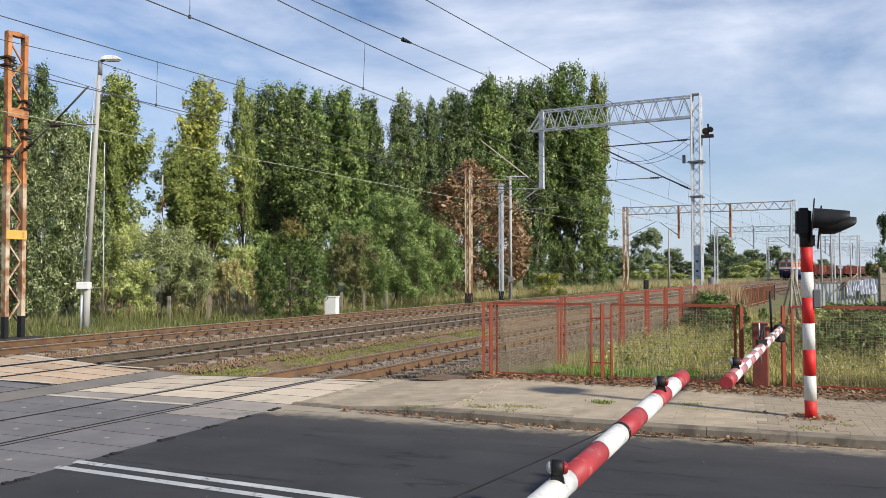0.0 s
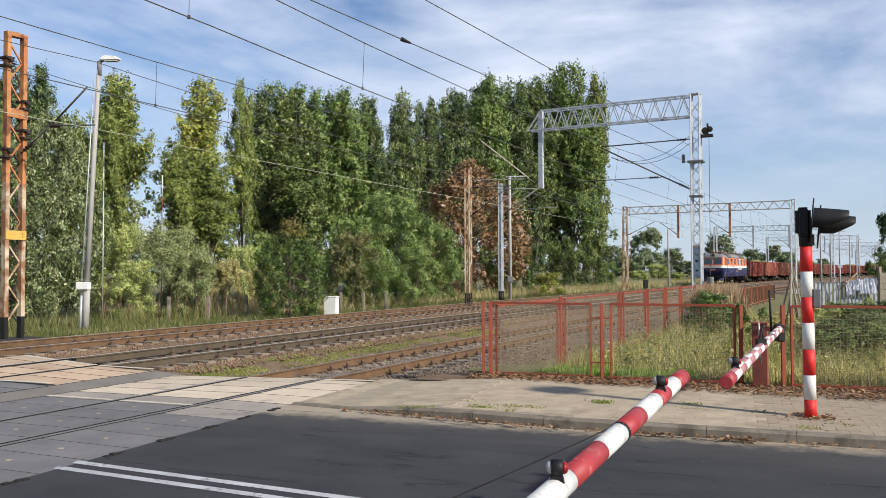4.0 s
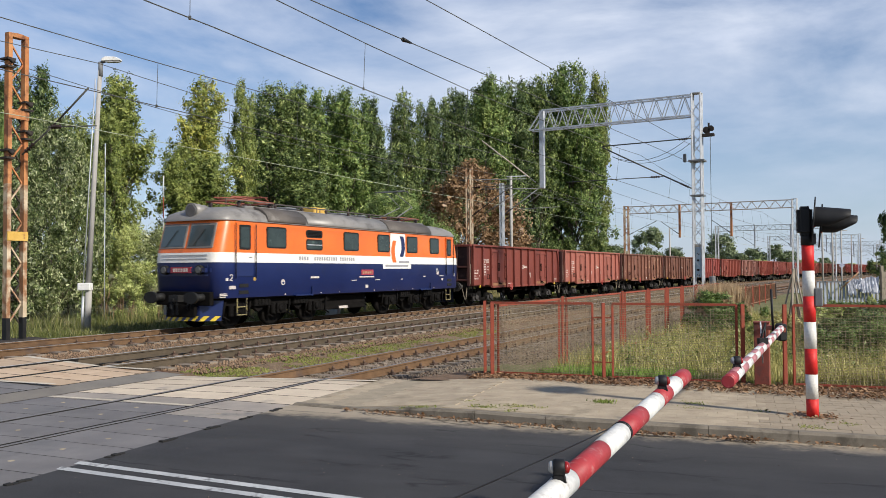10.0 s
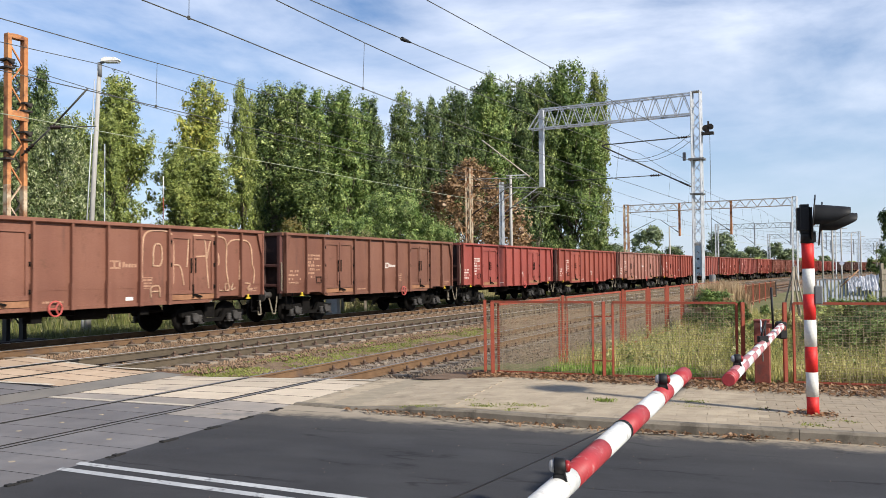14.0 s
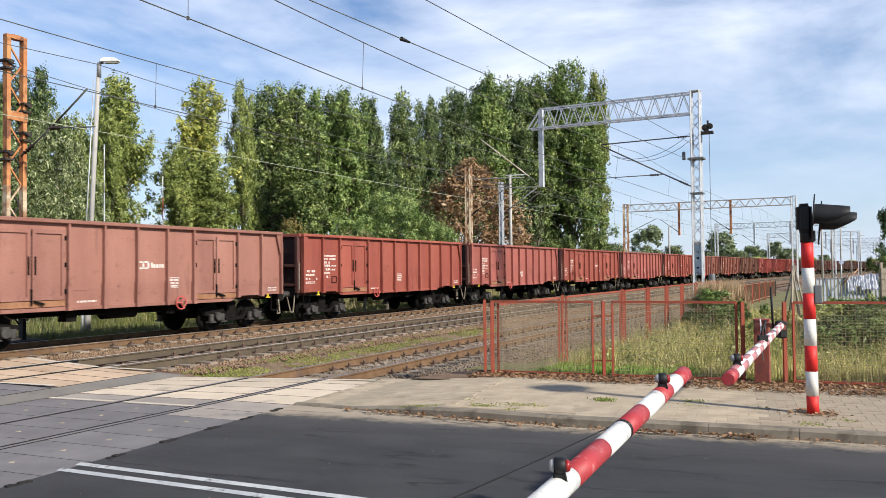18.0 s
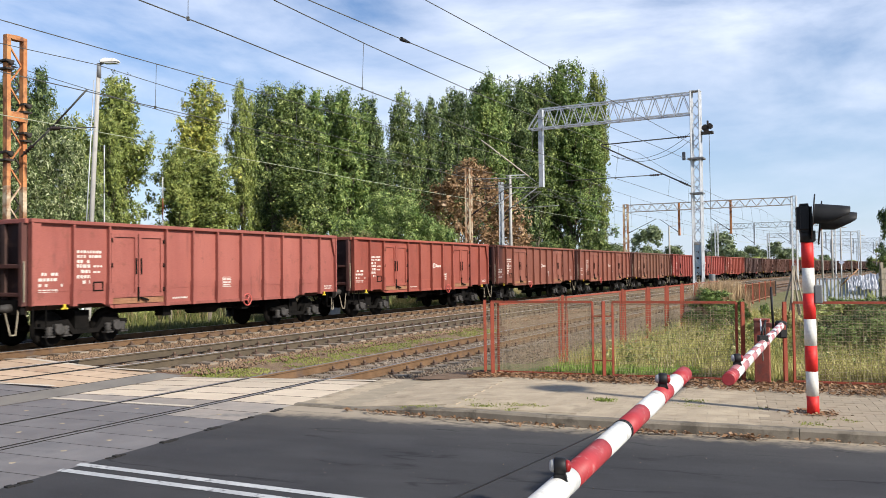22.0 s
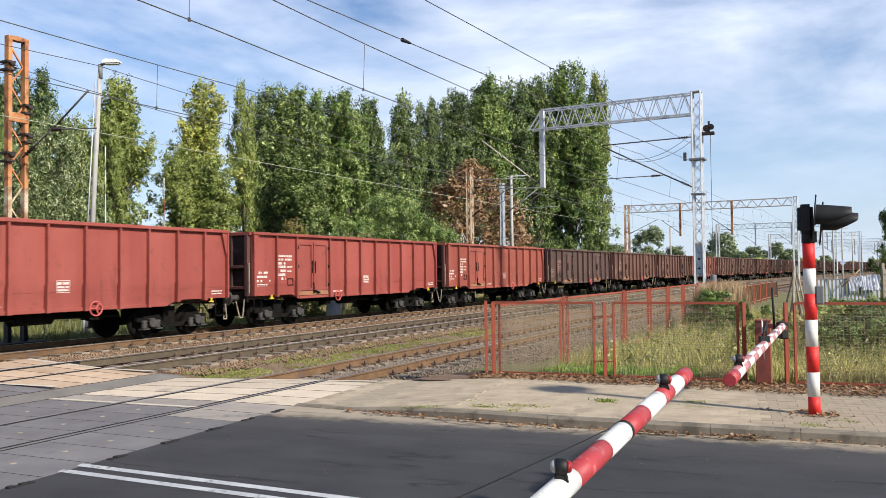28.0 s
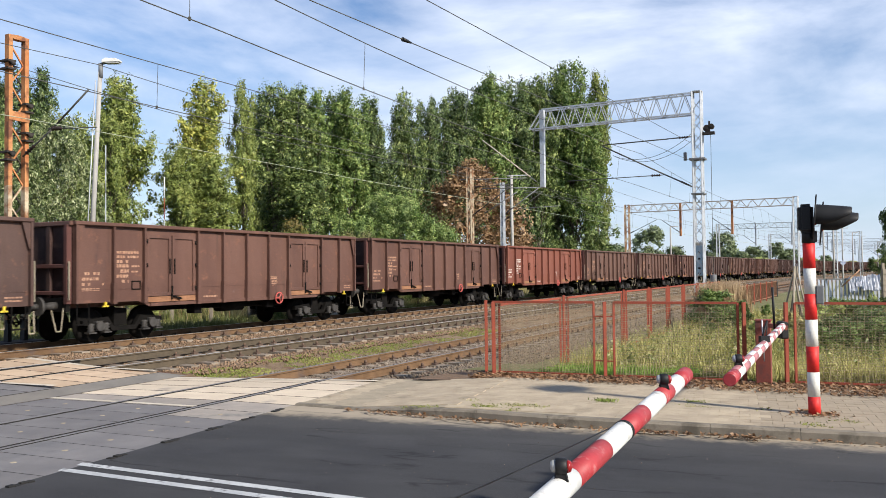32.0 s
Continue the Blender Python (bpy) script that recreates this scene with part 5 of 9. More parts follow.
def build_barriers():
    b = tagged(empty("barrier_boom"), "lowered red and white striped barrier boom over the road", "barrier")
    tip, back = Vector((1.80, 6.05, 1.06)), Vector((-0.55, 1.75, 0.68))
    w = striped_boom(b, tip, back, 0.058, 0.06, [0.285, 0.3, 0.26, 0.4, 0.4, 0.4, 0.5])
    bm = B()
    tube(bm, tip - w * 0.012, tip, 0.05, 0.058, 24)
    part("end_cap", bm, M["boom_red"], b)
    for d in (0.72, 2.7):
        boom_lamp(b, tip + w * d + Vector((0.012, 0, 0)), w, 0.058)
    bm = B()
    c = tip + w * 1.635
    for k in range(2):
        tube(bm, c + w * (0.02 * k), c + w * (0.02 * k + 0.012), 0.062, seg=16)
    part("clamp", bm, M["black"], b)
    bm = B()
    a, e = c + Vector((-0.045, 0, 0.03)), Vector((-0.58, 1.72, 1.13))
    bent_rod(bm, [a.lerp(e, k / 12) - Vector((0, 0, 0.01 * math.sin(math.pi * k / 12))) for k in range(13)], 0.004)
    part("cable", bm, M["black"], b)
    bm = B()
    box(bm, (-0.72, 1.42, Z_PAVE - 0.2), (-0.44, 1.72, 0.8))
    part("machine_housing", bevel(bm, 0.02), M["post_red"], b)
    bm = B()
    tube(bm, (-0.58, 1.6, 0.78), (-0.58, 1.72, 1.14), 0.02, 0.016, 8)
    part("stay_arm", bm, M["black"], b)
    # the opposite half
    b = tagged(empty("barrier_boom"), "lowered red and white barrier boom with its oxide red drive post", "barrier")
    tip, back = Vector((2.205, 6.25, 0.99)), Vector((5.16, 12.3, 0.955))
    w = striped_boom(b, tip, back, 0.052, 0.05, [0.3, 0.42, 0.42], chequer=True)
    bm = B()
    tube(bm, tip - w * 0.012, tip, 0.046, 0.053, 24)
    part("end_cap", bm, M["boom_red"], b)
    boom_lamp(b, tip + w * 0.62, w, 0.052)
    bm = B()
    c = tip + w * 3.3
    box(bm, (c.x - 0.05, c.y - 0.04, c.z + 0.03), (c.x + 0.05, c.y + 0.04, c.z + 0.1))
    tube(bm, c + Vector((-0.03, 0, 0.06)), c + Vector((0.07, 0.08, 0.27)), 0.012, seg=6)
    tube(bm, c + Vector((0.02, 0, 0.06)), c + Vector((0.07, 0.08, 0.27)), 0.009, seg=6)
    part("stay_bracket", bm, M["black"], b)
    bm = B()
    box(bm, (5.14, 12.3, 0.76), (5.26, 12.5, 1.02))
    part("counterweight", bevel(bm, 0.02), M["black"], b)
    bm = B()
    tube(bm, (5.12, 12.5, 0.9), (5.1, 12.5, 1.55), 0.018, seg=8)
    part("stay_rod", bm, M["black"], b)
    bm = B()
    bar(bm, (5.2, 12.3, 0.93), (5.36, 13.4, 0.9), 0.07)
    part("boom_arm", bm, M["post_red"], b)
    bm = B()
    box(bm, (-0.12, -0.11, -0.15), (0.12, 0.11, 0.95), m=Matrix.Translation((5.36, 13.55, 0)) @ Matrix.Rotation(radians(-26), 4, "Z"))
    box(bm, (-0.13, -0.12, 0.95), (0.13, 0.12, 0.985), m=Matrix.Translation((5.36, 13.55, 0)) @ Matrix.Rotation(radians(-26), 4, "Z"))
    bevel(bm, 0.008)
    part("drive_post", bm, M["post_red"], b, "oxide red steel drive post")
    bm = B()
    tube(bm, (5.3, 13.38, 0.3), (5.2, 13.2, 1.0), 0.012, seg=6)
    part("rod", bm, M["galv"], b)


build_barriers()


def build_signal():
    s = tagged(empty("crossing_signal"), "red and white striped crossing signal with black hooded lamp", "signal")
    x, y = 4.745, 10.38
    zs = [Z_PAVE, 0.19, 0.506, 0.836, 1.18, 1.51, 1.84, 2.19]
    for i, (a, b) in enumerate(zip(zs, zs[1:])):
        bm = B()
        lean = lambda z: -0.03 * z / 2.2
        tube(bm, (x + lean(a), y, a + 0.001), (x + lean(b), y, b), 0.074, 0.074, 24)
        part("pole_band", bm, M["sig_red"] if i % 2 == 0 else M["sig_white"], s)
    m = ROADM @ Matrix.Translation((0.88, 11.38, 0))
    bm = B()
    c = Vector((x - 0.03, y, 0))
    tube(bm, c + Vector((0, 0, 2.17)), c + Vector((0, 0, 2.36)), 0.082, 0.078, 18)
    part("pole_cap", bm, M["black"], s)
    bm = B()
    box(bm, (-0.12, -0.15, 2.3), (0.06, 0.15, 2.67), m=m)
    part("lamp_housing", bevel(bm, 0.04, 3), M["black"], s)
    bm = B()
    for z in (2.36, 2.44, 2.52, 2.6):
        box(bm, (-0.126, -0.1, z), (-0.118, 0.1, z + 0.02), m=m)
    box(bm, (-0.02, -0.07, 2.18), (0.1, 0.07, 2.32), m=m)
    part("housing_bracket", bevel(bm, 0.004), M["black"], s)
    mb = m @ Matrix.Rotation(radians(-4.3), 4, "Z")
    for xo, zc, yo, R in ((0.07, 2.5, 0.0, 0.3), (0.155, 2.43, 0.22, 0.29)):
        tip = mb @ Matrix.Translation((xo, yo, zc)) @ Matrix.Rotation(radians(5), 4, "Y")
        rot = tip @ Matrix.Rotation(radians(90), 4, "Y")
        bm = B()
        lathe(bm, [(R - 0.008, 0), (R, 0.004), (R, 0.014), (R - 0.008, 0.018)], 36, rot)
        board = part("backing_board", bm, M["black"], s)
        # hood: open tapering tube, longer above, its rim rolled
        bm = B()
        n = 26
        rows = [[] for _ in range(7)]
        for i in range(n + 1):
            t = radians(-42 + 264 * i / n)
            cy, cz = math.cos(t), math.sin(t)
            reach = 0.15 + 0.27 * min(1.0, max(0.0, (cz + 0.75) / 1.1)) ** 0.8
            for k, (rr, f) in enumerate(((0.152, 0.0), (0.15, 0.35), (0.145, 0.75), (0.14, 0.98), (0.134, 1.0), (0.128, 0.97), (0.138, 0.0))):
                rows[k].append(bm.verts.new(tip @ Vector((0.012 + reach * f, rr * cy, 0.02 + rr * cz))))
        for p, q in zip(rows, rows[1:]):
            for i in range(n):
                bm.faces.new((p[i], p[i + 1], q[i + 1], q[i])).smooth = True
        part("hood", bm, M["black"], board)
        bm = B()
        lathe(bm, [(0.105, 0.012), (0.1, 0.03), (0.06, 0.045), (0.02, 0.05)], 18, rot)
        part("lens", bm, M["lens_red"], board)
    bm = B()
    box(bm, (0.07, -0.07, 1.38), (0.165, 0.06, 1.62), m=m)
    part("control_box", bevel(bm, 0.012), M["galv_dark"], s, "grey metal control box")


M["galv_dark"] = surface("grey_painted_metal", (0.12, 0.125, 0.13), (0.17, 0.175, 0.18), 4, 0.6)
build_signal()


# ---------------------------------------------------------------- overhead line
def lattice(thing, p, top, w, mat, step=0.62, leg=0.075, brace=0.032, z0=-0.45, yaw=0.0, name="mast", colours=None):
    """A square lattice column."""
    rot = Matrix.Translation((p[0], p[1], 0)) @ Matrix.Rotation(yaw, 4, "Z")
    h = w / 2
    for sx, sy in ((-1, -1), (1, -1), (1, 1), (-1, 1)):
        bm = B()
        for a, b, mi in (colours or ((z0, top, 0),)):
            tube(bm, rot @ Vector((sx * h, sy * h, a)), rot @ Vector((sx * h, sy * h, b)), leg * 0.7, seg=4, mi=mi)
        part("leg", bm, mat, thing)
    for fx in range(4):
        bm = B()
        z, k = z0 + 0.3, 0
        c = [(-h, -h), (h, -h), (h, h), (-h, h), (-h, -h)]
        a, b = c[fx], c[fx + 1]
        while z + step < top - 0.05:
            q0, q1 = (a, b) if k % 2 else (b, a)
            tube(bm, rot @ Vector((*q0, z)), rot @ Vector((*q1, z + step)), brace * 0.7, seg=4)
            z += step
            k += 1
        tagged(part("bracing", bm, mat, thing), kind="stuff")
    bm = B()
    box(bm, (-h - 0.03, -h - 0.03, top - 0.04), (h + 0.03, h + 0.03, top), m=rot)
    part("cap", bm, mat, thing)


def truss(thing, p, q, hgt, wd, mat, bays=12, chord=0.07, near=False):
    """A box truss from p to q; p and q are centres of its lower chords."""
    p, q = Vector(p), Vector(q)
    w = (q - p).normalized()
    o = Vector((-w.y, w.x, 0)) * wd / 2
    up = Vector((0, 0, hgt))
    for sd in (-1, 1):
        for lift in (Vector(), up):
            bm = B()
            tube(bm, p + o * sd + lift, q + o * sd + lift, chord * 0.7, seg=4)
            part("chord", bm, mat, thing)
        bars = []
        for i in range(bays):
            a, b, c = p.lerp(q, i / bays), p.lerp(q, (i + 0.5) / bays), p.lerp(q, (i + 1) / bays)
            bars += [(a + o * sd, b + o * sd + up), (b + o * sd + up, c + o * sd)]
        truss_bars(thing, "web", bars, 0.026, mat, near)
    ties = []
    for i in range(bays + 1):
        a = p.lerp(q, i / bays)
        ties += [(a - o, a + o), (a - o + up, a + o + up)]
    truss_bars(thing, "tie", ties, 0.022, mat, near)


def truss_bars(thing, name, bars, r, mat, near):
    """Each bar a part where the beam is seen close by, else all in one."""
    bm = B()
    for a, b in bars:
        tube(bm, a, b, r, seg=4)
        if near:
            part(name, bm, mat, thing)
            bm = B()
    if near:
        bm.free()
    else:
        tagged(part(name, bm, mat, thing), kind="stuff")


def insulator(bm, p, q, r=0.05):
    p, q = Vector(p), Vector(q)
    w = q - p
    rot = Matrix.Translation(p) @ w.to_track_quat("Z", "Y").to_matrix().to_4x4()
    L, n = w.length, 4
    prof = []
    for i in range(n):
        z = L * i / n
        prof += [(r * 0.4, z), (r, z + L / n * 0.4), (r * 0.4, z + L / n * 0.8)]
    prof.append((r * 0.4, L))
    lathe(bm, prof, 10, rot)


def arm(thing, pts, r=0.03):
    bm = B()
    for a, b in zip(pts, pts[1:]):
        tube(bm, a, b, r, seg=6)
    part("bracket_tube", bm, M["wire"], thing)
    a, b = Vector(pts[0]), Vector(pts[1])
    bm = B()
    w = (b - a).normalized()
    insulator(bm, a + w * 0.15, a + w * 0.6, 0.07)
    part("insulator", bm, M["porcelain"], thing)


def yaw_at(s):
    return -turn_at(s)


def build_masts():
    # the near half portal
    g = tagged(empty("catenary_gantry"), "galvanised lattice mast with a cantilevered truss over the tracks", "catenary mast")
    s0 = 39.7
    p = along(s0, 12.54)
    lattice(g, p, 10.3, 0.4, M["galv"], 0.5, 0.075, 0.035, -0.45, yaw_at(s0))
    truss(g, along(s0, 12.3, 9.22), along(s0, 4.75, 9.22), 0.98, 0.5, M["galv"], 11, near=True)
    for sd in (-0.25, 0.25):
        bm = B()
        tube(bm, along(s0 + sd, 4.75, 10.2), along(s0 + sd, 4.05, 9.22), 0.04, seg=4)
        tube(bm, along(s0 + sd, 4.05, 9.22), along(s0 + sd, 4.75, 9.22), 0.04, seg=4)
        part("end_brace", bm, M["galv"], g)
    bm = B()
    c = along(s0, 4.68)
    box(bm, (-0.13, -0.1, 6.15), (0.13, 0.1, 10.2), m=Matrix.Translation((c.x, c.y, 0)) @ Matrix.Rotation(yaw_at(s0), 4, "Z"))
    part("drop_post", bevel(bm, 0.015), M["galv"], g)
    arm(g, [along(s0, 12.25, 8.15), along(s0, 7.9, 8.1)])
    arm(g, [along(s0, 12.25, 5.75), along(s0, 10.9, 6.45), along(s0, 7.9, 8.05)], 0.035)
    arm(g, [along(s0, 10.9, 6.4), along(s0, 6.0, 6.4)], 0.022)
    for zz in (7.05, 7.0):
        bm = B()
        box(bm, (-0.36, -0.33, zz - 0.05), (0.36, 0.33, zz + 0.03), m=Matrix.Translation((p.x, p.y, 0)) @ Matrix.Rotation(yaw_at(s0), 4, "Z"))
        part("collar", bm, M["galv_dark"], g)
        break
    bm = B()
    box(bm, (-0.3, -0.29, 5.35), (0.3, 0.29, 5.42), m=Matrix.Translation((p.x, p.y, 0)) @ Matrix.Rotation(yaw_at(s0), 4, "Z"))
    part("collar", bm, M["galv_dark"], g)
    bm = B()
    m = Matrix.Translation((p.x, p.y, 0)) @ Matrix.Rotation(yaw_at(s0), 4, "Z")
    for x, r, z in ((0.43, 0.16, 8.48), (0.64, 0.13, 8.55)):
        tube(bm, m @ Vector((x, -0.09, z)), m @ Vector((x, 0.09, z)), r, seg=18)
        tube(bm, m @ Vector((x, -0.14, z)), m @ Vector((x, 0.14, z)), r * 0.4, seg=12)
    box(bm, (0.5, -0.04, 8.3), (0.58, 0.04, 8.82), m=m)
    box(bm, (0.22, -0.15, 8.18), (0.78, 0.15, 8.3), m=m)
    part("tension_wheel", bm, M["brace_dark"], g, "rusty black tensioning wheel block")
    bm = B()
    tube(bm, m @ Vector((0.6, 0, 8.3)), m @ Vector((0.6, 0, 0.9)), 0.012, seg=5)
    part("tension_rope", bm, M["wire"], g)
    bm = B()
    lathe(bm, [(0.14, 0.7), (0.15, 0.75), (0.15, 1.5), (0.14, 1.55)], 14, Matrix.Translation(m @ Vector((0.6, 0, 0))))
    part("tension_weight", bm, M["galv_dark"], g)
    bm = B()
    lathe(bm, [(0.19, 1.5)] + [(0.2 + 0.006 * (q % 2), 1.53 + 0.085 * q) for q in range(17)] + [(0.19, 2.93)], 22, Matrix.Translation((p.x, p.y, 0)))
    part("sleeve", bm, M["sleeve"], g, "pale blue corrugated plastic sleeve")
    bm = B()
    lathe(bm, [(0.19, 2.93), (0.215, 2.95), (0.215, 3.06), (0.18, 3.08)], 22, Matrix.Translation((p.x, p.y, 0)))
    part("sleeve_rim", bm, M["cream_line"], g)
    for zz in (1.6, 1.85, 2.3, 2.6):
        bm = B()
        c = m @ Vector((-0.07, -0.325, zz))
        box(bm, (-0.05, -0.17, zz - 0.04), (0.06, -0.208, zz + 0.05), m=m)
        part("marking", bm, M["black"], g)
    bm = B()
    box(bm, (-0.66, -0.08, 7.02), (-0.52, 0.08, 7.42), m=m)
    part("insulator_block", bevel(bm, 0.02), M["galv_dark"], g)
    # far portals over all three tracks
    for s0, rust in ((84.9, True), (131.0, False), (176.0, False), (222.0, False), (262.0, False), (306.0, False)):
        g = tagged(empty("catenary_gantry"), "%s lattice portal spanning three tracks" % ("rust-stained" if rust else "distant grey"), "catenary mast", group="portals along the line")
        mt = M["mast_rust"] if rust else M["galv"]
        lattice(g, along(s0, -3.8), 8.7, 0.42, mt, 0.62, 0.1, 0.04, -0.45, yaw_at(s0))
        lattice(g, along(s0, 12.75), 8.7, 0.42, mt if not rust else M["galv"], 0.62, 0.1, 0.04, -0.45, yaw_at(s0))
        truss(g, along(s0, -3.7, 7.85), along(s0, 12.65, 7.85), 0.75, 0.45, mt if not rust else M["mast_pale"], 15, 0.06)
        for la, z in ((1.8, 5.2), (6.9, 5.2)):
            bm = B()
            c = along(s0, la)
            box(bm, (-0.1, -0.1, z), (0.1, 0.1, 8.6), m=Matrix.Translation((c.x, c.y, 0)) @ Matrix.Rotation(yaw_at(s0), 4, "Z"))
            part("drop_post", bm, M["rust_paint"] if rust else mt, g)
            arm(g, [along(s0, la, 5.5), along(s0, la - 1.9, 6.9)])
        arm(g, [along(s0, -3.6, 5.6), along(s0, -0.6, 7.0)])
    # rusty lattice mast beside the far track
    g = tagged(empty("lattice_mast"), "rust-orange and cream lattice mast on a concrete block", "catenary mast")
    s0, la = 16.0, -3.62
    p = along(s0, la)
    yaw = yaw_at(s0) + radians(90)
    rot = Matrix.Translation((p.x, p.y, 0)) @ Matrix.Rotation(yaw, 4, "Z")
    cols = ((-0.3, 0.5, 2), (0.5, 4.6, 1), (4.6, 9.25, 0))
    for sx in (-0.27, 0.27):
        bm = B()
        for a, b, mi in cols:
            box(bm, (sx - 0.064, -0.1, a), (sx + 0.064, 0.1, b), mi, rot)
        part("leg", bm, [M["rust_paint"], M["mast_rust"], M["black"]], g)
    bm = B()
    lathe(bm, [(0.33, -0.08), (0.34, 0), (0.33, 0.08)], 20, rot @ Matrix.Translation((0, 0, 9.2)) @ Matrix.Rotation(radians(90), 4, "X") @ Matrix.Diagonal((1, 0.22, 1.3, 1)))
    part("arched_cap", bm, M["rust_paint"], g)
    z, k = 0.3, 0
    while z < 8.6:
        bm = B()
        sg = 1 if k % 2 else -1
        bar(bm, rot @ Vector((sg * 0.22, 0.02, z)), rot @ Vector((-sg * 0.22, 0.02, z + 0.62)), 0.045)
        part("brace", bm, M["rust_paint"] if z > 4.4 else M["mast_rust"], g)
        z += 0.62
        k += 1
        if z > 8.6:
            break
        # rear braces near-black: the shade on them is put into the colour
        bm = B()
        bar(bm, rot @ Vector((-sg * 0.22, 0.09, z - 0.6)), rot @ Vector((sg * 0.22, 0.09, z - 0.01)), 0.04)
        part("back_brace", bm, M["brace_dark"], g)
    for zz, sx in ((7.05, 1), (6.15, 1), (5.5, -1), (8.3, -1)):
        bm = B()
        for q in (-0.12, 0.12):
            box(bm, (sx * 0.16, -0.2, zz + q - 0.03), (sx * 0.44, 0.2, zz + q + 0.03), m=rot)
        insulator(bm, rot @ Vector((sx * 0.3, -0.3, zz)), rot @ Vector((sx * 0.3, -0.02, zz + 0.16)), 0.07)
        part("arm_fitting", bm, M["brace_dark"], g)
    for zz, mt in ((3.0, M["yellow_old"]), (6.75, M["rust_paint"])):
        bm = B()
        box(bm, (-0.34, -0.13, zz - 0.14), (0.34, -0.1, zz + 0.14), m=rot)
        part("batten_plate", bm, mt, g)
    bm = B()
    box(bm, (-0.8, -0.5, -0.45), (0.8, 0.5, -0.16), m=rot)
    part("foundation", bevel(bm, 0.03), M["brace_dark"], g)
    a0 = along(s0, la + 0.3, 6.1)
    arm(g, [along(s0, la + 0.3, 5.5), along(s0 + 0.1, la + 1.6, 6.3), along(s0 + 0.2, la + 3.0, 7.3)])
    arm(g, [along(s0, la + 1.5, 6.25), along(s0, la + 3.6, 6.1)], 0.02)
    bm = B()
    insulator(bm, along(s0, la - 0.45, 8.0), along(s0, la - 0.45, 8.5), 0.1)
    tube(bm, along(s0, la - 0.45, 8.45), along(s0, la, 8.3), 0.03, seg=5)
    part("feeder_insulator", bm, M["porcelain"], g)
    # plain masts further along the far side
    for s0, la, top, mt, w in ((46.4, -2.9, 8.45, M["mast_rust"], 0.29), (51.9, -3.1, 8.0, M["galv"], 0.2)):
        g = tagged(empty("lattice_mast"), "slim %s lattice mast beside the far track" % ("cream and rust" if w > 0.25 else "galvanised"), "catenary mast")
        p = along(s0, la)
        lattice(g, p, top, w, [mt, M["black"]], 0.7, 0.1, 0.04, -0.45, yaw_at(s0), colours=((-0.45, 0.45, 1), (0.45, top, 0)))
        arm(g, [along(s0, la + 0.2, 5.4), along(s0, la + 3.0, 7.2)])
        arm(g, [along(s0, la + 0.2, 7.2), along(s0, la + 3.0, 7.2)], 0.02)


def build_rod():
    """A pale insulating rod and the tubes it steadies, between the slim masts."""
    g = tagged(empty("insulating_rod"), "pale diagonal insulating rod hung in the overhead wires", "overhead line")
    d = 52.0
    v = lambda px, py: Vector(((px - 784) / 1416 * d, d, 1.859 + (479 - py) / 1416 * d))
    bm = B()
    tube(bm, v(853, 248), v(937, 314), 0.042, 0.042, 8)
    part("rod", bm, M["mast_pale"], g)
    bm = B()
    tube(bm, v(937, 314), v(948, 323), 0.03, 0.03, 6)
    for a, b, r in ((v(812, 318), v(930, 316), 0.03), (v(850, 334), v(962, 333), 0.03), (v(893, 378), v(950, 335), 0.035), (v(855, 378), v(914, 340), 0.03), (v(914, 370), v(990, 366), 0.02)):
        tube(bm, a, b, r, r, 6)
    tagged(part("support_tubes", bm, M["galv_dark"], g), kind="stuff")
    for a, b in ((v(853, 248), v(700, 180)), (v(948, 323), v(1100, 420))):
        bm = B()
        tube(bm, a, b, 0.012, 0.012, 5)
        part("span_wire", bm, M["wire"], g)


M["sleeve"] = surface("pale_blue_plastic", (0.3, 0.4, 0.46), (0.4, 0.5, 0.55), 2, 0.6, fine=14, c3=(0.22, 0.27, 0.3), c3_scale=4, c3_at=0.62)
M["mast_pale"] = surface("pale_rusted_steel", (0.4, 0.35, 0.3), (0.5, 0.45, 0.4), 2, 0.8, c3=(0.3, 0.18, 0.12), c3_scale=2, c3_at=0.58)
# black fittings and foundation; on the rear braces it stands for shade
M["brace_dark"] = surface("black_steel_and_brace_shade", (0.022, 0.018, 0.016), (0.045, 0.036, 0.03), 4, 0.85, fine=50)
M["yellow_old"] = surface("old_yellow_paint", (0.5, 0.3, 0.06), (0.58, 0.38, 0.1), 3, 0.8, c3=(0.3, 0.15, 0.06), c3_scale=5)
build_masts()


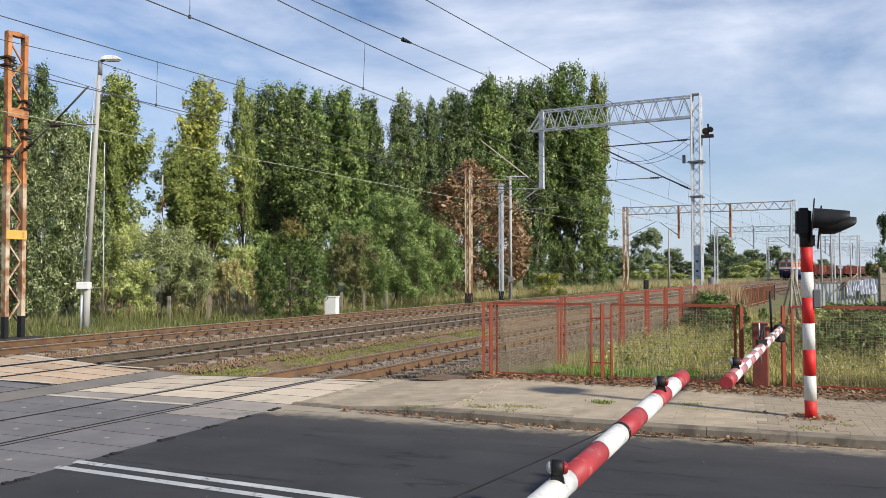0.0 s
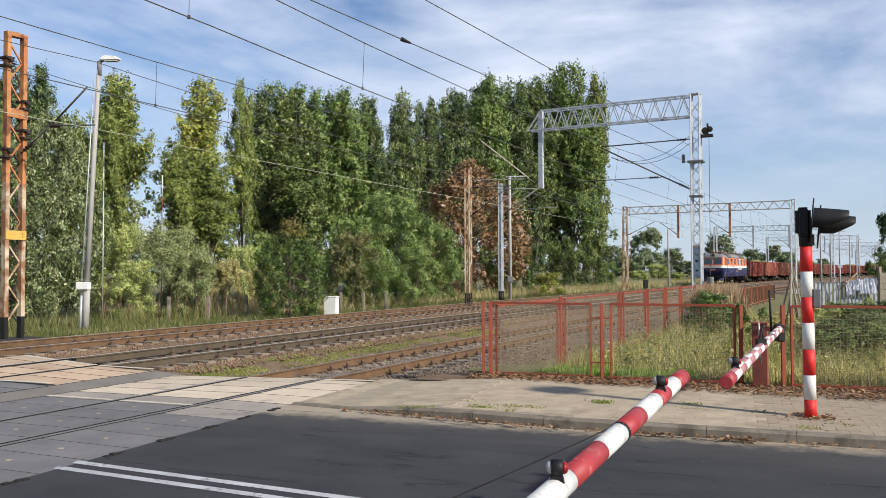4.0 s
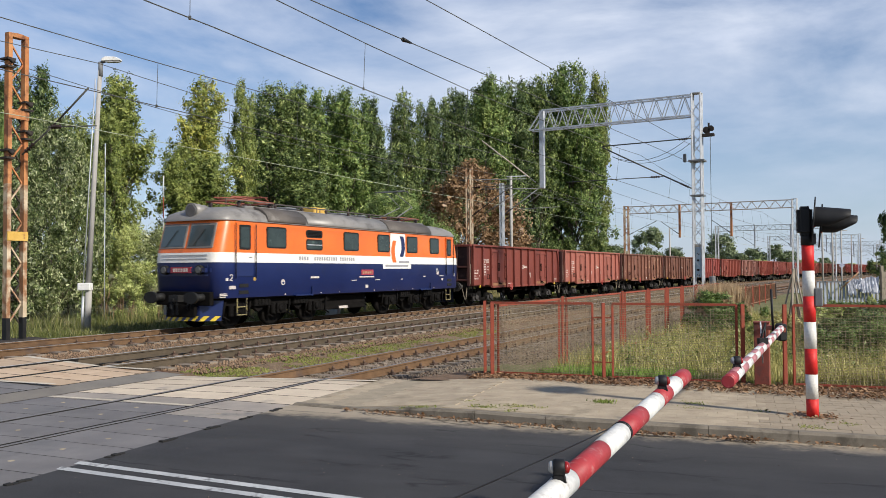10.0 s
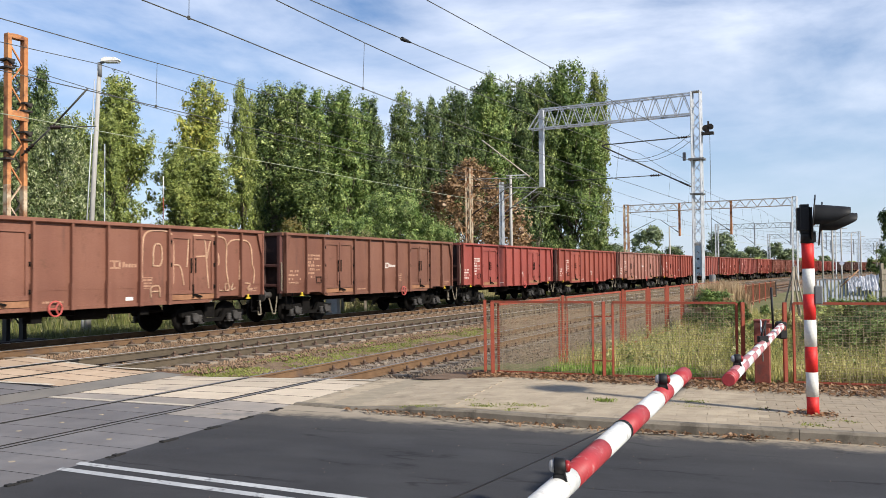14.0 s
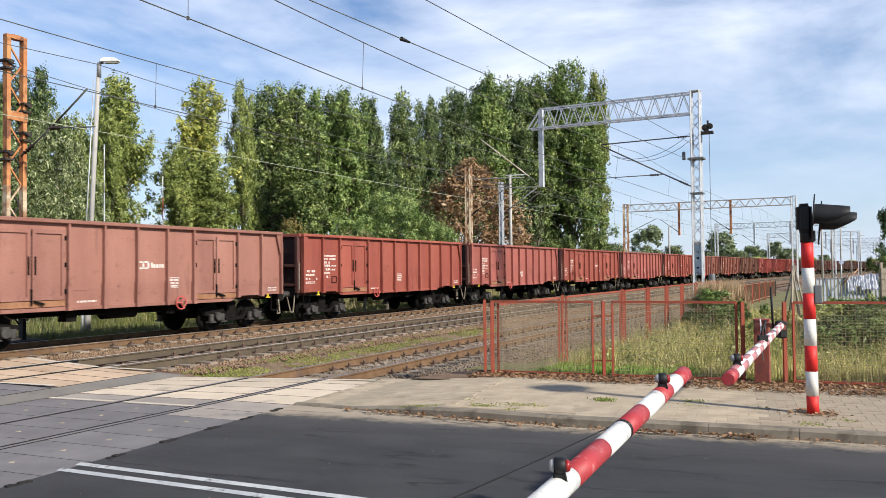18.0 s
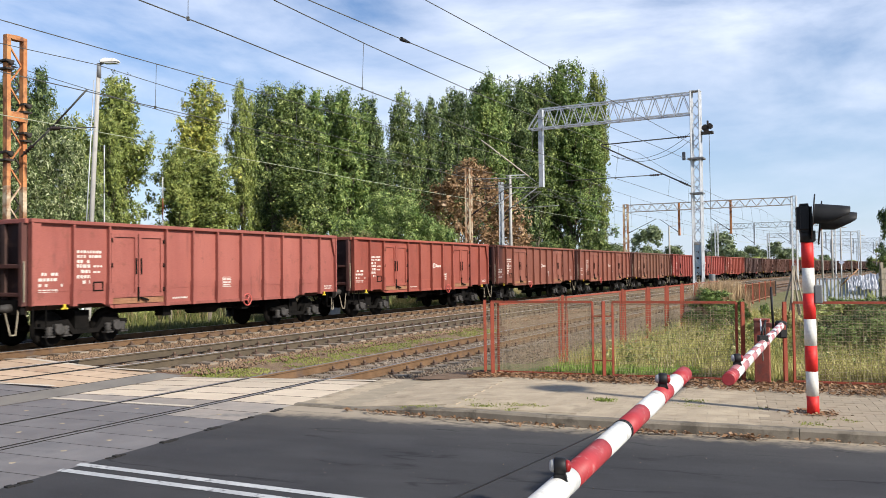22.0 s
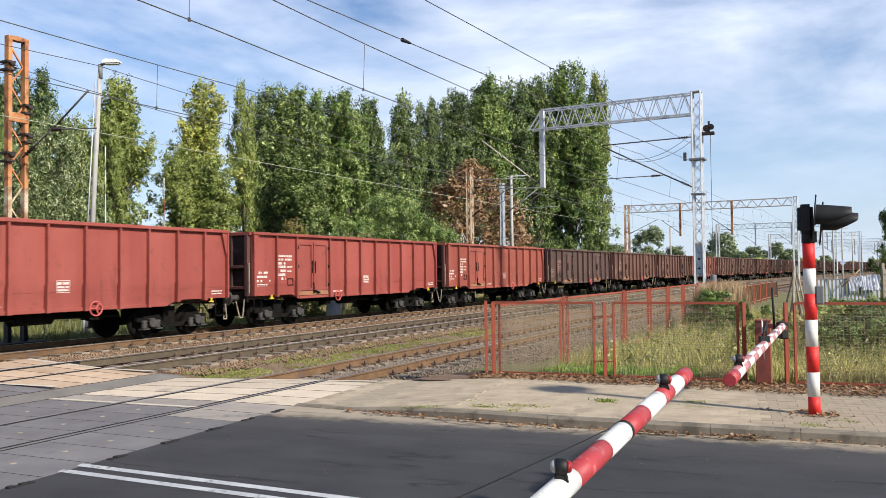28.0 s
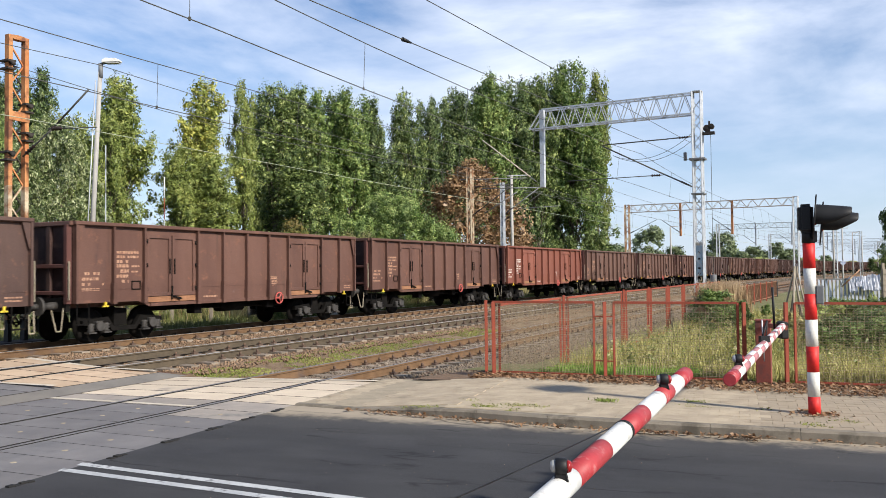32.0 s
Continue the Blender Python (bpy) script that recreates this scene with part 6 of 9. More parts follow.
def build_lamps():
    l = tagged(empty("street_lamp"), "grey concrete street lamp with a flat white head", "street lamp")
    d = 30.3
    base, top = Vector((-13.5, d, -0.42)), Vector((-13.06, d, 9.85))
    bm = B()
    tube(bm, base + Vector((0.02, 0, 1.6)), top, 0.105, 0.075, 12)
    tube(bm, base, base + Vector((0.05, 0, 1.7)), 0.125, 0.12, 10)
    part("pole", bm, M["lamp_pole"], l)
    bm = B()
    tube(bm, base + Vector((-0.18, -0.05, 0)), base + Vector((-0.14, -0.05, 1.4)), 0.05, seg=8)
    tube(bm, base + Vector((-0.15, -0.08, 1.4)), top + Vector((-0.17, -0.05, -0.6)), 0.022, seg=6)
    part("conduit", bm, M["galv"], l)
    bm = B()
    box(bm, (base.x - 0.3, d - 0.2, 1.2), (base.x + 0.16, d + 0.12, 1.48))
    part("junction_box", bevel(bm, 0.02), M["lamp_head"], l)
    bm = B()
    tube(bm, top - Vector((0, 0, 0.5)), top + Vector((0, 0, 0.05)), 0.085, 0.08, 12)
    tube(bm, top + Vector((0, 0, 0.02)), top + Vector((0.25, 0, 0.1)), 0.05, seg=8)
    part("collar", bm, M["galv_dark"], l)
    bm = B()
    m = Matrix.Translation(top + Vector((0.42, 0, 0.12)))
    prism(bm, [(-0.36, -0.06), (0.34, -0.04), (0.36, 0.02), (0.2, 0.1), (-0.2, 0.12), (-0.34, 0.04)], -0.14, 0.14, m=m)
    head = part("lamp_head", bevel(bm, 0.02), M["lamp_head"], l)
    bm = B()
    box(bm, (-0.2, -0.11, -0.085), (0.3, 0.11, -0.05), m=m)
    part("diffuser", bm, M["lens_clear"], head)
    # slender poles along the line
    for s0, la, top, r in ((51.2, -2.1, 8.4, 0.13),):
        l = tagged(empty("line_pole"), "grey concrete pole with a junction box", "pole")
        p = along(s0, la)
        bm = B()
        tube(bm, (p.x, p.y, -0.45), (p.x, p.y, top), r, r * 0.7, 10)
        part("shaft", bm, M["lamp_pole"], l)
        bm = B()
        box(bm, (p.x - 0.2, p.y - 0.18, 1.1), (p.x + 0.2, p.y + 0.1, 1.5))
        part("junction_box", bevel(bm, 0.02), M["galv_dark"], l)
        bm = B()
        bar(bm, (p.x - 0.3, p.y, top - 0.05), (p.x + 1.1, p.y, top), 0.06)
        part("cross_arm", bm, M["galv"], l)
    for s0, la, top in ((92.0, -1.0, 6.6), (97.0, 14.2, 7.0), (105.0, 14.6, 6.8), (120.0, 14.5, 7.0), (142.0, 14.2, 7.2), (160.0, 14.2, 7.2), (200.0, 13.8, 7.2)):
        p = along(s0, la)
        bm = B()
        tube(bm, (p.x, p.y, -0.45), (p.x, p.y, top), 0.12, 0.08, 8)
        tube(bm, (p.x, p.y, top - 0.02), (p.x + 0.8, p.y, top), 0.035, 0.05, 6)
        tagged(part("line_pole", bm, M["lamp_pole"]), "slim grey pole beside the railway", "pole", group="slim poles along the line")
    for px, top, d, low in ((287, 308, 41, "white and red"), (183, 250, 36, "pale grey")):
        x = (px - 784) / 1416 * d
        z = 1.859 + (480 - top) / 1416 * d
        mk = tagged(empty("marker_pole"), "thin %s marker pole among the trees" % low, "pole")
        for a, b, mt in ((-0.45, z - 2.2, "galv"), (z - 2.2, z - 1.1, "fence_red" if low[0] == "w" else "galv"), (z - 1.1, z, "lamp_head" if low[0] == "w" else "galv")):
            bm = B()
            tube(bm, (x, d, a), (x, d, b), 0.022, seg=8)
            part("pole_section", bm, M[mt], mk)
    # relay cabinet
    c = tagged(empty("relay_cabinet"), "small white relay cabinet in the grass", "cabinet")
    m = Matrix.Translation((-5.42, 39.0, -0.32)) @ Matrix.Rotation(-TH + 0.25, 4, "Z") @ Matrix.Diagonal((1.0, 1.0, 1.12, 1.0))
    bm = B()
    box(bm, (-0.31, -0.22, 0.06), (0.31, 0.22, 0.82), m=m)
    part("body", bevel(bm, 0.015), M["lamp_head"], c)
    bm = B()
    box(bm, (-0.34, -0.25, 0.82), (0.34, 0.25, 0.87), m=m)
    part("lid", bevel(bm, 0.01), M["lamp_head"], c)
    bm = B()
    box(bm, (-0.28, -0.235, 0.1), (0.28, -0.22, 0.78), m=m)
    part("door", bevel(bm, 0.005), M["lamp_head"], c)
    bm = B()
    box(bm, (-0.33, -0.24, -0.1), (0.33, 0.24, 0.06), m=m)
    part("plinth", bm, M["kerb"], c)
    # old concrete fence posts in the grass
    for px, d in ((604, 43), (644, 43.5), (684, 44), (300, 36), (370, 37), (437, 38.5)):
        x = (px - 784) / 1416 * d
        bm = B()
        box(bm, (x - 0.07, d - 0.07, -0.45), (x + 0.07, d + 0.07, 0.75))
        tagged(part("concrete_post", bevel(bm, 0.015), M["kerb"]), "weathered grey concrete fence post in tall grass", "post", group="old posts by the trees")


M["lamp_pole"] = surface("grey_concrete_pole", (0.3, 0.29, 0.27), (0.4, 0.385, 0.36), 3, 0.85, fine=60, c3=(0.22, 0.21, 0.19), c3_scale=2, stretch=(2, 2, 0.4))
M["lamp_head"] = surface("off_white_enamel", (0.66, 0.66, 0.63), (0.74, 0.74, 0.71), 4, 0.5, c3=(0.5, 0.48, 0.44), c3_scale=5, c3_at=0.66)
build_lamps()
build_rod()


# ---------------------------------------------------------------- wires
def wire_run(name, pts, r, label):
    bm = B()
    bent_rod(bm, pts, r)
    return tagged(part(name, bm, M["wire"]), label, "wire")


WIRE = {1: 5.97, 2: 5.7, 3: 5.75}
CATENARY = {1: 1.55, 2: 1.55, 3: 1.9}


def wire_lift(k, s):
    """Uneven hang of the wires along the spans."""
    if k == 3:
        return float(np.interp(s, [-28, 16, 50, 84], [0.27, 0.27, 0.03, 0.0]))
    if k == 1:
        return float(np.interp(s, [-24, 5, 10, 15, 20, 30, 39.7], [0, 0.09, 0.06, -0.05, -0.1, -0.08, 0]))
    return 0.04 if s < 40 else 0.0


def hang(k, s, sag, span):
    """Heights of the contact wire and of the catenary over it."""
    z = WIRE[k] + wire_lift(k, s)
    return z - 0.03 * sag, z + CATENARY[k] - 0.6 * sag * min(1.0, span / 60)


def build_wires():
    supports = {3: (-28, 16, 46.4, 84.9, 131, 176, 222, 262, 306, 360), 2: (-24, 40, 84.9, 131, 176, 222, 262, 306, 360), 1: (-24, 39.7, 84.9, 131, 176, 222, 262, 306, 360)}
    for k in (3, 2, 1):
        ct = tagged(empty("overhead_line"), "catenary and contact wire with droppers over a track", "overhead wire", group="overhead lines")
        low, high = B(), B()
        drops = []
        zig = 0.2
        for a, b in zip(supports[k], supports[k][1:]):
            n = 26 if a < 60 else 10
            prev = None
            for i in range(n + 1):
                f = i / n
                s = a + (b - a) * f
                sag = 4 * f * (1 - f)
                la = LAT[k] + zig * (1 - 2 * f)
                zl, zh = hang(k, s, sag, b - a)
                cur = (along(s, la, zl), along(s, LAT[k], zh))
                if prev:
                    tube(low, prev[0], cur[0], 0.011 if s < 120 else 0.02, seg=5, caps=False)
                    tube(high, prev[1], cur[1], 0.011 if s < 120 else 0.02, seg=5, caps=False)
                prev = cur
            first = {1: 9.75, 2: 13.5, 3: 11.0}[k]
            if a < 90:
                for i in range(-8, 24):
                    s = first + 5.25 * i
                    f = (s - a) / (b - a)
                    if 0.04 < f < 0.97:
                        sag = 4 * f * (1 - f)
                        zl, zh = hang(k, s, sag, b - a)
                        drops.append((along(s, LAT[k] + zig * (1 - 2 * f), zl), along(s, LAT[k], zh)))
            zig = -zig
        part("contact_wire", low, M["wire_pale" if k == 3 else "wire"], ct)
        part("catenary_wire", high, M["wire"], ct)
        for p, q in drops:
            bm = B()
            tube(bm, p, q, 0.006, seg=5)
            box(bm, (-0.02, -0.02, -0.03), (0.02, 0.02, 0.03), m=Matrix.Translation(p))
            part("dropper", bm, M["wire"], ct)
    for (p, q, back), ins in ((((39.7, 12.3, 7.8), (15.4, 11.1, 7.8), (-12, 9.75, 7.8)), None), (((39.7, 12.3, 6.95), (12.5, 10.3, 7.0), (-14, 8.3, 7.05)), 0.888)):
        pts = [along(*p), along(*q), along(*back)]
        ob = wire_run("anchor_wire", pts, 0.011, "thin dark anchoring wire tied to the mast")
        if ins:
            c = pts[0].lerp(pts[1], ins)
            d = (pts[1] - pts[0]).normalized()
            bm = B()
            tube(bm, c - d * 0.14, c + d * 0.12, 0.03, 0.05, 8)
            tube(bm, c - d * 0.22, c - d * 0.14, 0.02, 0.03, 8)
            part("insulator", bm, M["black"], ob)
    # slack loops at the mast
    bm = B()
    a, b = along(39.7, 12.25, 8.3), along(39.7, 8.4, 7.55)
    for off in (0.0, 0.35):
        last = a - Vector((0, 0, off))
        for i in range(1, 11):
            f = i / 10
            q = a.lerp(b, f) - Vector((0, 0, off * (1 - f) + 0.62 * math.sin(math.pi * f) ** 0.8))
            tube(bm, last, q, 0.012, seg=5, caps=False)
            last = q
    tagged(part("jumper_wire", bm, M["wire"]), "slack jumper wires hanging from the mast", "wire")
    # feeder on the far side masts
    pts = []
    sup = ((-28, 8.4), (16, 8.4), (46.4, 8.3), (84.9, 8.9))
    for (a, za), (b, zb) in zip(sup, sup[1:]):
        for i in range(10):
            f = i / 10
            pts.append(along(a + (b - a) * f, -3.9, za + (zb - za) * f - 0.9 * 4 * f * (1 - f) * 0.6))
    wire_run("feeder_wire", pts, 0.012, "feeder wire sagging between the far masts")


build_wires()


# ---------------------------------------------------------------- the locomotive
M["loco_blue"] = surface("navy_blue_gloss", (0.007, 0.015, 0.07), (0.01, 0.02, 0.088), 0.8, 0.32, fine=30, c3=(0.014, 0.018, 0.06), c3_scale=1.2, c3_at=0.64, bump=0.03, spec=0.5)
M["loco_orange"] = surface("orange_gloss", (0.64, 0.125, 0.018), (0.72, 0.155, 0.024), 0.8, 0.35, fine=30, c3=(0.5, 0.12, 0.03), c3_scale=1.4, c3_at=0.66, bump=0.03, spec=0.5)
M["loco_white"] = surface("white_gloss", (0.72, 0.7, 0.64), (0.8, 0.78, 0.72), 1.0, 0.4, fine=30, c3=(0.6, 0.56, 0.48), c3_scale=2, c3_at=0.66, bump=0.03)
M["loco_roof"] = surface("sooty_grey_roof", (0.17, 0.16, 0.148), (0.24, 0.228, 0.212), 1.2, 0.42, fine=30, c3=(0.11, 0.1, 0.09), c3_scale=1.3, c3_at=0.6, bump=0.04, spec=0.5)
M["roof_brown"] = surface("sooty_brown_hatch", (0.07, 0.06, 0.052), (0.115, 0.1, 0.088), 1.6, 0.6, fine=30, c3=(0.15, 0.135, 0.12), c3_scale=1.7, c3_at=0.62, bump=0.05)
M["roof_red"] = surface("red_oxide_pantograph", (0.2, 0.06, 0.04), (0.28, 0.09, 0.06), 3, 0.7)
# green reflections and lit interior of the panes are put into this colour
M["glass"] = surface("glass_reflection_tint", (0.012, 0.022, 0.02), (0.03, 0.045, 0.04), 1.2, 0.08, spec=0.6, bump=0.0, c3=(0.07, 0.1, 0.085), c3_scale=1.6, c3_at=0.64)
M["glass_front"] = surface("windscreen_glass", (0.03, 0.05, 0.055), (0.04, 0.065, 0.07), 1, 0.05, spec=0.9, bump=0.0)
M["seal_grey"] = surface("grey_window_seal", (0.14, 0.13, 0.12), (0.22, 0.2, 0.18), 3, 0.6)
M["lamp_glass"] = surface("unlit_lamp_glass", (0.07, 0.07, 0.072), (0.1, 0.1, 0.1), 4, 0.15, spec=0.5, bump=0.03)
M["rubber"] = surface("black_rubber", (0.006, 0.006, 0.006), (0.012, 0.012, 0.012), 4, 0.7)
M["plate_red"] = surface("red_number_plate", (0.288, 0.034, 0.051), (0.331, 0.041, 0.058), 3, 0.5)
M["text_grey"] = surface("grey_lettering", (0.26, 0.26, 0.27), (0.32, 0.32, 0.33), 3, 0.5)


def ring_outline(a, b, c, n=6):
    """Half length a, half width b, corner radius c."""
    pts = []
    for sx, sy, st in ((1, 1, 0), (-1, 1, 90), (-1, -1, 180), (1, -1, 270)):
        for i in range(n + 1):
            t = radians(st + 90 * i / n)
            pts.append((sx * (a - c) + c * math.cos(t), sy * (b - c) + c * math.sin(t)))
    return pts


def loft(levels, corner=0.4, top=False, low=False):
    bm = B()
    rows = [[bm.verts.new((x, y, z)) for x, y in ring_outline(a, b, min(corner, b * 0.9))] for z, a, b in levels]
    n = len(rows[0])
    for r, q in zip(rows, rows[1:]):
        for i in range(n):
            j = (i + 1) % n
            f = bm.faces.new((r[i], r[j], q[j], q[i]))
            f.smooth = True
    if top:
        bm.faces.new(rows[-1])
    if low:
        bm.faces.new(rows[0][::-1])
    return bm


def pantograph(l, x, sg, up=False):
    bm = B()
    for y in (-0.75, 0.75):
        tube(bm, (x - 0.9, y, 4.32), (x + 0.9, y, 4.32), 0.035, seg=6)
    for dx in (-0.9, 0.9):
        tube(bm, (x + dx, -0.75, 4.32), (x + dx, 0.75, 4.32), 0.035, seg=6)
    base = part("pantograph_base", bm, M["roof_red"], l)
    bm = B()
    for dx in (-0.8, 0.8):
        for y in (-0.65, 0.65):
            lathe(bm, [(0.05, 4.05), (0.09, 4.12), (0.05, 4.16), (0.09, 4.22), (0.05, 4.3)], 8, Matrix.Translation((x + dx, y, 0)))
    part("insulator", bm, M["porcelain"], base)
    bm = B()
    h = 5.58 if up else 4.5
    k = (h + 4.3) / 2
    for y in (-0.55, 0.55):
        if up:
            tube(bm, (x - sg * 0.7, y * 0.9, 4.34), (x + sg * 1.0, y * 0.6, k), 0.025, seg=5)
            tube(bm, (x + sg * 1.0, y * 0.6, k), (x - sg * 0.35, y * 0.45, h - 0.08), 0.02, seg=5)
        else:
            tube(bm, (x - 0.8, y, 4.36), (x + 0.9, y * 0.7, 4.46), 0.025, seg=5)
            tube(bm, (x + 0.9, y * 0.7, 4.46), (x - 0.3, y * 0.55, 4.52), 0.02, seg=5)
    for dx in (-0.15, 0.15):
        tube(bm, (x - sg * 0.35 + dx, -0.8, h), (x - sg * 0.35 + dx, 0.8, h), 0.02, seg=5)
    for y in (-0.8, 0.8):
        tube(bm, (x - sg * 0.35, y, h), (x - sg * 0.35, y * 1.2, h - 0.14), 0.018, seg=5)
    tagged(part("pantograph_linkage", bm, M["galv_dark"] if up else M["roof_red"], l), kind="stuff")


def build_loco():
    l = tagged(empty("electric_locomotive"), "blue, white and orange electric locomotive with grey roof", "locomotive")
    A, H, CX = 8.85, 8.52, -0.97

    def shifted(ob):
        ob.location.x = CX
        return ob
    shifted(part("lower_body", loft([(1.02, H - 0.12, 1.43), (1.06, H - 0.05, 1.45), (2.18, H, 1.46)]), M["loco_blue"], l, "navy blue lower body"))
    shifted(part("white_band", loft([(2.18, H, 1.462), (2.5, H - 0.03, 1.462)]), M["loco_white"], l, "white waist band"))
    shifted(part("upper_body", loft([(2.5, H - 0.03, 1.46), (3.42, H - 0.28, 1.44), (3.56, H - 0.33, 1.42)]), M["loco_orange"], l, "orange upper body"))
    shifted(part("roof", loft([(3.55, H - 0.22, 1.47), (3.62, H - 0.22, 1.47), (3.8, H - 0.36, 1.36), (3.98, H - 0.75, 1.06), (4.06, H - 1.2, 0.75)], 0.5, top=True), M["loco_roof"], l, "sooty grey roof"))
    shifted(part("underframe", loft([(0.98, H - 0.15, 1.38), (1.03, H - 0.15, 1.4)], top=True, low=True), M["under"], l))
    bm = B()
    box(bm, (-6.9, -0.85, 4.0), (5.6, 0.85, 4.14))
    part("roof_walk", bevel(bm, 0.03), M["loco_roof"], l)
    # curved hatches along both edges of the roof
    for x0, x1, mt in ((3.05, 5.2, M["roof_brown"]), (-2.6, 3.0, M["loco_roof"]), (-6.5, -2.65, M["roof_brown"])):
        for sd in (-1, 1):
            bm = B()
            out = [(1.5, 3.6), (1.5, 3.67), (1.42, 3.84), (1.25, 3.98), (1.02, 4.08), (0.8, 4.13)]
            inn = [(y - 0.05, z - 0.05) for y, z in out]
            rows = []
            for x in (x0 + 0.02, x1 - 0.02):
                rows.append(([bm.verts.new((x, sd * y, z)) for y, z in out], [bm.verts.new((x, sd * y, z)) for y, z in inn]))
            for (o0, i0), (o1, i1) in ((rows[0], rows[1]),):
                for q in range(len(out) - 1):
                    bm.faces.new((o0[q], o1[q], o1[q + 1], o0[q + 1])).smooth = True
                    bm.faces.new((i0[q], i0[q + 1], i1[q + 1], i1[q]))
                for o, n in ((o0, i0), (o1, i1)):
                    for q in range(len(out) - 1):
                        bm.faces.new((o[q], o[q + 1], n[q + 1], n[q]))
                bm.faces.new((o0[0], i0[0], i1[0], o1[0]))
                bm.faces.new((o0[-1], o1[-1], i1[-1], i0[-1]))
            bmesh.ops.recalc_face_normals(bm, faces=bm.faces)
            part("roof_hatch", bm, mt, l)
    bm = B()
    box(bm, (0.2, -0.3, 4.14), (1.0, 0.3, 4.42))
    part("roof_box", bevel(bm, 0.03), M["yellow_old"], l, "dull yellow box on the roof")
    for x, w in ((-1.2, 0.5), (-2.6, 0.35), (2.2, 0.6)):
        bm = B()
        box(bm, (x, -0.35, 4.14), (x + w, 0.4, 4.3))
        part("roof_gear", bevel(bm, 0.04), M["galv_dark"], l)
    for i in range(5):
        bm = B()
        bar(bm, (-6.3 + 2.6 * i, 0.8, 4.3), (-3.9 + 2.6 * i, 0.8, 4.3), 0.03)
        for q in (0, 1.2, 2.4):
            bar(bm, (-6.3 + 2.6 * i + q, 0.8, 4.08), (-6.3 + 2.6 * i + q, 0.8, 4.3), 0.025)
        part("roof_rail", bm, M["roof_brown"], l)
    for i in range(12):
        bm = B()
        x = -4.9 + i * 0.78
        lathe(bm, [(0.04, 4.1), (0.07, 4.16), (0.04, 4.2), (0.07, 4.25), (0.04, 4.3)], 8, Matrix.Translation((x, 0.55 if i % 2 else -0.2, 0)))
        part("roof_insulator", bm, M["porcelain"], l)
    bm = B()
    tube(bm, (-4.9, 0.55, 4.32), (3.7, 0.55, 4.32), 0.02, seg=5)
    tube(bm, (-4.9, -0.2, 4.32), (3.7, -0.2, 4.32), 0.02, seg=5)
    part("roof_busbar", bm, M["wire"], l)
    pantograph(l, 4.9, 1)
    pantograph(l, -5.7, -1, up=True)
    # sides: distance from the front end
    for sd in (1, -1):
        def panel(name, d0, d1, z0, z1, mat, parent=l, th=0.012, bev=0.0, y=1.455):
            bm = B()
            box(bm, (A - d0, sd * (y - 0.02), z0), (A - d1, sd * (y + th), z1))
            if bev:
                bevel(bm, bev)
            return part(name, bm, mat, parent)
        def rounded(name, d0, d1, z0, z1, mat, parent=l, th=0.012, rad=0.07):
            poly = []
            for cx, cz, a0 in ((A - d0 - rad, z1 - rad, 0), (A - d1 + rad, z1 - rad, 90), (A - d1 + rad, z0 + rad, 180), (A - d0 - rad, z0 + rad, 270)):
                for q in range(5):
                    a = radians(a0 + 22.5 * q)
                    poly.append((cx + rad * math.cos(a), cz + rad * math.sin(a)))
            bm = B()
            prism(bm, poly, sd * 1.435, sd * (1.455 + th))
            return part(name, bm, mat, parent)
        for d0, d1 in ((3.68, 4.64), (8.26, 9.22), (10.73, 11.6), (13.16, 14.02), (15.3, 16.1)):
            fr = rounded("side_window", d0 - 0.05, d1 + 0.05, 2.68, 3.42, M["rubber"], rad=0.1)
            rounded("pane", d0, d1, 2.73, 3.37, M["glass"], fr, 0.018)
        fr = rounded("louvre", 5.82, 6.82, 3.12, 3.4, M["rubber"], rad=0.11)
        for k in range(4):
            panel("slat", 5.92, 6.72, 3.17 + 0.05 * k, 3.19 + 0.05 * k, M["axlebox_dark"], fr, 0.03)
        fr = rounded("side_window", 5.82, 6.82, 2.66, 3.06, M["rubber"], rad=0.08)
        rounded("pane", 5.87, 6.77, 2.71, 3.01, M["glass"], fr, 0.018, rad=0.05)
        panel("sash_bar", 5.87, 6.77, 2.84, 2.87, M["galv"], fr, 0.026)
        for d0, d1 in ((2.12, 2.95), (16.85, 17.5)):
            w = (d1 - d0)
            for z0, z1, mt in ((1.72, 2.18, M["loco_blue"]), (2.18, 2.5, M["loco_white"]), (2.5, 3.5, M["loco_orange"])):
                dr = panel("cab_door", d0, d1, z0, z1, mt, th=0.02)
            rounded("door_seal", d0 + w * 0.16, d1 - w * 0.16, 2.6, 3.42, M["rubber"], dr, 0.024, rad=0.06)
            rounded("door_pane", d0 + w * 0.25, d1 - w * 0.25, 2.67, 3.35, M["glass"], dr, 0.03, rad=0.04)
            bm = B()
            tube(bm, (A - d1 + 0.1, sd * 1.5, 2.36), (A - d1 + 0.24, sd * 1.5, 2.36), 0.014, seg=6)
            part("door_handle", bm, M["galv"], dr)
            for d in (d0 - 0.07, d1 + 0.07):
                bm = B()
                tube(bm, (A - d, sd * 1.53, 1.65), (A - d, sd * 1.53, 3.45), 0.018, seg=6)
                part("handrail", bm, M["rubber"], l)
            # flat near-black plates; the shade of the step recesses is their colour
            for z in (1.2, 1.42):
                panel("step_recess", d0 + 0.15, d0 + 0.6, z - 0.06, z + 0.06, M["rubber"])
            bm = B()
            for q in (0.15, 0.6):
                bar(bm, (A - d0 - q, sd * 1.38, 0.45), (A - d0 - q, sd * 1.38, 1.05), 0.03)
            for z in (0.46, 0.72):
                bar(bm, (A - d0 - 0.15, sd * 1.38, z), (A - d0 - 0.6, sd * 1.38, z), 0.035)
            part("ladder", bm, M["ladder_paint"], l)
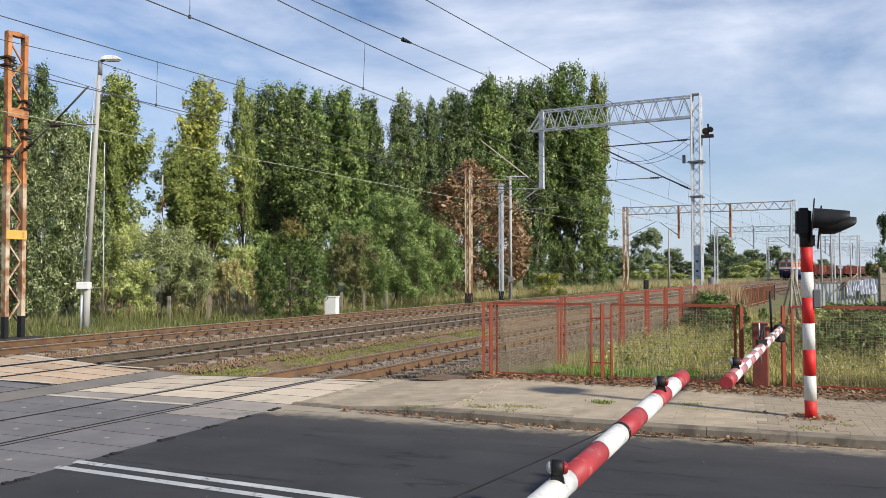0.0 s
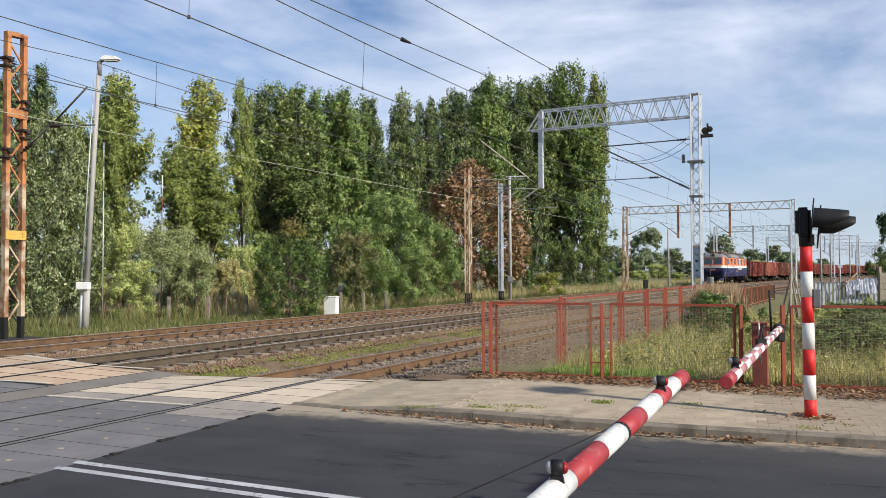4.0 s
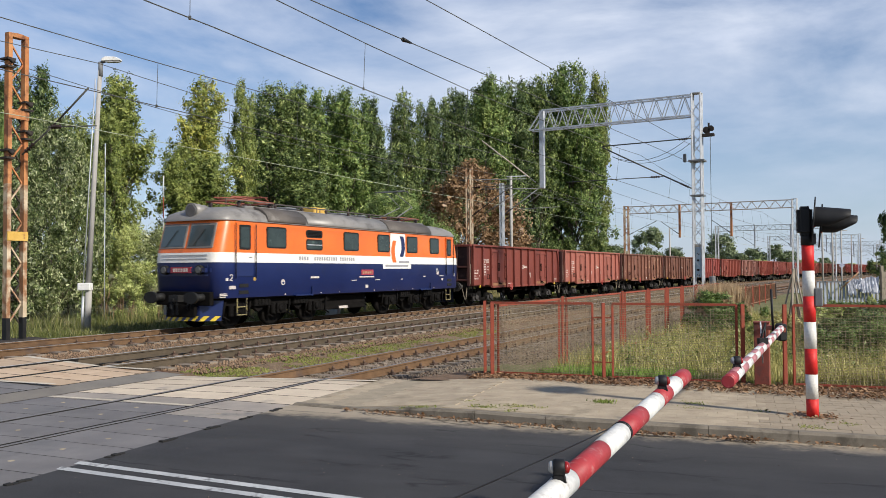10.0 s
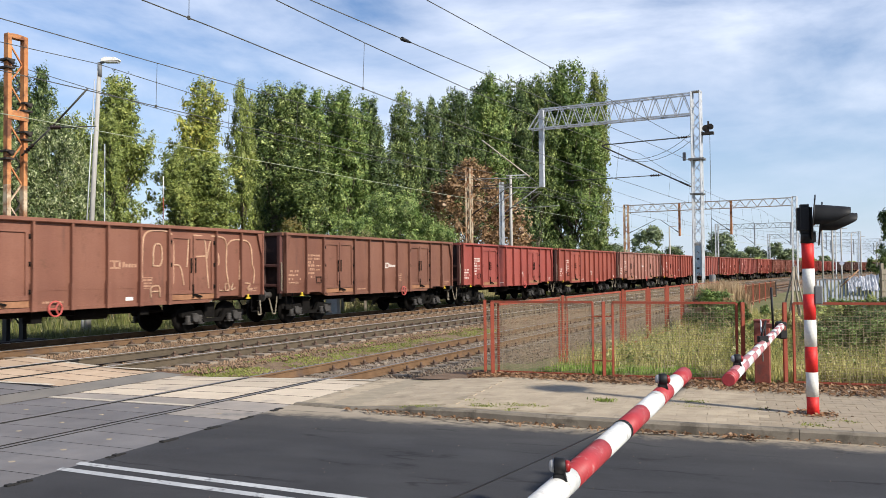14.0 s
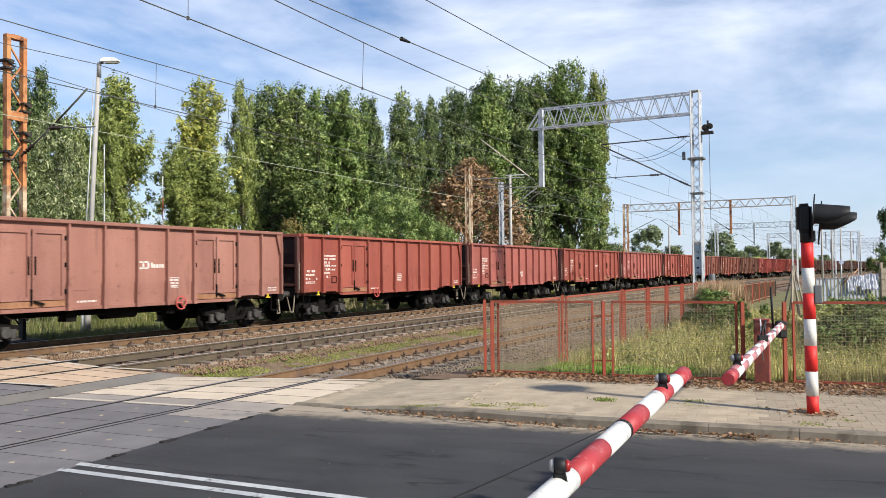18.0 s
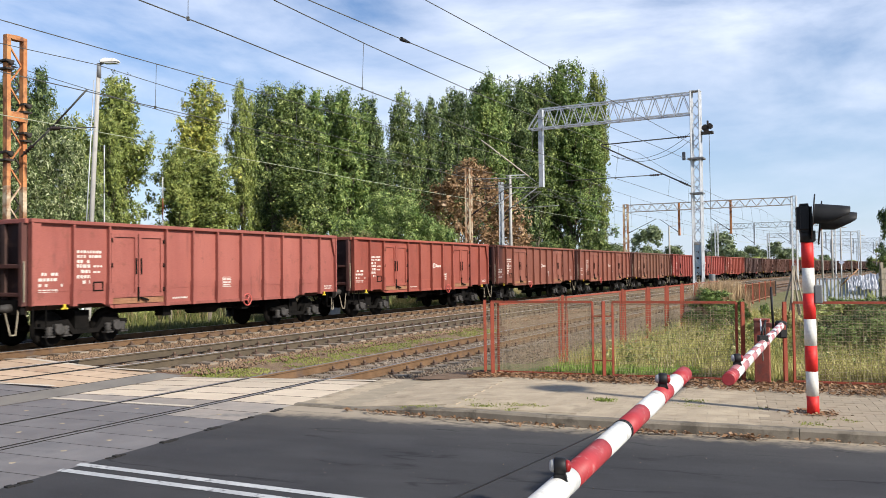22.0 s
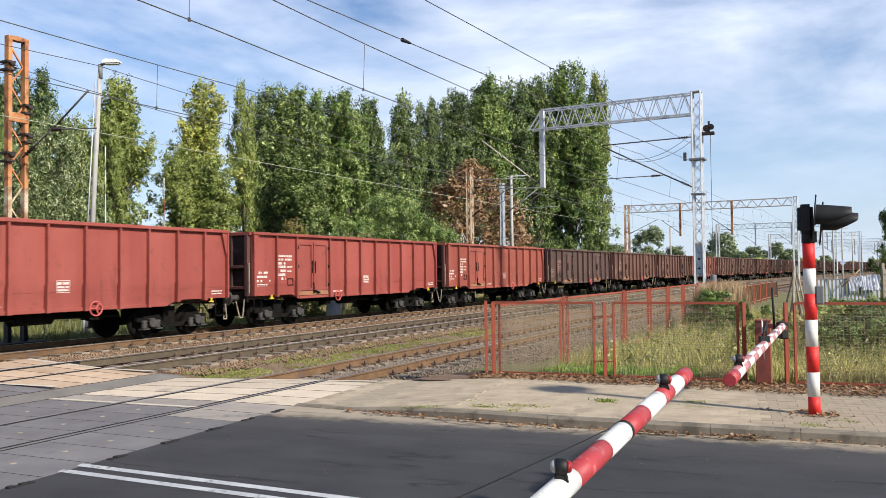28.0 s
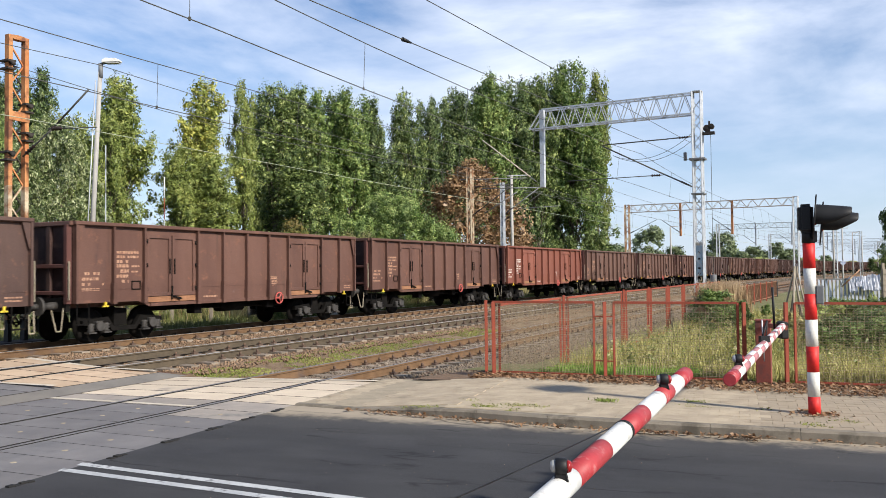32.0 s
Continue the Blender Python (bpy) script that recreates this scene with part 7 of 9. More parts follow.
        for d in (5.15, 14.25):
            bm = B()
            box(bm, (A - d, sd * 1.4, 1.0), (A - d - 0.95, sd * 1.53, 1.05))
            bar(bm, (A - d - 0.98, sd * 1.5, 0.98), (A - d - 0.98, sd * 1.5, 1.32), 0.05)
            part("foot_board", bm, M["loco_blue"], l)
        for d in (4.6, 6.7, 7.9, 10.4, 11.9, 13.6, 15.6):
            panel("jacking_pin", d, d + 0.05, 1.06, 1.1, M["mark"])
        # emblem: white field, two curved strokes
        panel("emblem_field", 11.1, 13.45, 1.98, 2.2, M["loco_white"])
        panel("emblem_bar", 11.3, 13.2, 2.06, 2.15, M["text_grey"], th=0.02)
        panel("emblem_bar", 12.4, 13.3, 2.22, 2.32, M["text_grey"], th=0.02)
        panel("emblem_field", 11.7, 12.95, 2.45, 3.5, M["loco_white"])
        for c0, mt, lean, zs in ((12.05, M["loco_orange"], -0.12, (2.25, 3.2)), (12.62, M["loco_blue"], 0.12, (2.5, 3.4))):
            bm = B()
            n = 8
            poly_a, poly_b = [], []
            for i in range(n + 1):
                f = i / n
                z = zs[0] + (zs[1] - zs[0]) * f
                off = lean * (1 - (2 * f - 1) ** 2) * 1.2
                poly_a.append((A - (c0 - 0.15) - off, z))
                poly_b.append((A - (c0 + 0.15) - off, z))
            prism(bm, poly_a + poly_b[::-1], sd * 1.44, sd * 1.475)
            part("emblem_stroke", bm, mt, l)
        for i in range(24):
            d = 5.4 + i * 0.15
            if i not in (4, 5, 16):
                panel("lettering_bar", d, d + 0.1, 2.28, 2.42, M["text_grey"])
        side_plate = panel("number_plate", 9.45, 10.35, 1.72, 1.94, M["plate_red"])
        for k in range(6):
            panel("lettering_bar", 9.53 + 0.13 * k, 9.61 + 0.13 * k, 1.77, 1.89, M["mark_old"], side_plate, 0.018)
        for d, w, z, h in ((9.3, 1.1, 1.62, 0.05), (6.1, 0.5, 1.62, 0.07), (8.75, 0.35, 1.5, 0.03), (10.5, 0.35, 1.5, 0.03), (9.75, 0.2, 1.2, 0.12), (1.66, 0.1, 1.58, 0.09), (1.81, 0.3, 1.31, 0.11), (1.39, 0.3, 1.15, 0.03), (1.39, 0.34, 1.1, 0.03), (1.39, 0.26, 1.05, 0.03), (12.6, 0.16, 1.5, 0.04), (17.72, 0.04, 1.6, 0.17), (16.2, 0.4, 1.62, 0.03), (16.4, 0.16, 1.42, 0.1), (14.6, 0.2, 1.6, 0.05), (15.9, 0.22, 1.7, 0.16)):
            panel("stencil_mark", d, d + w, z, z + h, M["mark"])
        panel("end_mark", 2.97, 3.08, 1.58, 1.68, M["yellow_old"])
        for d, z, mt in ((4.5, 1.5, M["mark"]), (15.95, 1.9, M["text_grey"])):
            bm = B()
            tube(bm, (A - d, sd * 1.44, z), (A - d, sd * 1.47, z), 0.1, seg=18)
            rd = part("round_mark", bm, mt, l)
            bm = B()
            tube(bm, (A - d, sd * 1.46, z - 0.02), (A - d, sd * 1.474, z - 0.02), 0.045, seg=12)
            part("round_mark_centre", bm, M["loco_blue"], rd)
        # the cab's numeral
        bm = B()
        pts = [(-0.06, 0.14), (-0.03, 0.19), (0.03, 0.19), (0.06, 0.14), (0.04, 0.09), (-0.06, 0.0), (0.07, 0.0)]
        for (xa, za), (xb, zb) in zip(pts, pts[1:]):
            bar(bm, (A - 1.9 - sd * xa, sd * 1.462, 1.59 + za), (A - 1.9 - sd * xb, sd * 1.462, 1.59 + zb), 0.024)
        part("numeral", bm, M["mark"], l)
    # ends
    for e in (1, -1):
        tilt = math.atan2(0.25, 0.92)

        def face(y0, y1, z0, z1, th):
            """H pad on the raked cab front."""
            bm = B()
            xs = lambda z:  H - 0.03 - (z - 2.5) * 0.272
            pts = []
            for off in (-0.03, th):
                for y, z in ((y0, z0), (y1, z0), (y1, z1), (y0, z1)):
                    pts.append(bm.verts.new((e * (xs(z) + off), y, z)))
            for q in ((0, 1, 2, 3), (7, 6, 5, 4), (0, 4, 5, 1), (1, 5, 6, 2), (2, 6, 7, 3), (3, 7, 4, 0)):
                bm.faces.new([pts[i] for i in q])
            bmesh.ops.recalc_face_normals(bm, faces=bm.faces)
            return bm
        for y0, y1 in ((-1.16, -0.05), (0.05, 1.16)):
            fr = shifted(part("windscreen", bevel(face(y0, y1, 2.64, 3.46, 0.02), 0.012), M["seal_grey"], l))
            part("pane", face(y0 + 0.07, y1 - 0.07, 2.71, 3.39, 0.032), M["glass_front"], fr)
            bm = B()
            ym = (y0 + y1) / 2
            xs = lambda z: e * (H + 0.03 - (z - 2.5) * 0.272)
            tube(bm, (xs(2.7), ym - 0.25, 2.7), (xs(3.25), ym + 0.15, 3.25), 0.012, seg=5)
            shifted(part("wiper", bm, M["rubber"], l))
        for z in (2.42, 2.3):
            bm = B()
            bar(bm, (e * (H - 0.005), -1.0, z), (e * (H - 0.005), 1.0, z), 0.022)
            shifted(part("trim_strip", bm, M["galv"], l))
        bm = B()
        box(bm, (e * (H - 0.45), -1.16, 1.74), (e * (H + 0.13), 1.16, 2.12))
        shifted(part("lamp_panel", bevel(bm, 0.12, 4), M["loco_blue"], l, "rounded blue lamp housing"))
        bm = B()
        box(bm, (e * (H + 0.1), -0.44, 1.84), (e * (H + 0.142), 0.44, 2.03))
        pl = shifted(part("number_plate", bm, M["plate_red"], l))
        bm = B()
        for i in range(6):
            box(bm, (e * (H + 0.136), -0.34 + 0.115 * i, 1.88), (e * (H + 0.148), -0.27 + 0.115 * i, 1.99))
        part("lettering_bar", bm, M["mark"], pl)
        for y in (-0.76, 0.76):
            bm = B()
            tube(bm, (e * (H + 0.02), y, 1.94), (e * (H + 0.155), y, 1.94), 0.15, seg=18)
            hl = shifted(part("headlight", bm, M["rubber"], l))
            bm = B()
            tube(bm, (e * (H + 0.15), y, 1.94), (e * (H + 0.175), y, 1.94), 0.12, 0.1, 18)
            part("lens", bm, M["lamp_glass"], hl)
        bm = B()
        tube(bm, (e * (H - 0.95), 0, 3.9), (e * (H - 0.3), 0, 3.88), 0.2, 0.27, 22)
        hl = shifted(part("roof_headlight", bm, M["loco_roof"], l))
        bm = B()
        tube(bm, (e * (H - 0.3), 0, 3.88), (e * (H - 0.27), 0, 3.88), 0.225, 0.2, 22)
        part("lens", bm, M["lamp_glass"], hl)
        for y in (-0.875, 0.875):
            bm = B()
            tube(bm, (e * (H - 0.1), y, 1.06), (e * (H + 0.4), y, 1.06), 0.13, 0.11, 14)
            n0 = len(bm.verts)
            tube(bm, (e * (H + 0.52), y, 1.06), (e * (H + 0.6), y, 1.06), 0.27, 0.26, 20)
            for v in list(bm.verts)[n0:]:
                v.co.y, v.co.z = y + (v.co.y - y) * 1.12, 1.06 + (v.co.z - 1.06) * 0.72
            tube(bm, (e * (H + 0.38), y, 1.06), (e * (H + 0.54), y, 1.06), 0.09, seg=12)
            shifted(part("buffer", bm, M["rubber"], l))
        bm = B()
        for y in (-0.45, -0.3, 0.3, 0.45):
            last = Vector((e * (H + 0.02), y, 1.1))
            for i in range(1, 8):
                f = i / 7
                q = Vector((e * (H + 0.02 + 0.16 * math.sin(math.pi * f)), y + 0.05 * f, 1.1 - 0.42 * math.sin(math.pi * f * 0.8)))
                tube(bm, last, q, 0.022, seg=6)
                last = q
        bar(bm, (e * H, 0, 1.05), (e * (H + 0.5), 0, 1.0), 0.08)
        for y in (-0.16, 0.12):
            bar(bm, (e * (H + 0.42), y, 1.08), (e * (H + 0.36), y * 0.6, 0.5), 0.06)
        box(bm, (e * (H + 0.2), -0.2, 0.92), (e * (H + 0.45), 0.2, 1.14))
        shifted(part("hoses_and_coupling", bm, M["rubber"], l))
        # plough with hazard stripes
        bm = B()
        ys = [-1.3, -0.75, 0, 0.75, 1.3]
        xs = [H - 0.35,  H + 0.05,  H + 0.12,  H + 0.05,  H - 0.35]
        top, low = [], []
        for x, y in zip(xs, ys):
            top.append(bm.verts.new((e * (x - 0.08), y, 0.95)))
            low.append(bm.verts.new((e * (x + 0.02), y, 0.3)))
        back = [bm.verts.new((e * (x - 0.12), y, 0.3)) for x, y in zip(xs, ys)]
        for i in range(4):
            bm.faces.new((top[i], top[i + 1], low[i + 1], low[i]))
            bm.faces.new((low[i], low[i + 1], back[i + 1], back[i]))
        shifted(part("plough", bm, M["loco_blue"], l))
        bm = B()
        box(bm, (e * (H - 0.1), -1.2, 0.8), (e * (H + 0.07), 1.2, 1.24))
        box(bm, (e * (H - 0.05), -0.62, 0.42), (e * (H + 0.16), 0.62, 0.82))
        shifted(part("buffer_beam", bevel(bm, 0.02), M["under"], l))
        for i in range(9):
            f0, f1 = i / 9, (i + 0.5) / 9
            pt = lambda f, z: Vector((e * (np.interp(-1.3 + 2.6 * f, ys, xs) + 0.03 - (z - 0.3) * 0.15 + 0.004), -1.3 + 2.6 * f, z))
            bm = B()
            sheet(bm, [pt(f0, 0.3), pt(f1, 0.3), pt(min(f1 + 0.05, 1), 0.46), pt(f0 + 0.05, 0.46)])
            shifted(part("hazard_stripe", bm, M["yellow"], l))
    # bogies with three axles
    for bx in (4.2, -5.4):
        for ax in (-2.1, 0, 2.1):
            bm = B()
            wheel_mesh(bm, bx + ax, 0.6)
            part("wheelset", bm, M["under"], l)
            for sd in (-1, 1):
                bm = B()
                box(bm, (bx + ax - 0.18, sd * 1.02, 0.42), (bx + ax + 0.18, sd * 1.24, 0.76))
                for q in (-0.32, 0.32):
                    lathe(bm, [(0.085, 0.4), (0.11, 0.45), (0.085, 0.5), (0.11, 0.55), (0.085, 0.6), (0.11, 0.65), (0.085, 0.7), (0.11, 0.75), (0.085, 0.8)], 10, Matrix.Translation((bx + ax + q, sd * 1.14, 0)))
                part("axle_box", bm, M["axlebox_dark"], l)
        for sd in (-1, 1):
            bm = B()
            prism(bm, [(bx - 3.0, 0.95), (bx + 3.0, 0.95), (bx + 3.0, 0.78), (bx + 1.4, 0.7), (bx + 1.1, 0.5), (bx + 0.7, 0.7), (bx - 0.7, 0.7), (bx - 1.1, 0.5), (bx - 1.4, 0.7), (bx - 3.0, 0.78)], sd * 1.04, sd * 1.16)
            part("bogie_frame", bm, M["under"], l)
            for q in (-2.75, -1.55, -0.55, 0.55, 1.55, 2.75):
                bm = B()
                tube(bm, (bx + q, sd * 1.22, 0.98), (bx + q + 0.12, sd * 1.22, 0.42), 0.035, seg=6)
                tube(bm, (bx + q + 0.12, sd * 1.22, 0.42), (bx + q - 0.18, sd * 1.2, 0.3), 0.03, seg=6)
                part("brake_hanger", bm, M["axlebox_dark"], l)
            for q in (-2.1, 0.0, 2.1):
                bm = B()
                lathe(bm, [(0.1, -0.03), (0.13, 0.0), (0.13, 0.05), (0.05, 0.07)], 12, Matrix.Translation((bx + q, sd * 1.24, 0.6)) @ Matrix.Rotation(radians(-90 * sd), 4, "X"))
                part("axle_cap", bm, M["axlebox_dark"], l)
            for q in (-1.05, 1.05):
                bm = B()
                box(bm, (bx + q - 0.4, sd * 1.1, 0.72), (bx + q + 0.4, sd * 1.3, 0.98))
                for k in range(5):
                    box(bm, (bx + q - 0.38 + 0.17 * k, sd * 1.3, 0.75), (bx + q - 0.3 + 0.17 * k, sd * 1.32, 0.95))
                part("spring_box", bm, M["axlebox_dark"], l)
    bm = B()
    box(bm, (-1.6, -0.98, 0.38), (1.6, 0.98, 0.95))
    part("battery_box", bevel(bm, 0.03), M["under"], l)
    bm = B()
    box(bm, (-0.3, 0.97, 0.4), (0.3, 1.0, 0.5))
    part("label_plate", bm, M["mark"], l)
    TRAIN.append((l, -30.19 - 8.85))


M["ladder_paint"] = surface("worn_pale_yellow_steel", (0.2, 0.17, 0.07), (0.32, 0.27, 0.12), 5, 0.7, c3=(0.05, 0.045, 0.04), c3_scale=6, c3_at=0.52)
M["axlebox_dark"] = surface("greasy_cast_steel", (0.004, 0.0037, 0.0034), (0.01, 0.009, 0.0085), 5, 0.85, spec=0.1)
build_loco()


# ---------------------------------------------------------------- trees and plants
RNG = np.random.default_rng(7)


def leaf_cloud(name, centres, radii, count, size, rng, up=0.0, wind=(0.0, 0.0, 0.0), core=0.14, reach=1.0, slim=0.62):
    """A mesh of small leaves on shoots that spring from the clumps, round a core of larger ones."""
    centres, radii = np.array(centres, float), np.array(radii, float)
    per = 13
    ns = int(count * (1 - core)) // per
    vol = (radii.prod(1)) ** (2 / 3)
    pick = rng.choice(len(centres), ns, p=vol / vol.sum())
    d = rng.normal(size=(ns, 3))
    d /= np.linalg.norm(d, axis=1)[:, None]
    base = centres[pick] + d * radii[pick] * (0.2 + 0.5 * rng.random(ns))[:, None]
    way = d + 0.3 * rng.normal(size=(ns, 3)) + np.array([0, 0, up]) + np.array(wind)
    way /= np.linalg.norm(way, axis=1)[:, None]
    long = reach * radii[pick].mean(1) * (0.4 + 0.7 * rng.random(ns) ** 1.5)
    u = 0.15 + 0.85 * rng.random((ns, per))
    pos = base[:, None] + way[:, None] * (long[:, None] * u)[..., None] + rng.normal(size=(ns, per, 3)) * (size * 1.25 * (1.3 - 0.75 * u))[..., None]
    nrm = np.repeat(0.85 * d + 0.2 * way, per, axis=0) + 0.27 * rng.normal(size=(ns * per, 3)) + np.repeat(0.25 * rng.normal(size=(ns, 3)), per, axis=0)
    nrm[:, 2] += 0.15
    sz = size * (0.55 + 0.75 * rng.random(ns * per))
    nc = int(count * core)
    pk = rng.choice(len(centres), nc, p=vol / vol.sum())
    inner = centres[pk] + 0.3 * rng.normal(size=(nc, 3)) * radii[pk]
    pos = np.concatenate([pos.reshape(-1, 3), inner])
    nrm = np.concatenate([nrm, rng.normal(size=(nc, 3))])
    sz = np.concatenate([sz, size * (1.55 + 0.7 * rng.random(nc))])
    count = len(pos)
    nrm /= np.linalg.norm(nrm, axis=1)[:, None]
    t = rng.normal(size=(count, 3)) * 0.8
    t[:ns * per] += np.repeat(way, per, axis=0)
    t -= nrm * (t * nrm).sum(1)[:, None]
    t /= np.linalg.norm(t, axis=1)[:, None] + 1e-9
    b = np.cross(nrm, t)
    s = sz[:, None]
    v = np.empty((count, 3, 3))
    v[:, 0] = pos - t * s
    v[:, 1] = pos + t * s * 0.8 - b * s * slim
    v[:, 2] = pos + t * s * 0.8 + b * s * slim
    me = bpy.data.meshes.new(name)
    tri = np.arange(count * 3).reshape(count, 3)
    me.vertices.add(count * 3)
    me.vertices.foreach_set("co", v.reshape(-1))
    me.loops.add(len(tri) * 3)
    me.loops.foreach_set("vertex_index", tri.reshape(-1).astype(np.int32))
    me.polygons.add(len(tri))
    me.polygons.foreach_set("loop_start", np.arange(0, len(tri) * 3, 3, dtype=np.int32))
    me.update(calc_edges=True)
    return me


def limbs(trunk_top, r, tips, rng, bend=0.3):
    bm = B()
    p = Vector((0, 0, -0.2))
    pts = [p]
    n = 6
    for i in range(1, n + 1):
        f = i / n
        pts.append(Vector((trunk_top[0] * f + bend * 0.3 * math.sin(3 * f), trunk_top[1] * f + bend * 0.2 * math.sin(4 * f), trunk_top[2] * f)))
    for i, (a, b) in enumerate(zip(pts, pts[1:])):
        tube(bm, a, b, r * (1 - i / n * 0.8) * (1.25 if i == 0 else 1), r * (1 - (i + 1) / n * 0.8), 8, caps=False)
    for tip in tips:
        tip = Vector(tip)
        k = max(1, min(n - 1, int(n * (tip.z * 0.62) / max(trunk_top[2], 0.1))))
        a = pts[k]
        mid = a.lerp(tip, 0.5) + Vector((0, 0, 0.15 * (tip - a).length))
        rr = r * (1 - k / n * 0.8) * 0.45
        tube(bm, a, mid, rr, rr * 0.6, 6, caps=False)
        tube(bm, mid, tip, rr * 0.6, rr * 0.15, 5, caps=False)
    return bm


def poplar_shape(h, w, seed):
    """Broad billows rising steeply round a stem, rounded above, loose and gappy below."""
    rng = np.random.default_rng(seed)
    c, r = [], []
    n = 22
    for i in range(n):
        a = i * 2.4 + 0.8 * rng.random()
        tip = 0.34 + 0.62 * ((i + rng.random()) / n) ** 0.62
        wide = w * np.interp(tip, [0.25, 0.45, 0.65, 0.82, 0.92, 1.0], [0.8, 1.0, 1.05, 0.98, 0.82, 0.5])
        out = wide * (0.5 + 0.5 * rng.random()) * (1.0 if tip < 0.75 else 0.72)
        foot = tip - 0.1 - 0.12 * rng.random()
        fat = 0.8 + 0.5 * rng.random()
        for k in range(4):
            g = k / 3
            o = out * (0.62 + 0.38 * g)
            q = w * fat * (0.36 - 0.12 * g)
            jx, jy = 0.12 * w * rng.normal(size=2)
            c.append((o * math.cos(a) + jx, o * math.sin(a) + jy, h * (foot + (tip - foot) * g) - 0.6 * q))
            r.append((q, q, q * (1.0 + 0.55 * g)))
    for i in range(9):
        f = i / 8
        q = w * (0.42 - 0.06 * f)
        c.append((0.12 * w * rng.normal(), 0.12 * w * rng.normal(), h * (0.45 + 0.47 * f)))
        r.append((q, q, q * 1.5))
    for i in range(15):
        a, f = rng.random() * 6.28, 0.08 + 0.3 * rng.random()
        o = w * (0.3 + 0.7 * rng.random())
        q = w * (0.14 + 0.14 * rng.random())
        c.append((o * math.cos(a), o * math.sin(a), h * f))
        r.append((q, q, q * 1.1))
    return c, r


def round_shape(h, w, seed, base=0.25, n=24):
    rng = np.random.default_rng(seed)
    c, r = [], []
    n = int(n * 1.7)
    for i in range(n):
        f = base + (0.97 - base) * rng.random() ** 0.85
        wide = w * math.sqrt(max(0.06, 1 - ((f - 0.42) / 0.64) ** 2))
        a = rng.random() * 2 * math.pi
        o = wide * (0.25 + 0.65 * rng.random() ** 0.7)
        c.append((o * math.cos(a), o * math.sin(a), h * f * 0.94))
        q = w * (0.13 + 0.17 * rng.random())
        r.append((q, q, q * (0.8 + 0.7 * rng.random())))
    return c, r


def dense_shape(h, w, seed):
    """A closed egg-shaped crown, clumps packed over its surface."""
    rng = np.random.default_rng(seed)
    c, r = [], []
    n = 75
    for i in range(n):
        f = (i + 0.5) / n
        wide = w * math.sin(math.pi * (0.14 + 0.86 * f) ** 0.85) ** 0.75 * (0.74 + 0.14 * rng.random())
        a = i * 2.4
        q = w * (0.15 + 0.09 * rng.random())
        c.append((wide * math.cos(a), wide * math.sin(a), h * (0.05 + 0.89 * f)))
        r.append((q, q, q * 1.1))
    return c, r


SHAPES = {}


def shape_meshes(kind, i, h, w, leaves, size):
    """Trunk and crown meshes for one form, made once."""
    key = (kind, i)
    if key not in SHAPES:
        rng = np.random.default_rng(100 * i + len(kind))
        if kind == "poplar":
            c, r = poplar_shape(h, w, 11 * i + 3)
        elif kind in ("dense", "streamer"):
            c, r = dense_shape(h, w, 13 * i + 1)
        else:
            c, r = round_shape(h, w, 17 * i + 5, {"round": 0.22, "bush": 0.06, "willow": 0.1}[kind], {"round": 30, "bush": 24, "willow": 40}[kind])
        crown = leaf_cloud(kind + "_crown", c, r, leaves, size, rng, {"poplar": 1.15, "willow": -0.1, "streamer": 0.0}.get(kind, 0.45), (-0.9, 0.0, 0.4) if kind in ("willow", "streamer") else (0.0, 0.0, 0.0), reach={"poplar": 0.72, "willow": 1.25, "streamer": 1.5}.get(kind, 0.85), slim=0.4 if kind in ("willow", "streamer") else 0.58)
        tr = limbs((0.1, 0.05, h * (0.8 if kind == "poplar" else 0.6)), 0.013 * h if kind != "bush" else 0.012 * h, [c[k] for k in range(0, len(c), 2)], rng)
        me = bpy.data.meshes.new("trunk")
        tr.to_mesh(me)
        tr.free()
        me.materials.append(M["bark"])
        me.shade_smooth()
        crown.materials.append(M["leaf_poplar"])
        SHAPES[key] = (me, crown, h)
    return SHAPES[key]


def plant(kind, i, x, y, h, wide, leaf, name, label, cat="tree", group="", rot=0.0, base=(12.0, 2.2, 9000, 0.2), z=Z_LAND):
    tr, cr, h0 = shape_meshes(kind, i, *base)
    t = empty(name)
    k = h / h0
    kw = k * wide
    t.matrix_basis = Matrix.Translation((x, y, z)) @ Matrix.Rotation(rot, 4, "Z") @ Matrix.Diagonal((kw, kw, k, 1))
    for nm, me in (("trunk", tr), ("crown", cr)):
        ob = new(nm, me)
        ob.parent = t
        if nm == "crown" and leaf:
            ob.material_slots[0].link = "OBJECT"
            ob.material_slots[0].material = M[leaf]
    tagged(t, label, cat, group)
    return t


def at_view(px, d):
    """Ground place on the bearing px at distance d."""
    return (px - 784) / 1416 * d, d


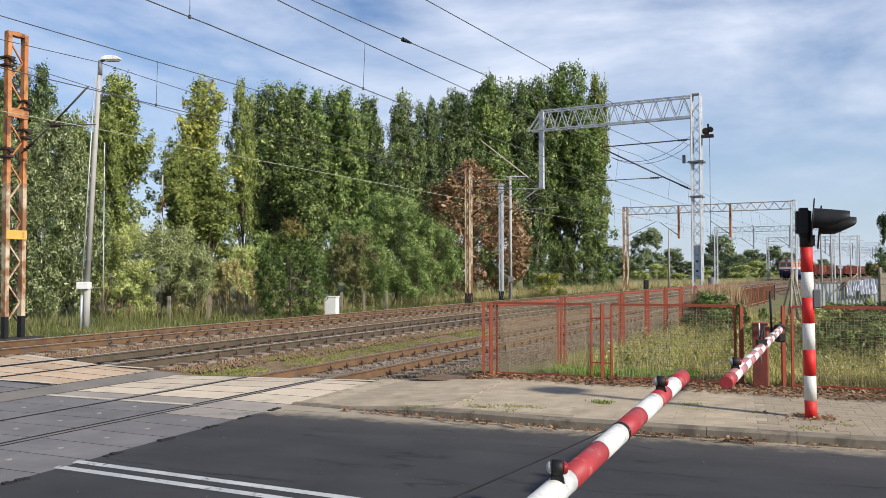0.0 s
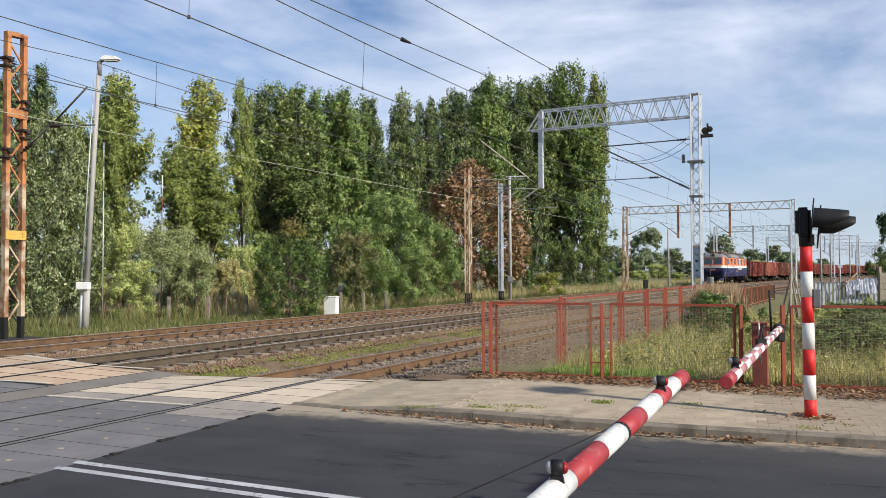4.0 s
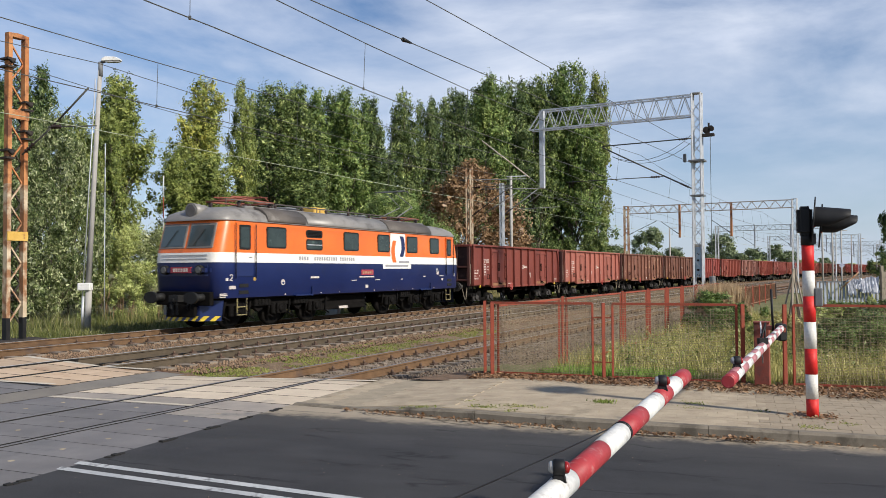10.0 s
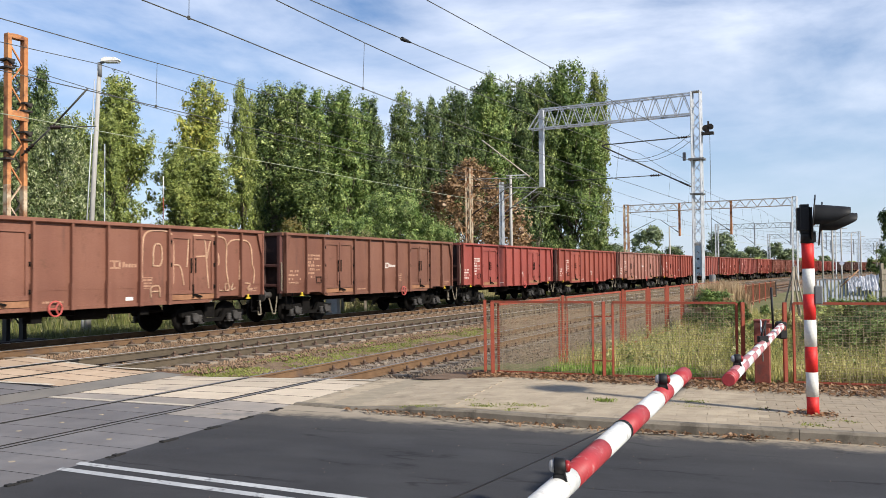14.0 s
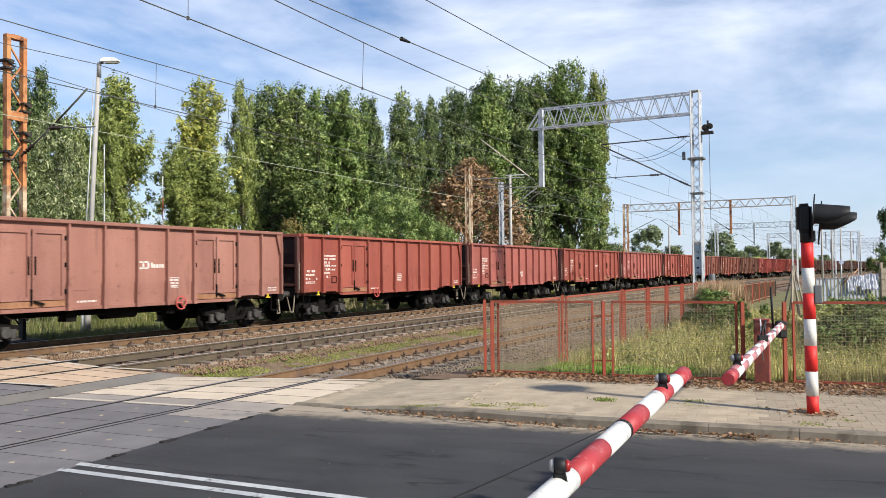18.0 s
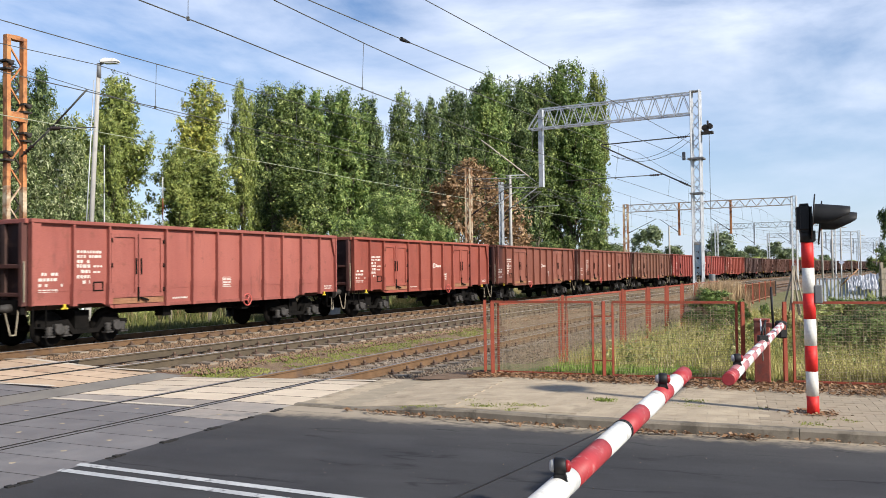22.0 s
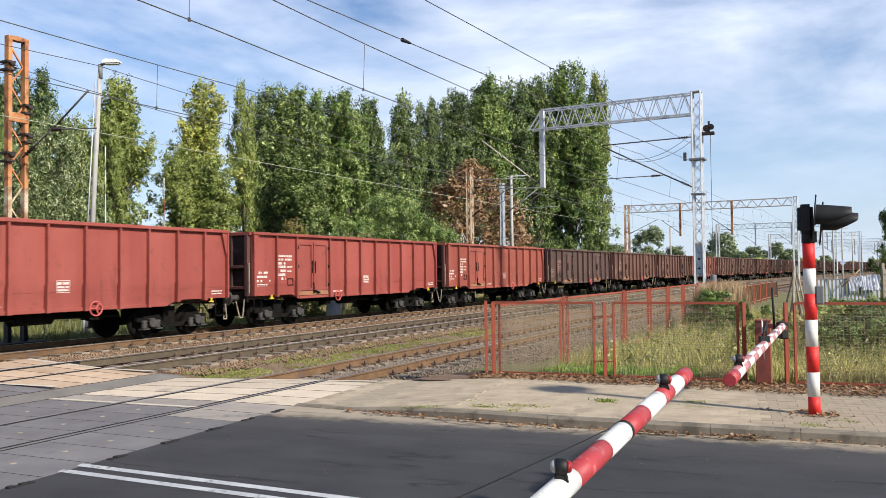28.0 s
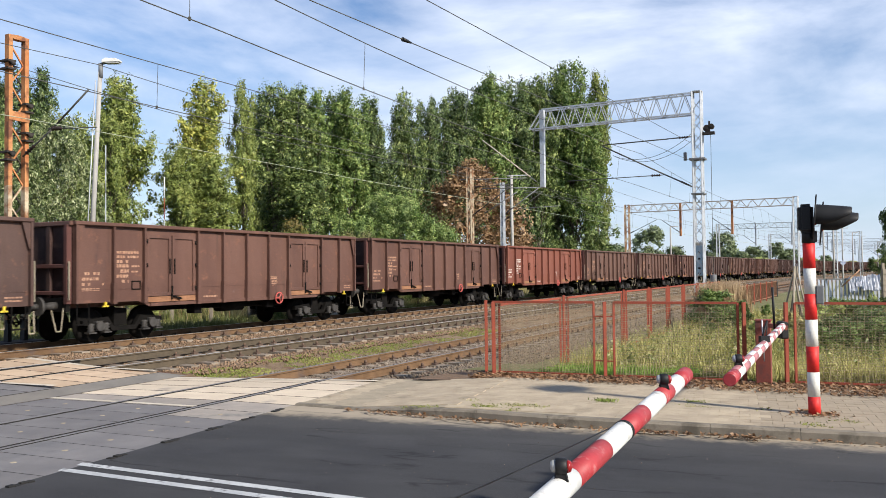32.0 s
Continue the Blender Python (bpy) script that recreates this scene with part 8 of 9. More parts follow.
def build_trees():
    P0 = (18.0, 2.6, 36000, 0.09)
    rows = [(-14, 100, 50, "leaf_dark", 62), (60, 104, 54, "leaf_dark", 46), (208, 124, 50, "leaf_fading", 64), (128, 195, 57, "leaf_fading", 44), (186, 190, 47, "leaf_fading", 40), (354, 132, 54, "leaf_yellow", 58), (318, 250, 50, "leaf_fading", 48), (372, 265, 51, "leaf_fading", 56), 
            (430, 138, 58, "leaf_fading", 32), (484, 143, 62, "leaf_poplar", 56), (520, 150, 64, "leaf_poplar", 54), (462, 165, 66, "leaf_poplar", 46), (556, 148, 66, "leaf_mid", 56), (618, 153, 68, "leaf_mid", 50), (655, 170, 70, "leaf_dark", 40), (716, 160, 74, "leaf_poplar", 40),
            (778, 170, 82, "leaf_dark", 40), (812, 155, 84, "leaf_dark", 46), (866, 130, 88, "leaf_mid", 50), (908, 140, 92, "leaf_dark", 48), (948, 133, 96, "leaf_poplar", 46), (1012, 104, 99, "leaf_mid", 52), (1056, 128, 101, "leaf_fading", 30), (975, 150, 104, "leaf_dark", 48), (1034, 200, 98, "leaf_mid", 46),
            (838, 150, 90, "leaf_dark", 48), (930, 142, 98, "leaf_poplar", 48), (984, 122, 101, "leaf_poplar", 42), (752, 178, 78, "leaf_dark", 36), (585, 160, 70, "leaf_dark", 46),
            (535, 260, 58, "leaf_poplar", 60), (660, 262, 70, "leaf_dark", 66)]
    words = {"leaf_dark": "tall dark green poplar in the row behind the tracks", "leaf_yellow": "tall poplar with yellowing crown behind the tracks", "leaf_fading": "tall olive green poplar just starting to yellow", "leaf_poplar": "tall green poplar in the row behind the tracks", "leaf_mid": "fresh green poplar in the row behind the tracks"}
    for i, (px, top, d, leaf, half) in enumerate(rows):
        x, y = at_view(px, d)
        h = (491 - top) / 1416 * d + 2.1
        plant("poplar", i % 4, x, y, h, half / 1416 * d / (2.6 * 1.0) * 18.0 / h, leaf, "poplar_tree", words[leaf], "tree", "poplar row", rot=i * 1.3, base=P0)
    R0 = (8.0, 3.2, 22000, 0.078)
    for i, (px, top, d, kind, leaf, wide, name, label) in enumerate([
            (100, 188, 40, "streamer", "leaf_silver", 0.66, "willow_tree", "broad silvery willow with pale wind-turned leaves"), (-34, 150, 42, "streamer", "leaf_mid", 0.55, "willow_tree", "tall green willow behind the rusty mast"), (36, 250, 38, "streamer", "leaf_silver", 0.8, "willow_tree", "broad silvery willow with pale wind-turned leaves"),
            (300, 388, 41, "willow", "leaf_pale", 1.05, "willow_bush", "pale silvery willow bush"), (215, 385, 43, "willow", "leaf_olive", 0.9, "willow_bush", "olive green willow bush in the undergrowth"), (345, 425, 40, "willow", "leaf_pale", 0.95, "willow_bush", "pale silvery willow bush"), (240, 450, 39, "bush", "leaf_olive", 1.1, "willow_bush", "thin olive bush with reddish stems"),
            (832, 281, 72, "dense", "leaf_brown", 1.2, "chestnut_tree", "russet brown dying chestnut tree"),
            (514, 384, 38.5, "dense", "leaf_autumn", 0.95, "rounded_tree", "small dense tree turning orange at the top"), (430, 425, 46, "bush", "leaf_olive", 0.7, "shrub_tree", "slender light green shrub"), (408, 452, 42, "bush", "leaf_straw", 0.9, "shrub_tree", "thin dry yellowish shrub"), (462, 462, 43, "bush", "leaf_straw", 0.8, "shrub_tree", "thin dry yellowish shrub"),
            (625, 372, 52, "bush", "leaf_mid", 0.85, "shrub_tree", "mid green bushy tree beside the track"), (700, 330, 54, "willow", "leaf_fresh", 0.95, "shrub_tree", "fresh green bushy tree blown by the wind"), (762, 385, 56, "willow", "leaf_fresh", 1.0, "shrub_tree", "mid green bushy tree beside the track"),
            (660, 425, 50, "willow", "leaf_fresh", 0.9, "shrub_tree", "leafy green bush beside the track"), (735, 430, 52, "willow", "leaf_fresh", 1.1, "shrub_tree", "leafy green bush beside the track"), (592, 425, 50, "bush", "leaf_fresh", 0.8, "shrub_tree", "leafy green bush under the poplars"), (625, 400, 47, "bush", "leaf_thin", 0.9, "shrub_tree", "thin browning young tree with bare stems"), (805, 430, 58, "bush", "leaf_mid", 1.0, "shrub_tree", "leafy green bush under the poplars"), (880, 440, 70, "bush", "leaf_poplar", 1.1, "shrub_tree", "leafy dark green bush under the poplars"),
            (927, 440, 78, "bush", "leaf_autumn", 0.8, "shrub_tree", "bush with orange autumn leaves"), (975, 480, 70, "bush", "leaf_yellow", 2.0, "shrub_tree", "low yellow-green bush by the track"), (1000, 415, 92, "bush", "leaf_poplar", 0.9, "shrub_tree", "leafy dark green bush under the poplars"), (1050, 405, 96, "bush", "leaf_poplar", 0.8, "shrub_tree", "leafy dark green bush under the poplars"), (955, 425, 88, "bush", "leaf_dark", 1.0, "shrub_tree", "leafy dark green bush under the poplars"), (1025, 440, 94, "bush", "leaf_dark", 1.2, "shrub_tree", "leafy dark green bush under the poplars"), (1075, 460, 100, "bush", "leaf_mid", 1.2, "shrub_tree", "leafy bush at the wood's edge"),
            (120, 440, 44, "bush", "leaf_dark", 1.3, "shrub_tree", "dark green undergrowth bush"), (20, 430, 42, "bush", "leaf_dark", 1.4, "shrub_tree", "dark green undergrowth bush"), (478, 400, 54, "bush", "leaf_fresh", 1.1, "shrub_tree", "fresh green undergrowth bush")]):
        x, y = at_view(px, d)
        h = (480 - top) / 1416 * d + 2.15
        plant(kind, i % 3, x, y, h, wide, leaf, name, label, "tree" if name.endswith("_tree") and kind != "bush" or name == "rounded_tree" else "bush", rot=i * 2.1 if kind not in ("willow", "streamer") else 0.25 * (i % 4), base=R0 if kind not in ("willow", "streamer") else (8.0, 3.2, 34000, 0.072))
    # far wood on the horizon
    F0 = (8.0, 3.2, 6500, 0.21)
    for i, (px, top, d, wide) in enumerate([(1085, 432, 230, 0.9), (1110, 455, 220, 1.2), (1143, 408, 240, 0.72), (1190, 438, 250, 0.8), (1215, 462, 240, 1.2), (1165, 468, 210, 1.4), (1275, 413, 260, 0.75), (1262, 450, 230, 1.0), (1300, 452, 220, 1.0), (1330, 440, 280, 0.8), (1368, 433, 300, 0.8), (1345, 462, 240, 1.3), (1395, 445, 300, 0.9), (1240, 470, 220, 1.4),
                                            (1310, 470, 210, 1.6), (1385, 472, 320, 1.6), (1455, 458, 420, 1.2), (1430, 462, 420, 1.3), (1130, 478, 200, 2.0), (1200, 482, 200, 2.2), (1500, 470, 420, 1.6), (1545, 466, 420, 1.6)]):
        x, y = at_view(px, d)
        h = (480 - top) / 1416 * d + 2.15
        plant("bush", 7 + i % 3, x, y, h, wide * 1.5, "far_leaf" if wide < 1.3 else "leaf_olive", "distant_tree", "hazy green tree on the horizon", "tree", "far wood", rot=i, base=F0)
    # yard plants at the roadside
    for i, (px, top, d, kind, leaf, wide, label) in enumerate([(1256, 512, 28, "bush", "leaf_mid", 1.6, "leafy green bush by the mast"), (1292, 528, 27, "bush", "leaf_mid", 1.4, "leafy green bush by the mast"), (1480, 552, 24, "bush", "leaf_poplar", 1.7, "low tangled green hedge"), (1540, 550, 22, "bush", "leaf_mid", 1.7, "low tangled green hedge"),
                                                               (1430, 578, 22, "bush", "leaf_olive", 1.5, "low tangled green hedge"), (1562, 440, 60, "bush", "leaf_poplar", 0.95, "rounded green bush beyond the shed"), (1615, 432, 60, "bush", "leaf_poplar", 1.1, "rounded green bush beyond the shed"), (1585, 345, 70, "round", "leaf_dark", 0.45, "dark conifer rising over the fence"), (1537, 517, 34, "bush", "leaf_olive", 0.42, "small bush before the barred gate"), (1350, 540, 30, "bush", "leaf_mid", 0.7, "weedy green bush in the yard")]):
        x, y = at_view(px, d)
        h = max(0.5, (480 - top) / 1416 * d + 2.15)
        plant(kind, 11 + i % 3, x, y, h, wide, leaf, "yard_bush" if kind == "bush" else "conifer_tree", label, "bush" if kind == "bush" else "tree", rot=i * 1.7, base=(8.0, 3.2, 9000, 0.125))

    r = np.random.default_rng(77)
    for i, (px, d, h, wide, leaf) in enumerate([(1272, 25, 0.8, 1.5, "leaf_mid"), (1345, 23, 0.6, 1.5, "leaf_olive"),
                                                 (1385, 24, 0.8, 1.5, "leaf_straw"), (1440, 19, 0.6, 1.6, "leaf_mid"), (1475, 20, 0.85, 1.5, "leaf_poplar"), (1505, 19, 0.75, 1.6, "leaf_mid"), (1535, 20, 0.9, 1.5, "leaf_poplar"), (1565, 19, 0.85, 1.5, "leaf_mid"), (1590, 20, 0.9, 1.6, "leaf_poplar"), (1420, 22, 0.7, 1.5, "leaf_straw"), (1455, 24, 1.0, 1.5, "leaf_olive"), (1520, 24, 1.1, 1.5, "leaf_poplar"), (1560, 24, 1.1, 1.5, "leaf_poplar"), (1490, 25, 1.1, 1.5, "leaf_mid")]):
        x, y = at_view(px, d)
        plant("bush", 11 + i % 3, x, y, h + 0.2, wide, leaf, "weed_clump", "%s weeds in the fenced yard" % ({"leaf_straw": "straggling straw-coloured", "leaf_olive": "tangled olive green"}.get(leaf, "leafy green")), "weeds", "weeds in the yard", rot=i * 2.3, base=(8.0, 3.2, 9000, 0.125), z=-0.34)


build_trees()


def blades(name, pts, h0, h1, w, rng, mat, lean=0.35, label="", cat="grass", per=5):
    """Tufts of narrow blades at the given points."""
    pts = np.repeat(np.array(pts, float), per, axis=0)
    n = len(pts)
    pts[:, :2] += rng.normal(size=(n, 2)) * 0.05
    h = h0 + (h1 - h0) * rng.random(n) ** 1.5
    a = rng.random(n) * 2 * np.pi
    d = np.c_[np.cos(a), np.sin(a), np.zeros(n)]
    b = rng.random(n) * 2 * np.pi
    ln = np.c_[np.cos(b), np.sin(b), np.zeros(n)] * (lean * h * rng.random(n))[:, None]
    up = np.c_[np.zeros(n), np.zeros(n), h]
    v = np.empty((n, 5, 3))
    ww = (w * (0.6 + 0.8 * rng.random(n)))[:, None]
    v[:, 0], v[:, 1] = pts - d * ww, pts + d * ww
    v[:, 2], v[:, 3] = pts + ln * 0.35 + up * 0.55 + d * ww * 0.7, pts + ln * 0.35 + up * 0.55 - d * ww * 0.7
    v[:, 4] = pts + ln + up
    f = np.arange(n * 5).reshape(n, 5)
    tri = np.concatenate([f[:, [0, 1, 2]], f[:, [0, 2, 3]], f[:, [3, 2, 4]]])
    me = bpy.data.meshes.new(name)
    me.vertices.add(n * 5)
    me.vertices.foreach_set("co", v.reshape(-1))
    me.loops.add(len(tri) * 3)
    me.loops.foreach_set("vertex_index", tri.reshape(-1).astype(np.int32))
    me.polygons.add(len(tri))
    me.polygons.foreach_set("loop_start", np.arange(0, len(tri) * 3, 3, dtype=np.int32))
    me.update(calc_edges=True)
    me.materials.append(mat)
    return tagged(new(name, me), label, cat, kind="stuff")


def strip(rng, n, s0, s1, l0, l1, z):
    s, la = s0 + (s1 - s0) * rng.random(n) ** 1.3, l0 + (l1 - l0) * rng.random(n)
    return [along(a, b, z) for a, b in zip(s, la)]


def lat_of(p):
    """Offset of a point from the far track."""
    q = p.xy + NRM * FAR
    s = q.dot(DIRV)
    best = min(range(-4, 5), key=lambda k: (along(s + 0.25 * k, q.dot(NRM)).xy - p.xy).length)
    a = along(s + 0.25 * best, 0.0)
    return (p.xy - a.xy).length


def build_grass():
    r = np.random.default_rng(5)
    blades("tall_grass", strip(r, 7600, 14, 110, -7.4, -3.7, Z_LAND), 0.06, 0.38, 0.012, r, M["grass_rough"], 0.9, label="tall green grass beyond the far track")
    blades("rough_weeds", strip(r, 900, 14, 34, -11, -7.5, Z_LAND), 0.2, 0.9, 0.011, r, M["grass_rough"], 0.7, label="dull green weeds under the bushes", cat="weeds")
    blades("dry_weeds", strip(r, 2600, 30, 95, -11, -6.2, Z_LAND), 0.3, 1.1, 0.009, r, M["grass_dry"], 0.6, label="tall dry weeds at the wood's edge", cat="weeds")
    blades("dry_grass", strip(r, 3000, 70, 200, -16, -4.2, Z_LAND), 0.3, 0.8, 0.03, r, M["grass_dry"], label="pale dry grass along the line")
    s = strip(r, 4200, 12.6, 27, 6.8, 8.8, -0.3)
    s = [Vector((p.x, p.y, float(np.interp(lat_of(p), [7.0, 7.9, 8.3], [-0.228, -0.343, -0.338])))) for p in s if noise.noise((p.x * 0.9, p.y * 0.9, 2.0)) + 0.5 * noise.noise((p.x * 3, p.y * 3, 5)) > -0.16]
    blades("moss_grass", s, 0.01, 0.04, 0.014, r, M["moss"], label="dull green moss and short grass between the tracks", per=7)
    yard = [on_road(-4.2 + 14 * a, 15.0 + 24 * b ** 1.4, -0.16 if b < 0.05 else (-0.28 if b < 0.18 else -0.4)) for a, b in zip(r.random(9000), r.random(9000))]
    yard = [p for p in yard if (p.xy + NRM * FAR).dot(NRM) > 13.75 + 0.00027 * (p.xy.dot(DIRV) + 3.6) ** 2]
    near = [on_road(-3.6 + 13 * a, 14.95 + 3.2 * b, -0.125 - 0.2 * max(0.0, b - 0.08)) for a, b in zip(r.random(8000), r.random(8000) ** 1.2)]
    near = [p for p in near if noise.noise((p.x * 0.8, p.y * 0.8, 7.0)) + 0.4 * noise.noise((p.x * 3, p.y * 3, 1)) > -0.14]
    far = [p for p in yard if p.xy.dot(RV) >= 16.6]
    blades("yard_grass", [p for p in near if p.xy.dot(RU) < 0.6 + 1.5 * noise.noise((p.x * 1.5, p.y * 1.5, 4.0))], 0.03, 0.13, 0.009, r, M["lawn"], label="green grass behind the mesh fence", per=6)
    for name, n, k, mat, label in (("yard_weeds", 200, 9000, "weed_pale", "fluffy pale weeds gone to seed in the yard"), ("yard_weeds", 200, 9000, "weed_green", "soft olive green weeds in the fenced yard")):
        c = [on_road(-3.2 + 13 * a, 16.4 + 9 * b, -0.2 + 0.35 * h) for a, b, h in zip(r.random(n), r.random(n), r.random(n))]
        c = [p for p in c if (p.xy + NRM * FAR).dot(NRM) > 14.1]
        q = [(0.24 + 0.2 * a, 0.24 + 0.2 * a, 0.16 + 0.2 * b) for a, b in zip(r.random(len(c)), r.random(len(c)))]
        me = leaf_cloud(name, c, q, k, 0.024, r, 0.7)
        me.materials.append(M[mat])
        tagged(new(name, me), label, "weeds", kind="stuff")
    blades("yard_dry_grass", far, 0.15, 0.7, 0.006, r, M["grass_yard"], 0.8, label="tall straw-coloured grass in the fenced yard", per=6)
    blades("yard_straw", [p for p in near if p.xy.dot(RU) > -0.6], 0.06, 0.34, 0.007, r, M["grass_yard"], 0.9, label="low straw-coloured grass behind the mesh fence", per=5)
    blades("yard_green_weeds", far[1::2], 0.12, 0.5, 0.008, r, M["grass_green"], 0.8, label="green weeds among the dry grass", cat="weeds", per=3)
    px = 165 + 330 * r.random(150)
    dd = 38 + 6 * r.random(150)
    blades("dry_stems", [Vector(((a - 784) / 1416 * b, b, Z_LAND)) for a, b in zip(px, dd)], 1.0, 2.4, 0.01, r, M["reed"], 0.25, "thin reddish dry stems in the undergrowth", "stems", per=3)
    # dry reddish reeds beside the mast
    x, y = at_view(1272, 31.0)
    pts = [Vector((x - 0.75 + 1.5 * a, y + 0.4 * b, -0.42)) for a, b in zip(r.random(1500), r.normal(size=1500))]
    blades("dry_reeds", pts, 0.6, 1.9, 0.017, r, M["reed_tan"], 0.25, "tall tan dry reeds beside the mast", "reeds", per=7)
    blades("kerb_weeds", [on_road(-1.9 + 0.2 * a, 11.6 + 0.15 * b, Z_PAVE) for a, b in zip(r.random(50), r.random(50))], 0.015, 0.045, 0.008, r, M["grass_green"], label="tuft of green weeds between paving blocks", cat="weeds")
    tufts = []
    for _ in range(14):
        u, v, n = -4.4 + 6.5 * r.random(), 10.45 + 1.6 * r.random() ** 1.5, int(6 + 16 * r.random())
        tufts += [on_road(u + 0.3 * (a - 0.5), round((v - 10.345) / 0.2) * 0.2 + 10.345 + 0.03 * (b - 0.5) + (0.1 * (c > 0.7)), pave_z(u)) for a, b, c in zip(r.random(n), r.random(n), r.random(n))]
    blades("joint_moss", tufts, 0.006, 0.02, 0.01, r, M["moss"], label="dull moss in the joints of the pavement", cat="moss")


M["grass_rough"] = leaf_mat("rough_grass", (0.06, 0.078, 0.021), (0.145, 0.155, 0.047), (0.36, 0.31, 0.145))
M["grass_yard"] = leaf_mat("seeding_grass", (0.23, 0.225, 0.062), (0.47, 0.42, 0.145), (0.66, 0.56, 0.29))
M["weed_pale"] = leaf_mat("pale_weed", (0.19, 0.185, 0.068), (0.34, 0.32, 0.13), (0.5, 0.45, 0.26))
M["weed_green"] = leaf_mat("soft_weed", (0.09, 0.125, 0.032), (0.19, 0.23, 0.065), (0.3, 0.32, 0.12))
M["lawn"] = leaf_mat("lush_grass", (0.13, 0.23, 0.038), (0.24, 0.34, 0.068), (0.38, 0.41, 0.13))
M["reed_tan"] = leaf_mat("tan_reed", (0.27, 0.18, 0.1), (0.42, 0.3, 0.175), (0.54, 0.42, 0.27))
M["reed"] = leaf_mat("reddish_reed", (0.2, 0.12, 0.065), (0.34, 0.22, 0.13), (0.46, 0.33, 0.21))
build_grass()


def flat_leaves(name, pts, size, rng, mat, label):
    bm_v, tri = [], []
    n = len(pts)
    p = np.array(pts, float)
    a = rng.random(n) * 6.283
    t = np.c_[np.cos(a), np.sin(a), 0.35 * rng.normal(size=n)]
    b = np.c_[-np.sin(a), np.cos(a), 0.35 * rng.normal(size=n)]
    s = (size * (0.5 + 0.9 * rng.random(n)))[:, None]
    v = np.empty((n, 4, 3))
    up = np.array([0, 0, 1.0])
    v[:, 0], v[:, 2] = p - t * s, p + t * s
    v[:, 1], v[:, 3] = p - b * s * 0.6 + up * s * 0.3, p + b * s * 0.6 + up * s * 0.3
    v[:, :, 2] += 0.01
    f = np.arange(n * 4).reshape(n, 4)
    tri = np.concatenate([f[:, [0, 1, 2]], f[:, [0, 2, 3]]])
    me = bpy.data.meshes.new(name)
    me.vertices.add(n * 4)
    me.vertices.foreach_set("co", v.reshape(-1))
    me.loops.add(len(tri) * 3)
    me.loops.foreach_set("vertex_index", tri.reshape(-1).astype(np.int32))
    me.polygons.add(len(tri))
    me.polygons.foreach_set("loop_start", np.arange(0, len(tri) * 3, 3, dtype=np.int32))
    me.update(calc_edges=True)
    me.materials.append(mat)
    return tagged(new(name, me), label, "leaves", kind="stuff")


def build_litter():
    r = np.random.default_rng(9)
    n = 12500
    u = -4.6 + 14 * r.random(n)
    low = 13.75 - 0.7 * np.clip((u + 4.3) / 5, 0, 1)
    v = low + (14.6 - low) * r.random(n) ** 0.9 + 0.1 * r.normal(size=n)
    flat_leaves("leaf_litter", [on_road(a, b, (Z_PAVE if b < 13.72 else -0.1) + 0.03 * r.random()) for a, b in zip(u, v)], 0.033, r, M["litter"], "brown fallen leaves along the fence")
    pts = []
    for cu, n, w in ((-4.6, 90, 0.5), (-4.2, 60, 0.6), (-2.6, 110, 0.5), (-1.2, 150, 0.25), (-0.6, 60, 0.5), (0.05, 110, 0.16), (1.2, 40, 0.4), (-3.4, 60, 0.5), (2.6, 80, 0.3)):
        for _ in range(n):
            q = max(-5.3, cu + w * r.normal())
            pts.append(on_road(q, 10.12 + kerb_bend(q) - abs(0.07 * r.normal()), Z_ROAD + 0.01 + 0.03 * r.random()))
    flat_leaves("gutter_leaves", pts, 0.028, r, M["litter"], "brown leaves gathered in the gutter")
    pts = [on_road(0.9 + 0.2 * r.normal(), 11.35 + 0.14 * r.normal(), Z_PAVE + 0.005) for _ in range(110)]
    flat_leaves("scattered_leaves", pts, 0.03, r, M["litter"], "few brown leaves round the signal base")


build_litter()


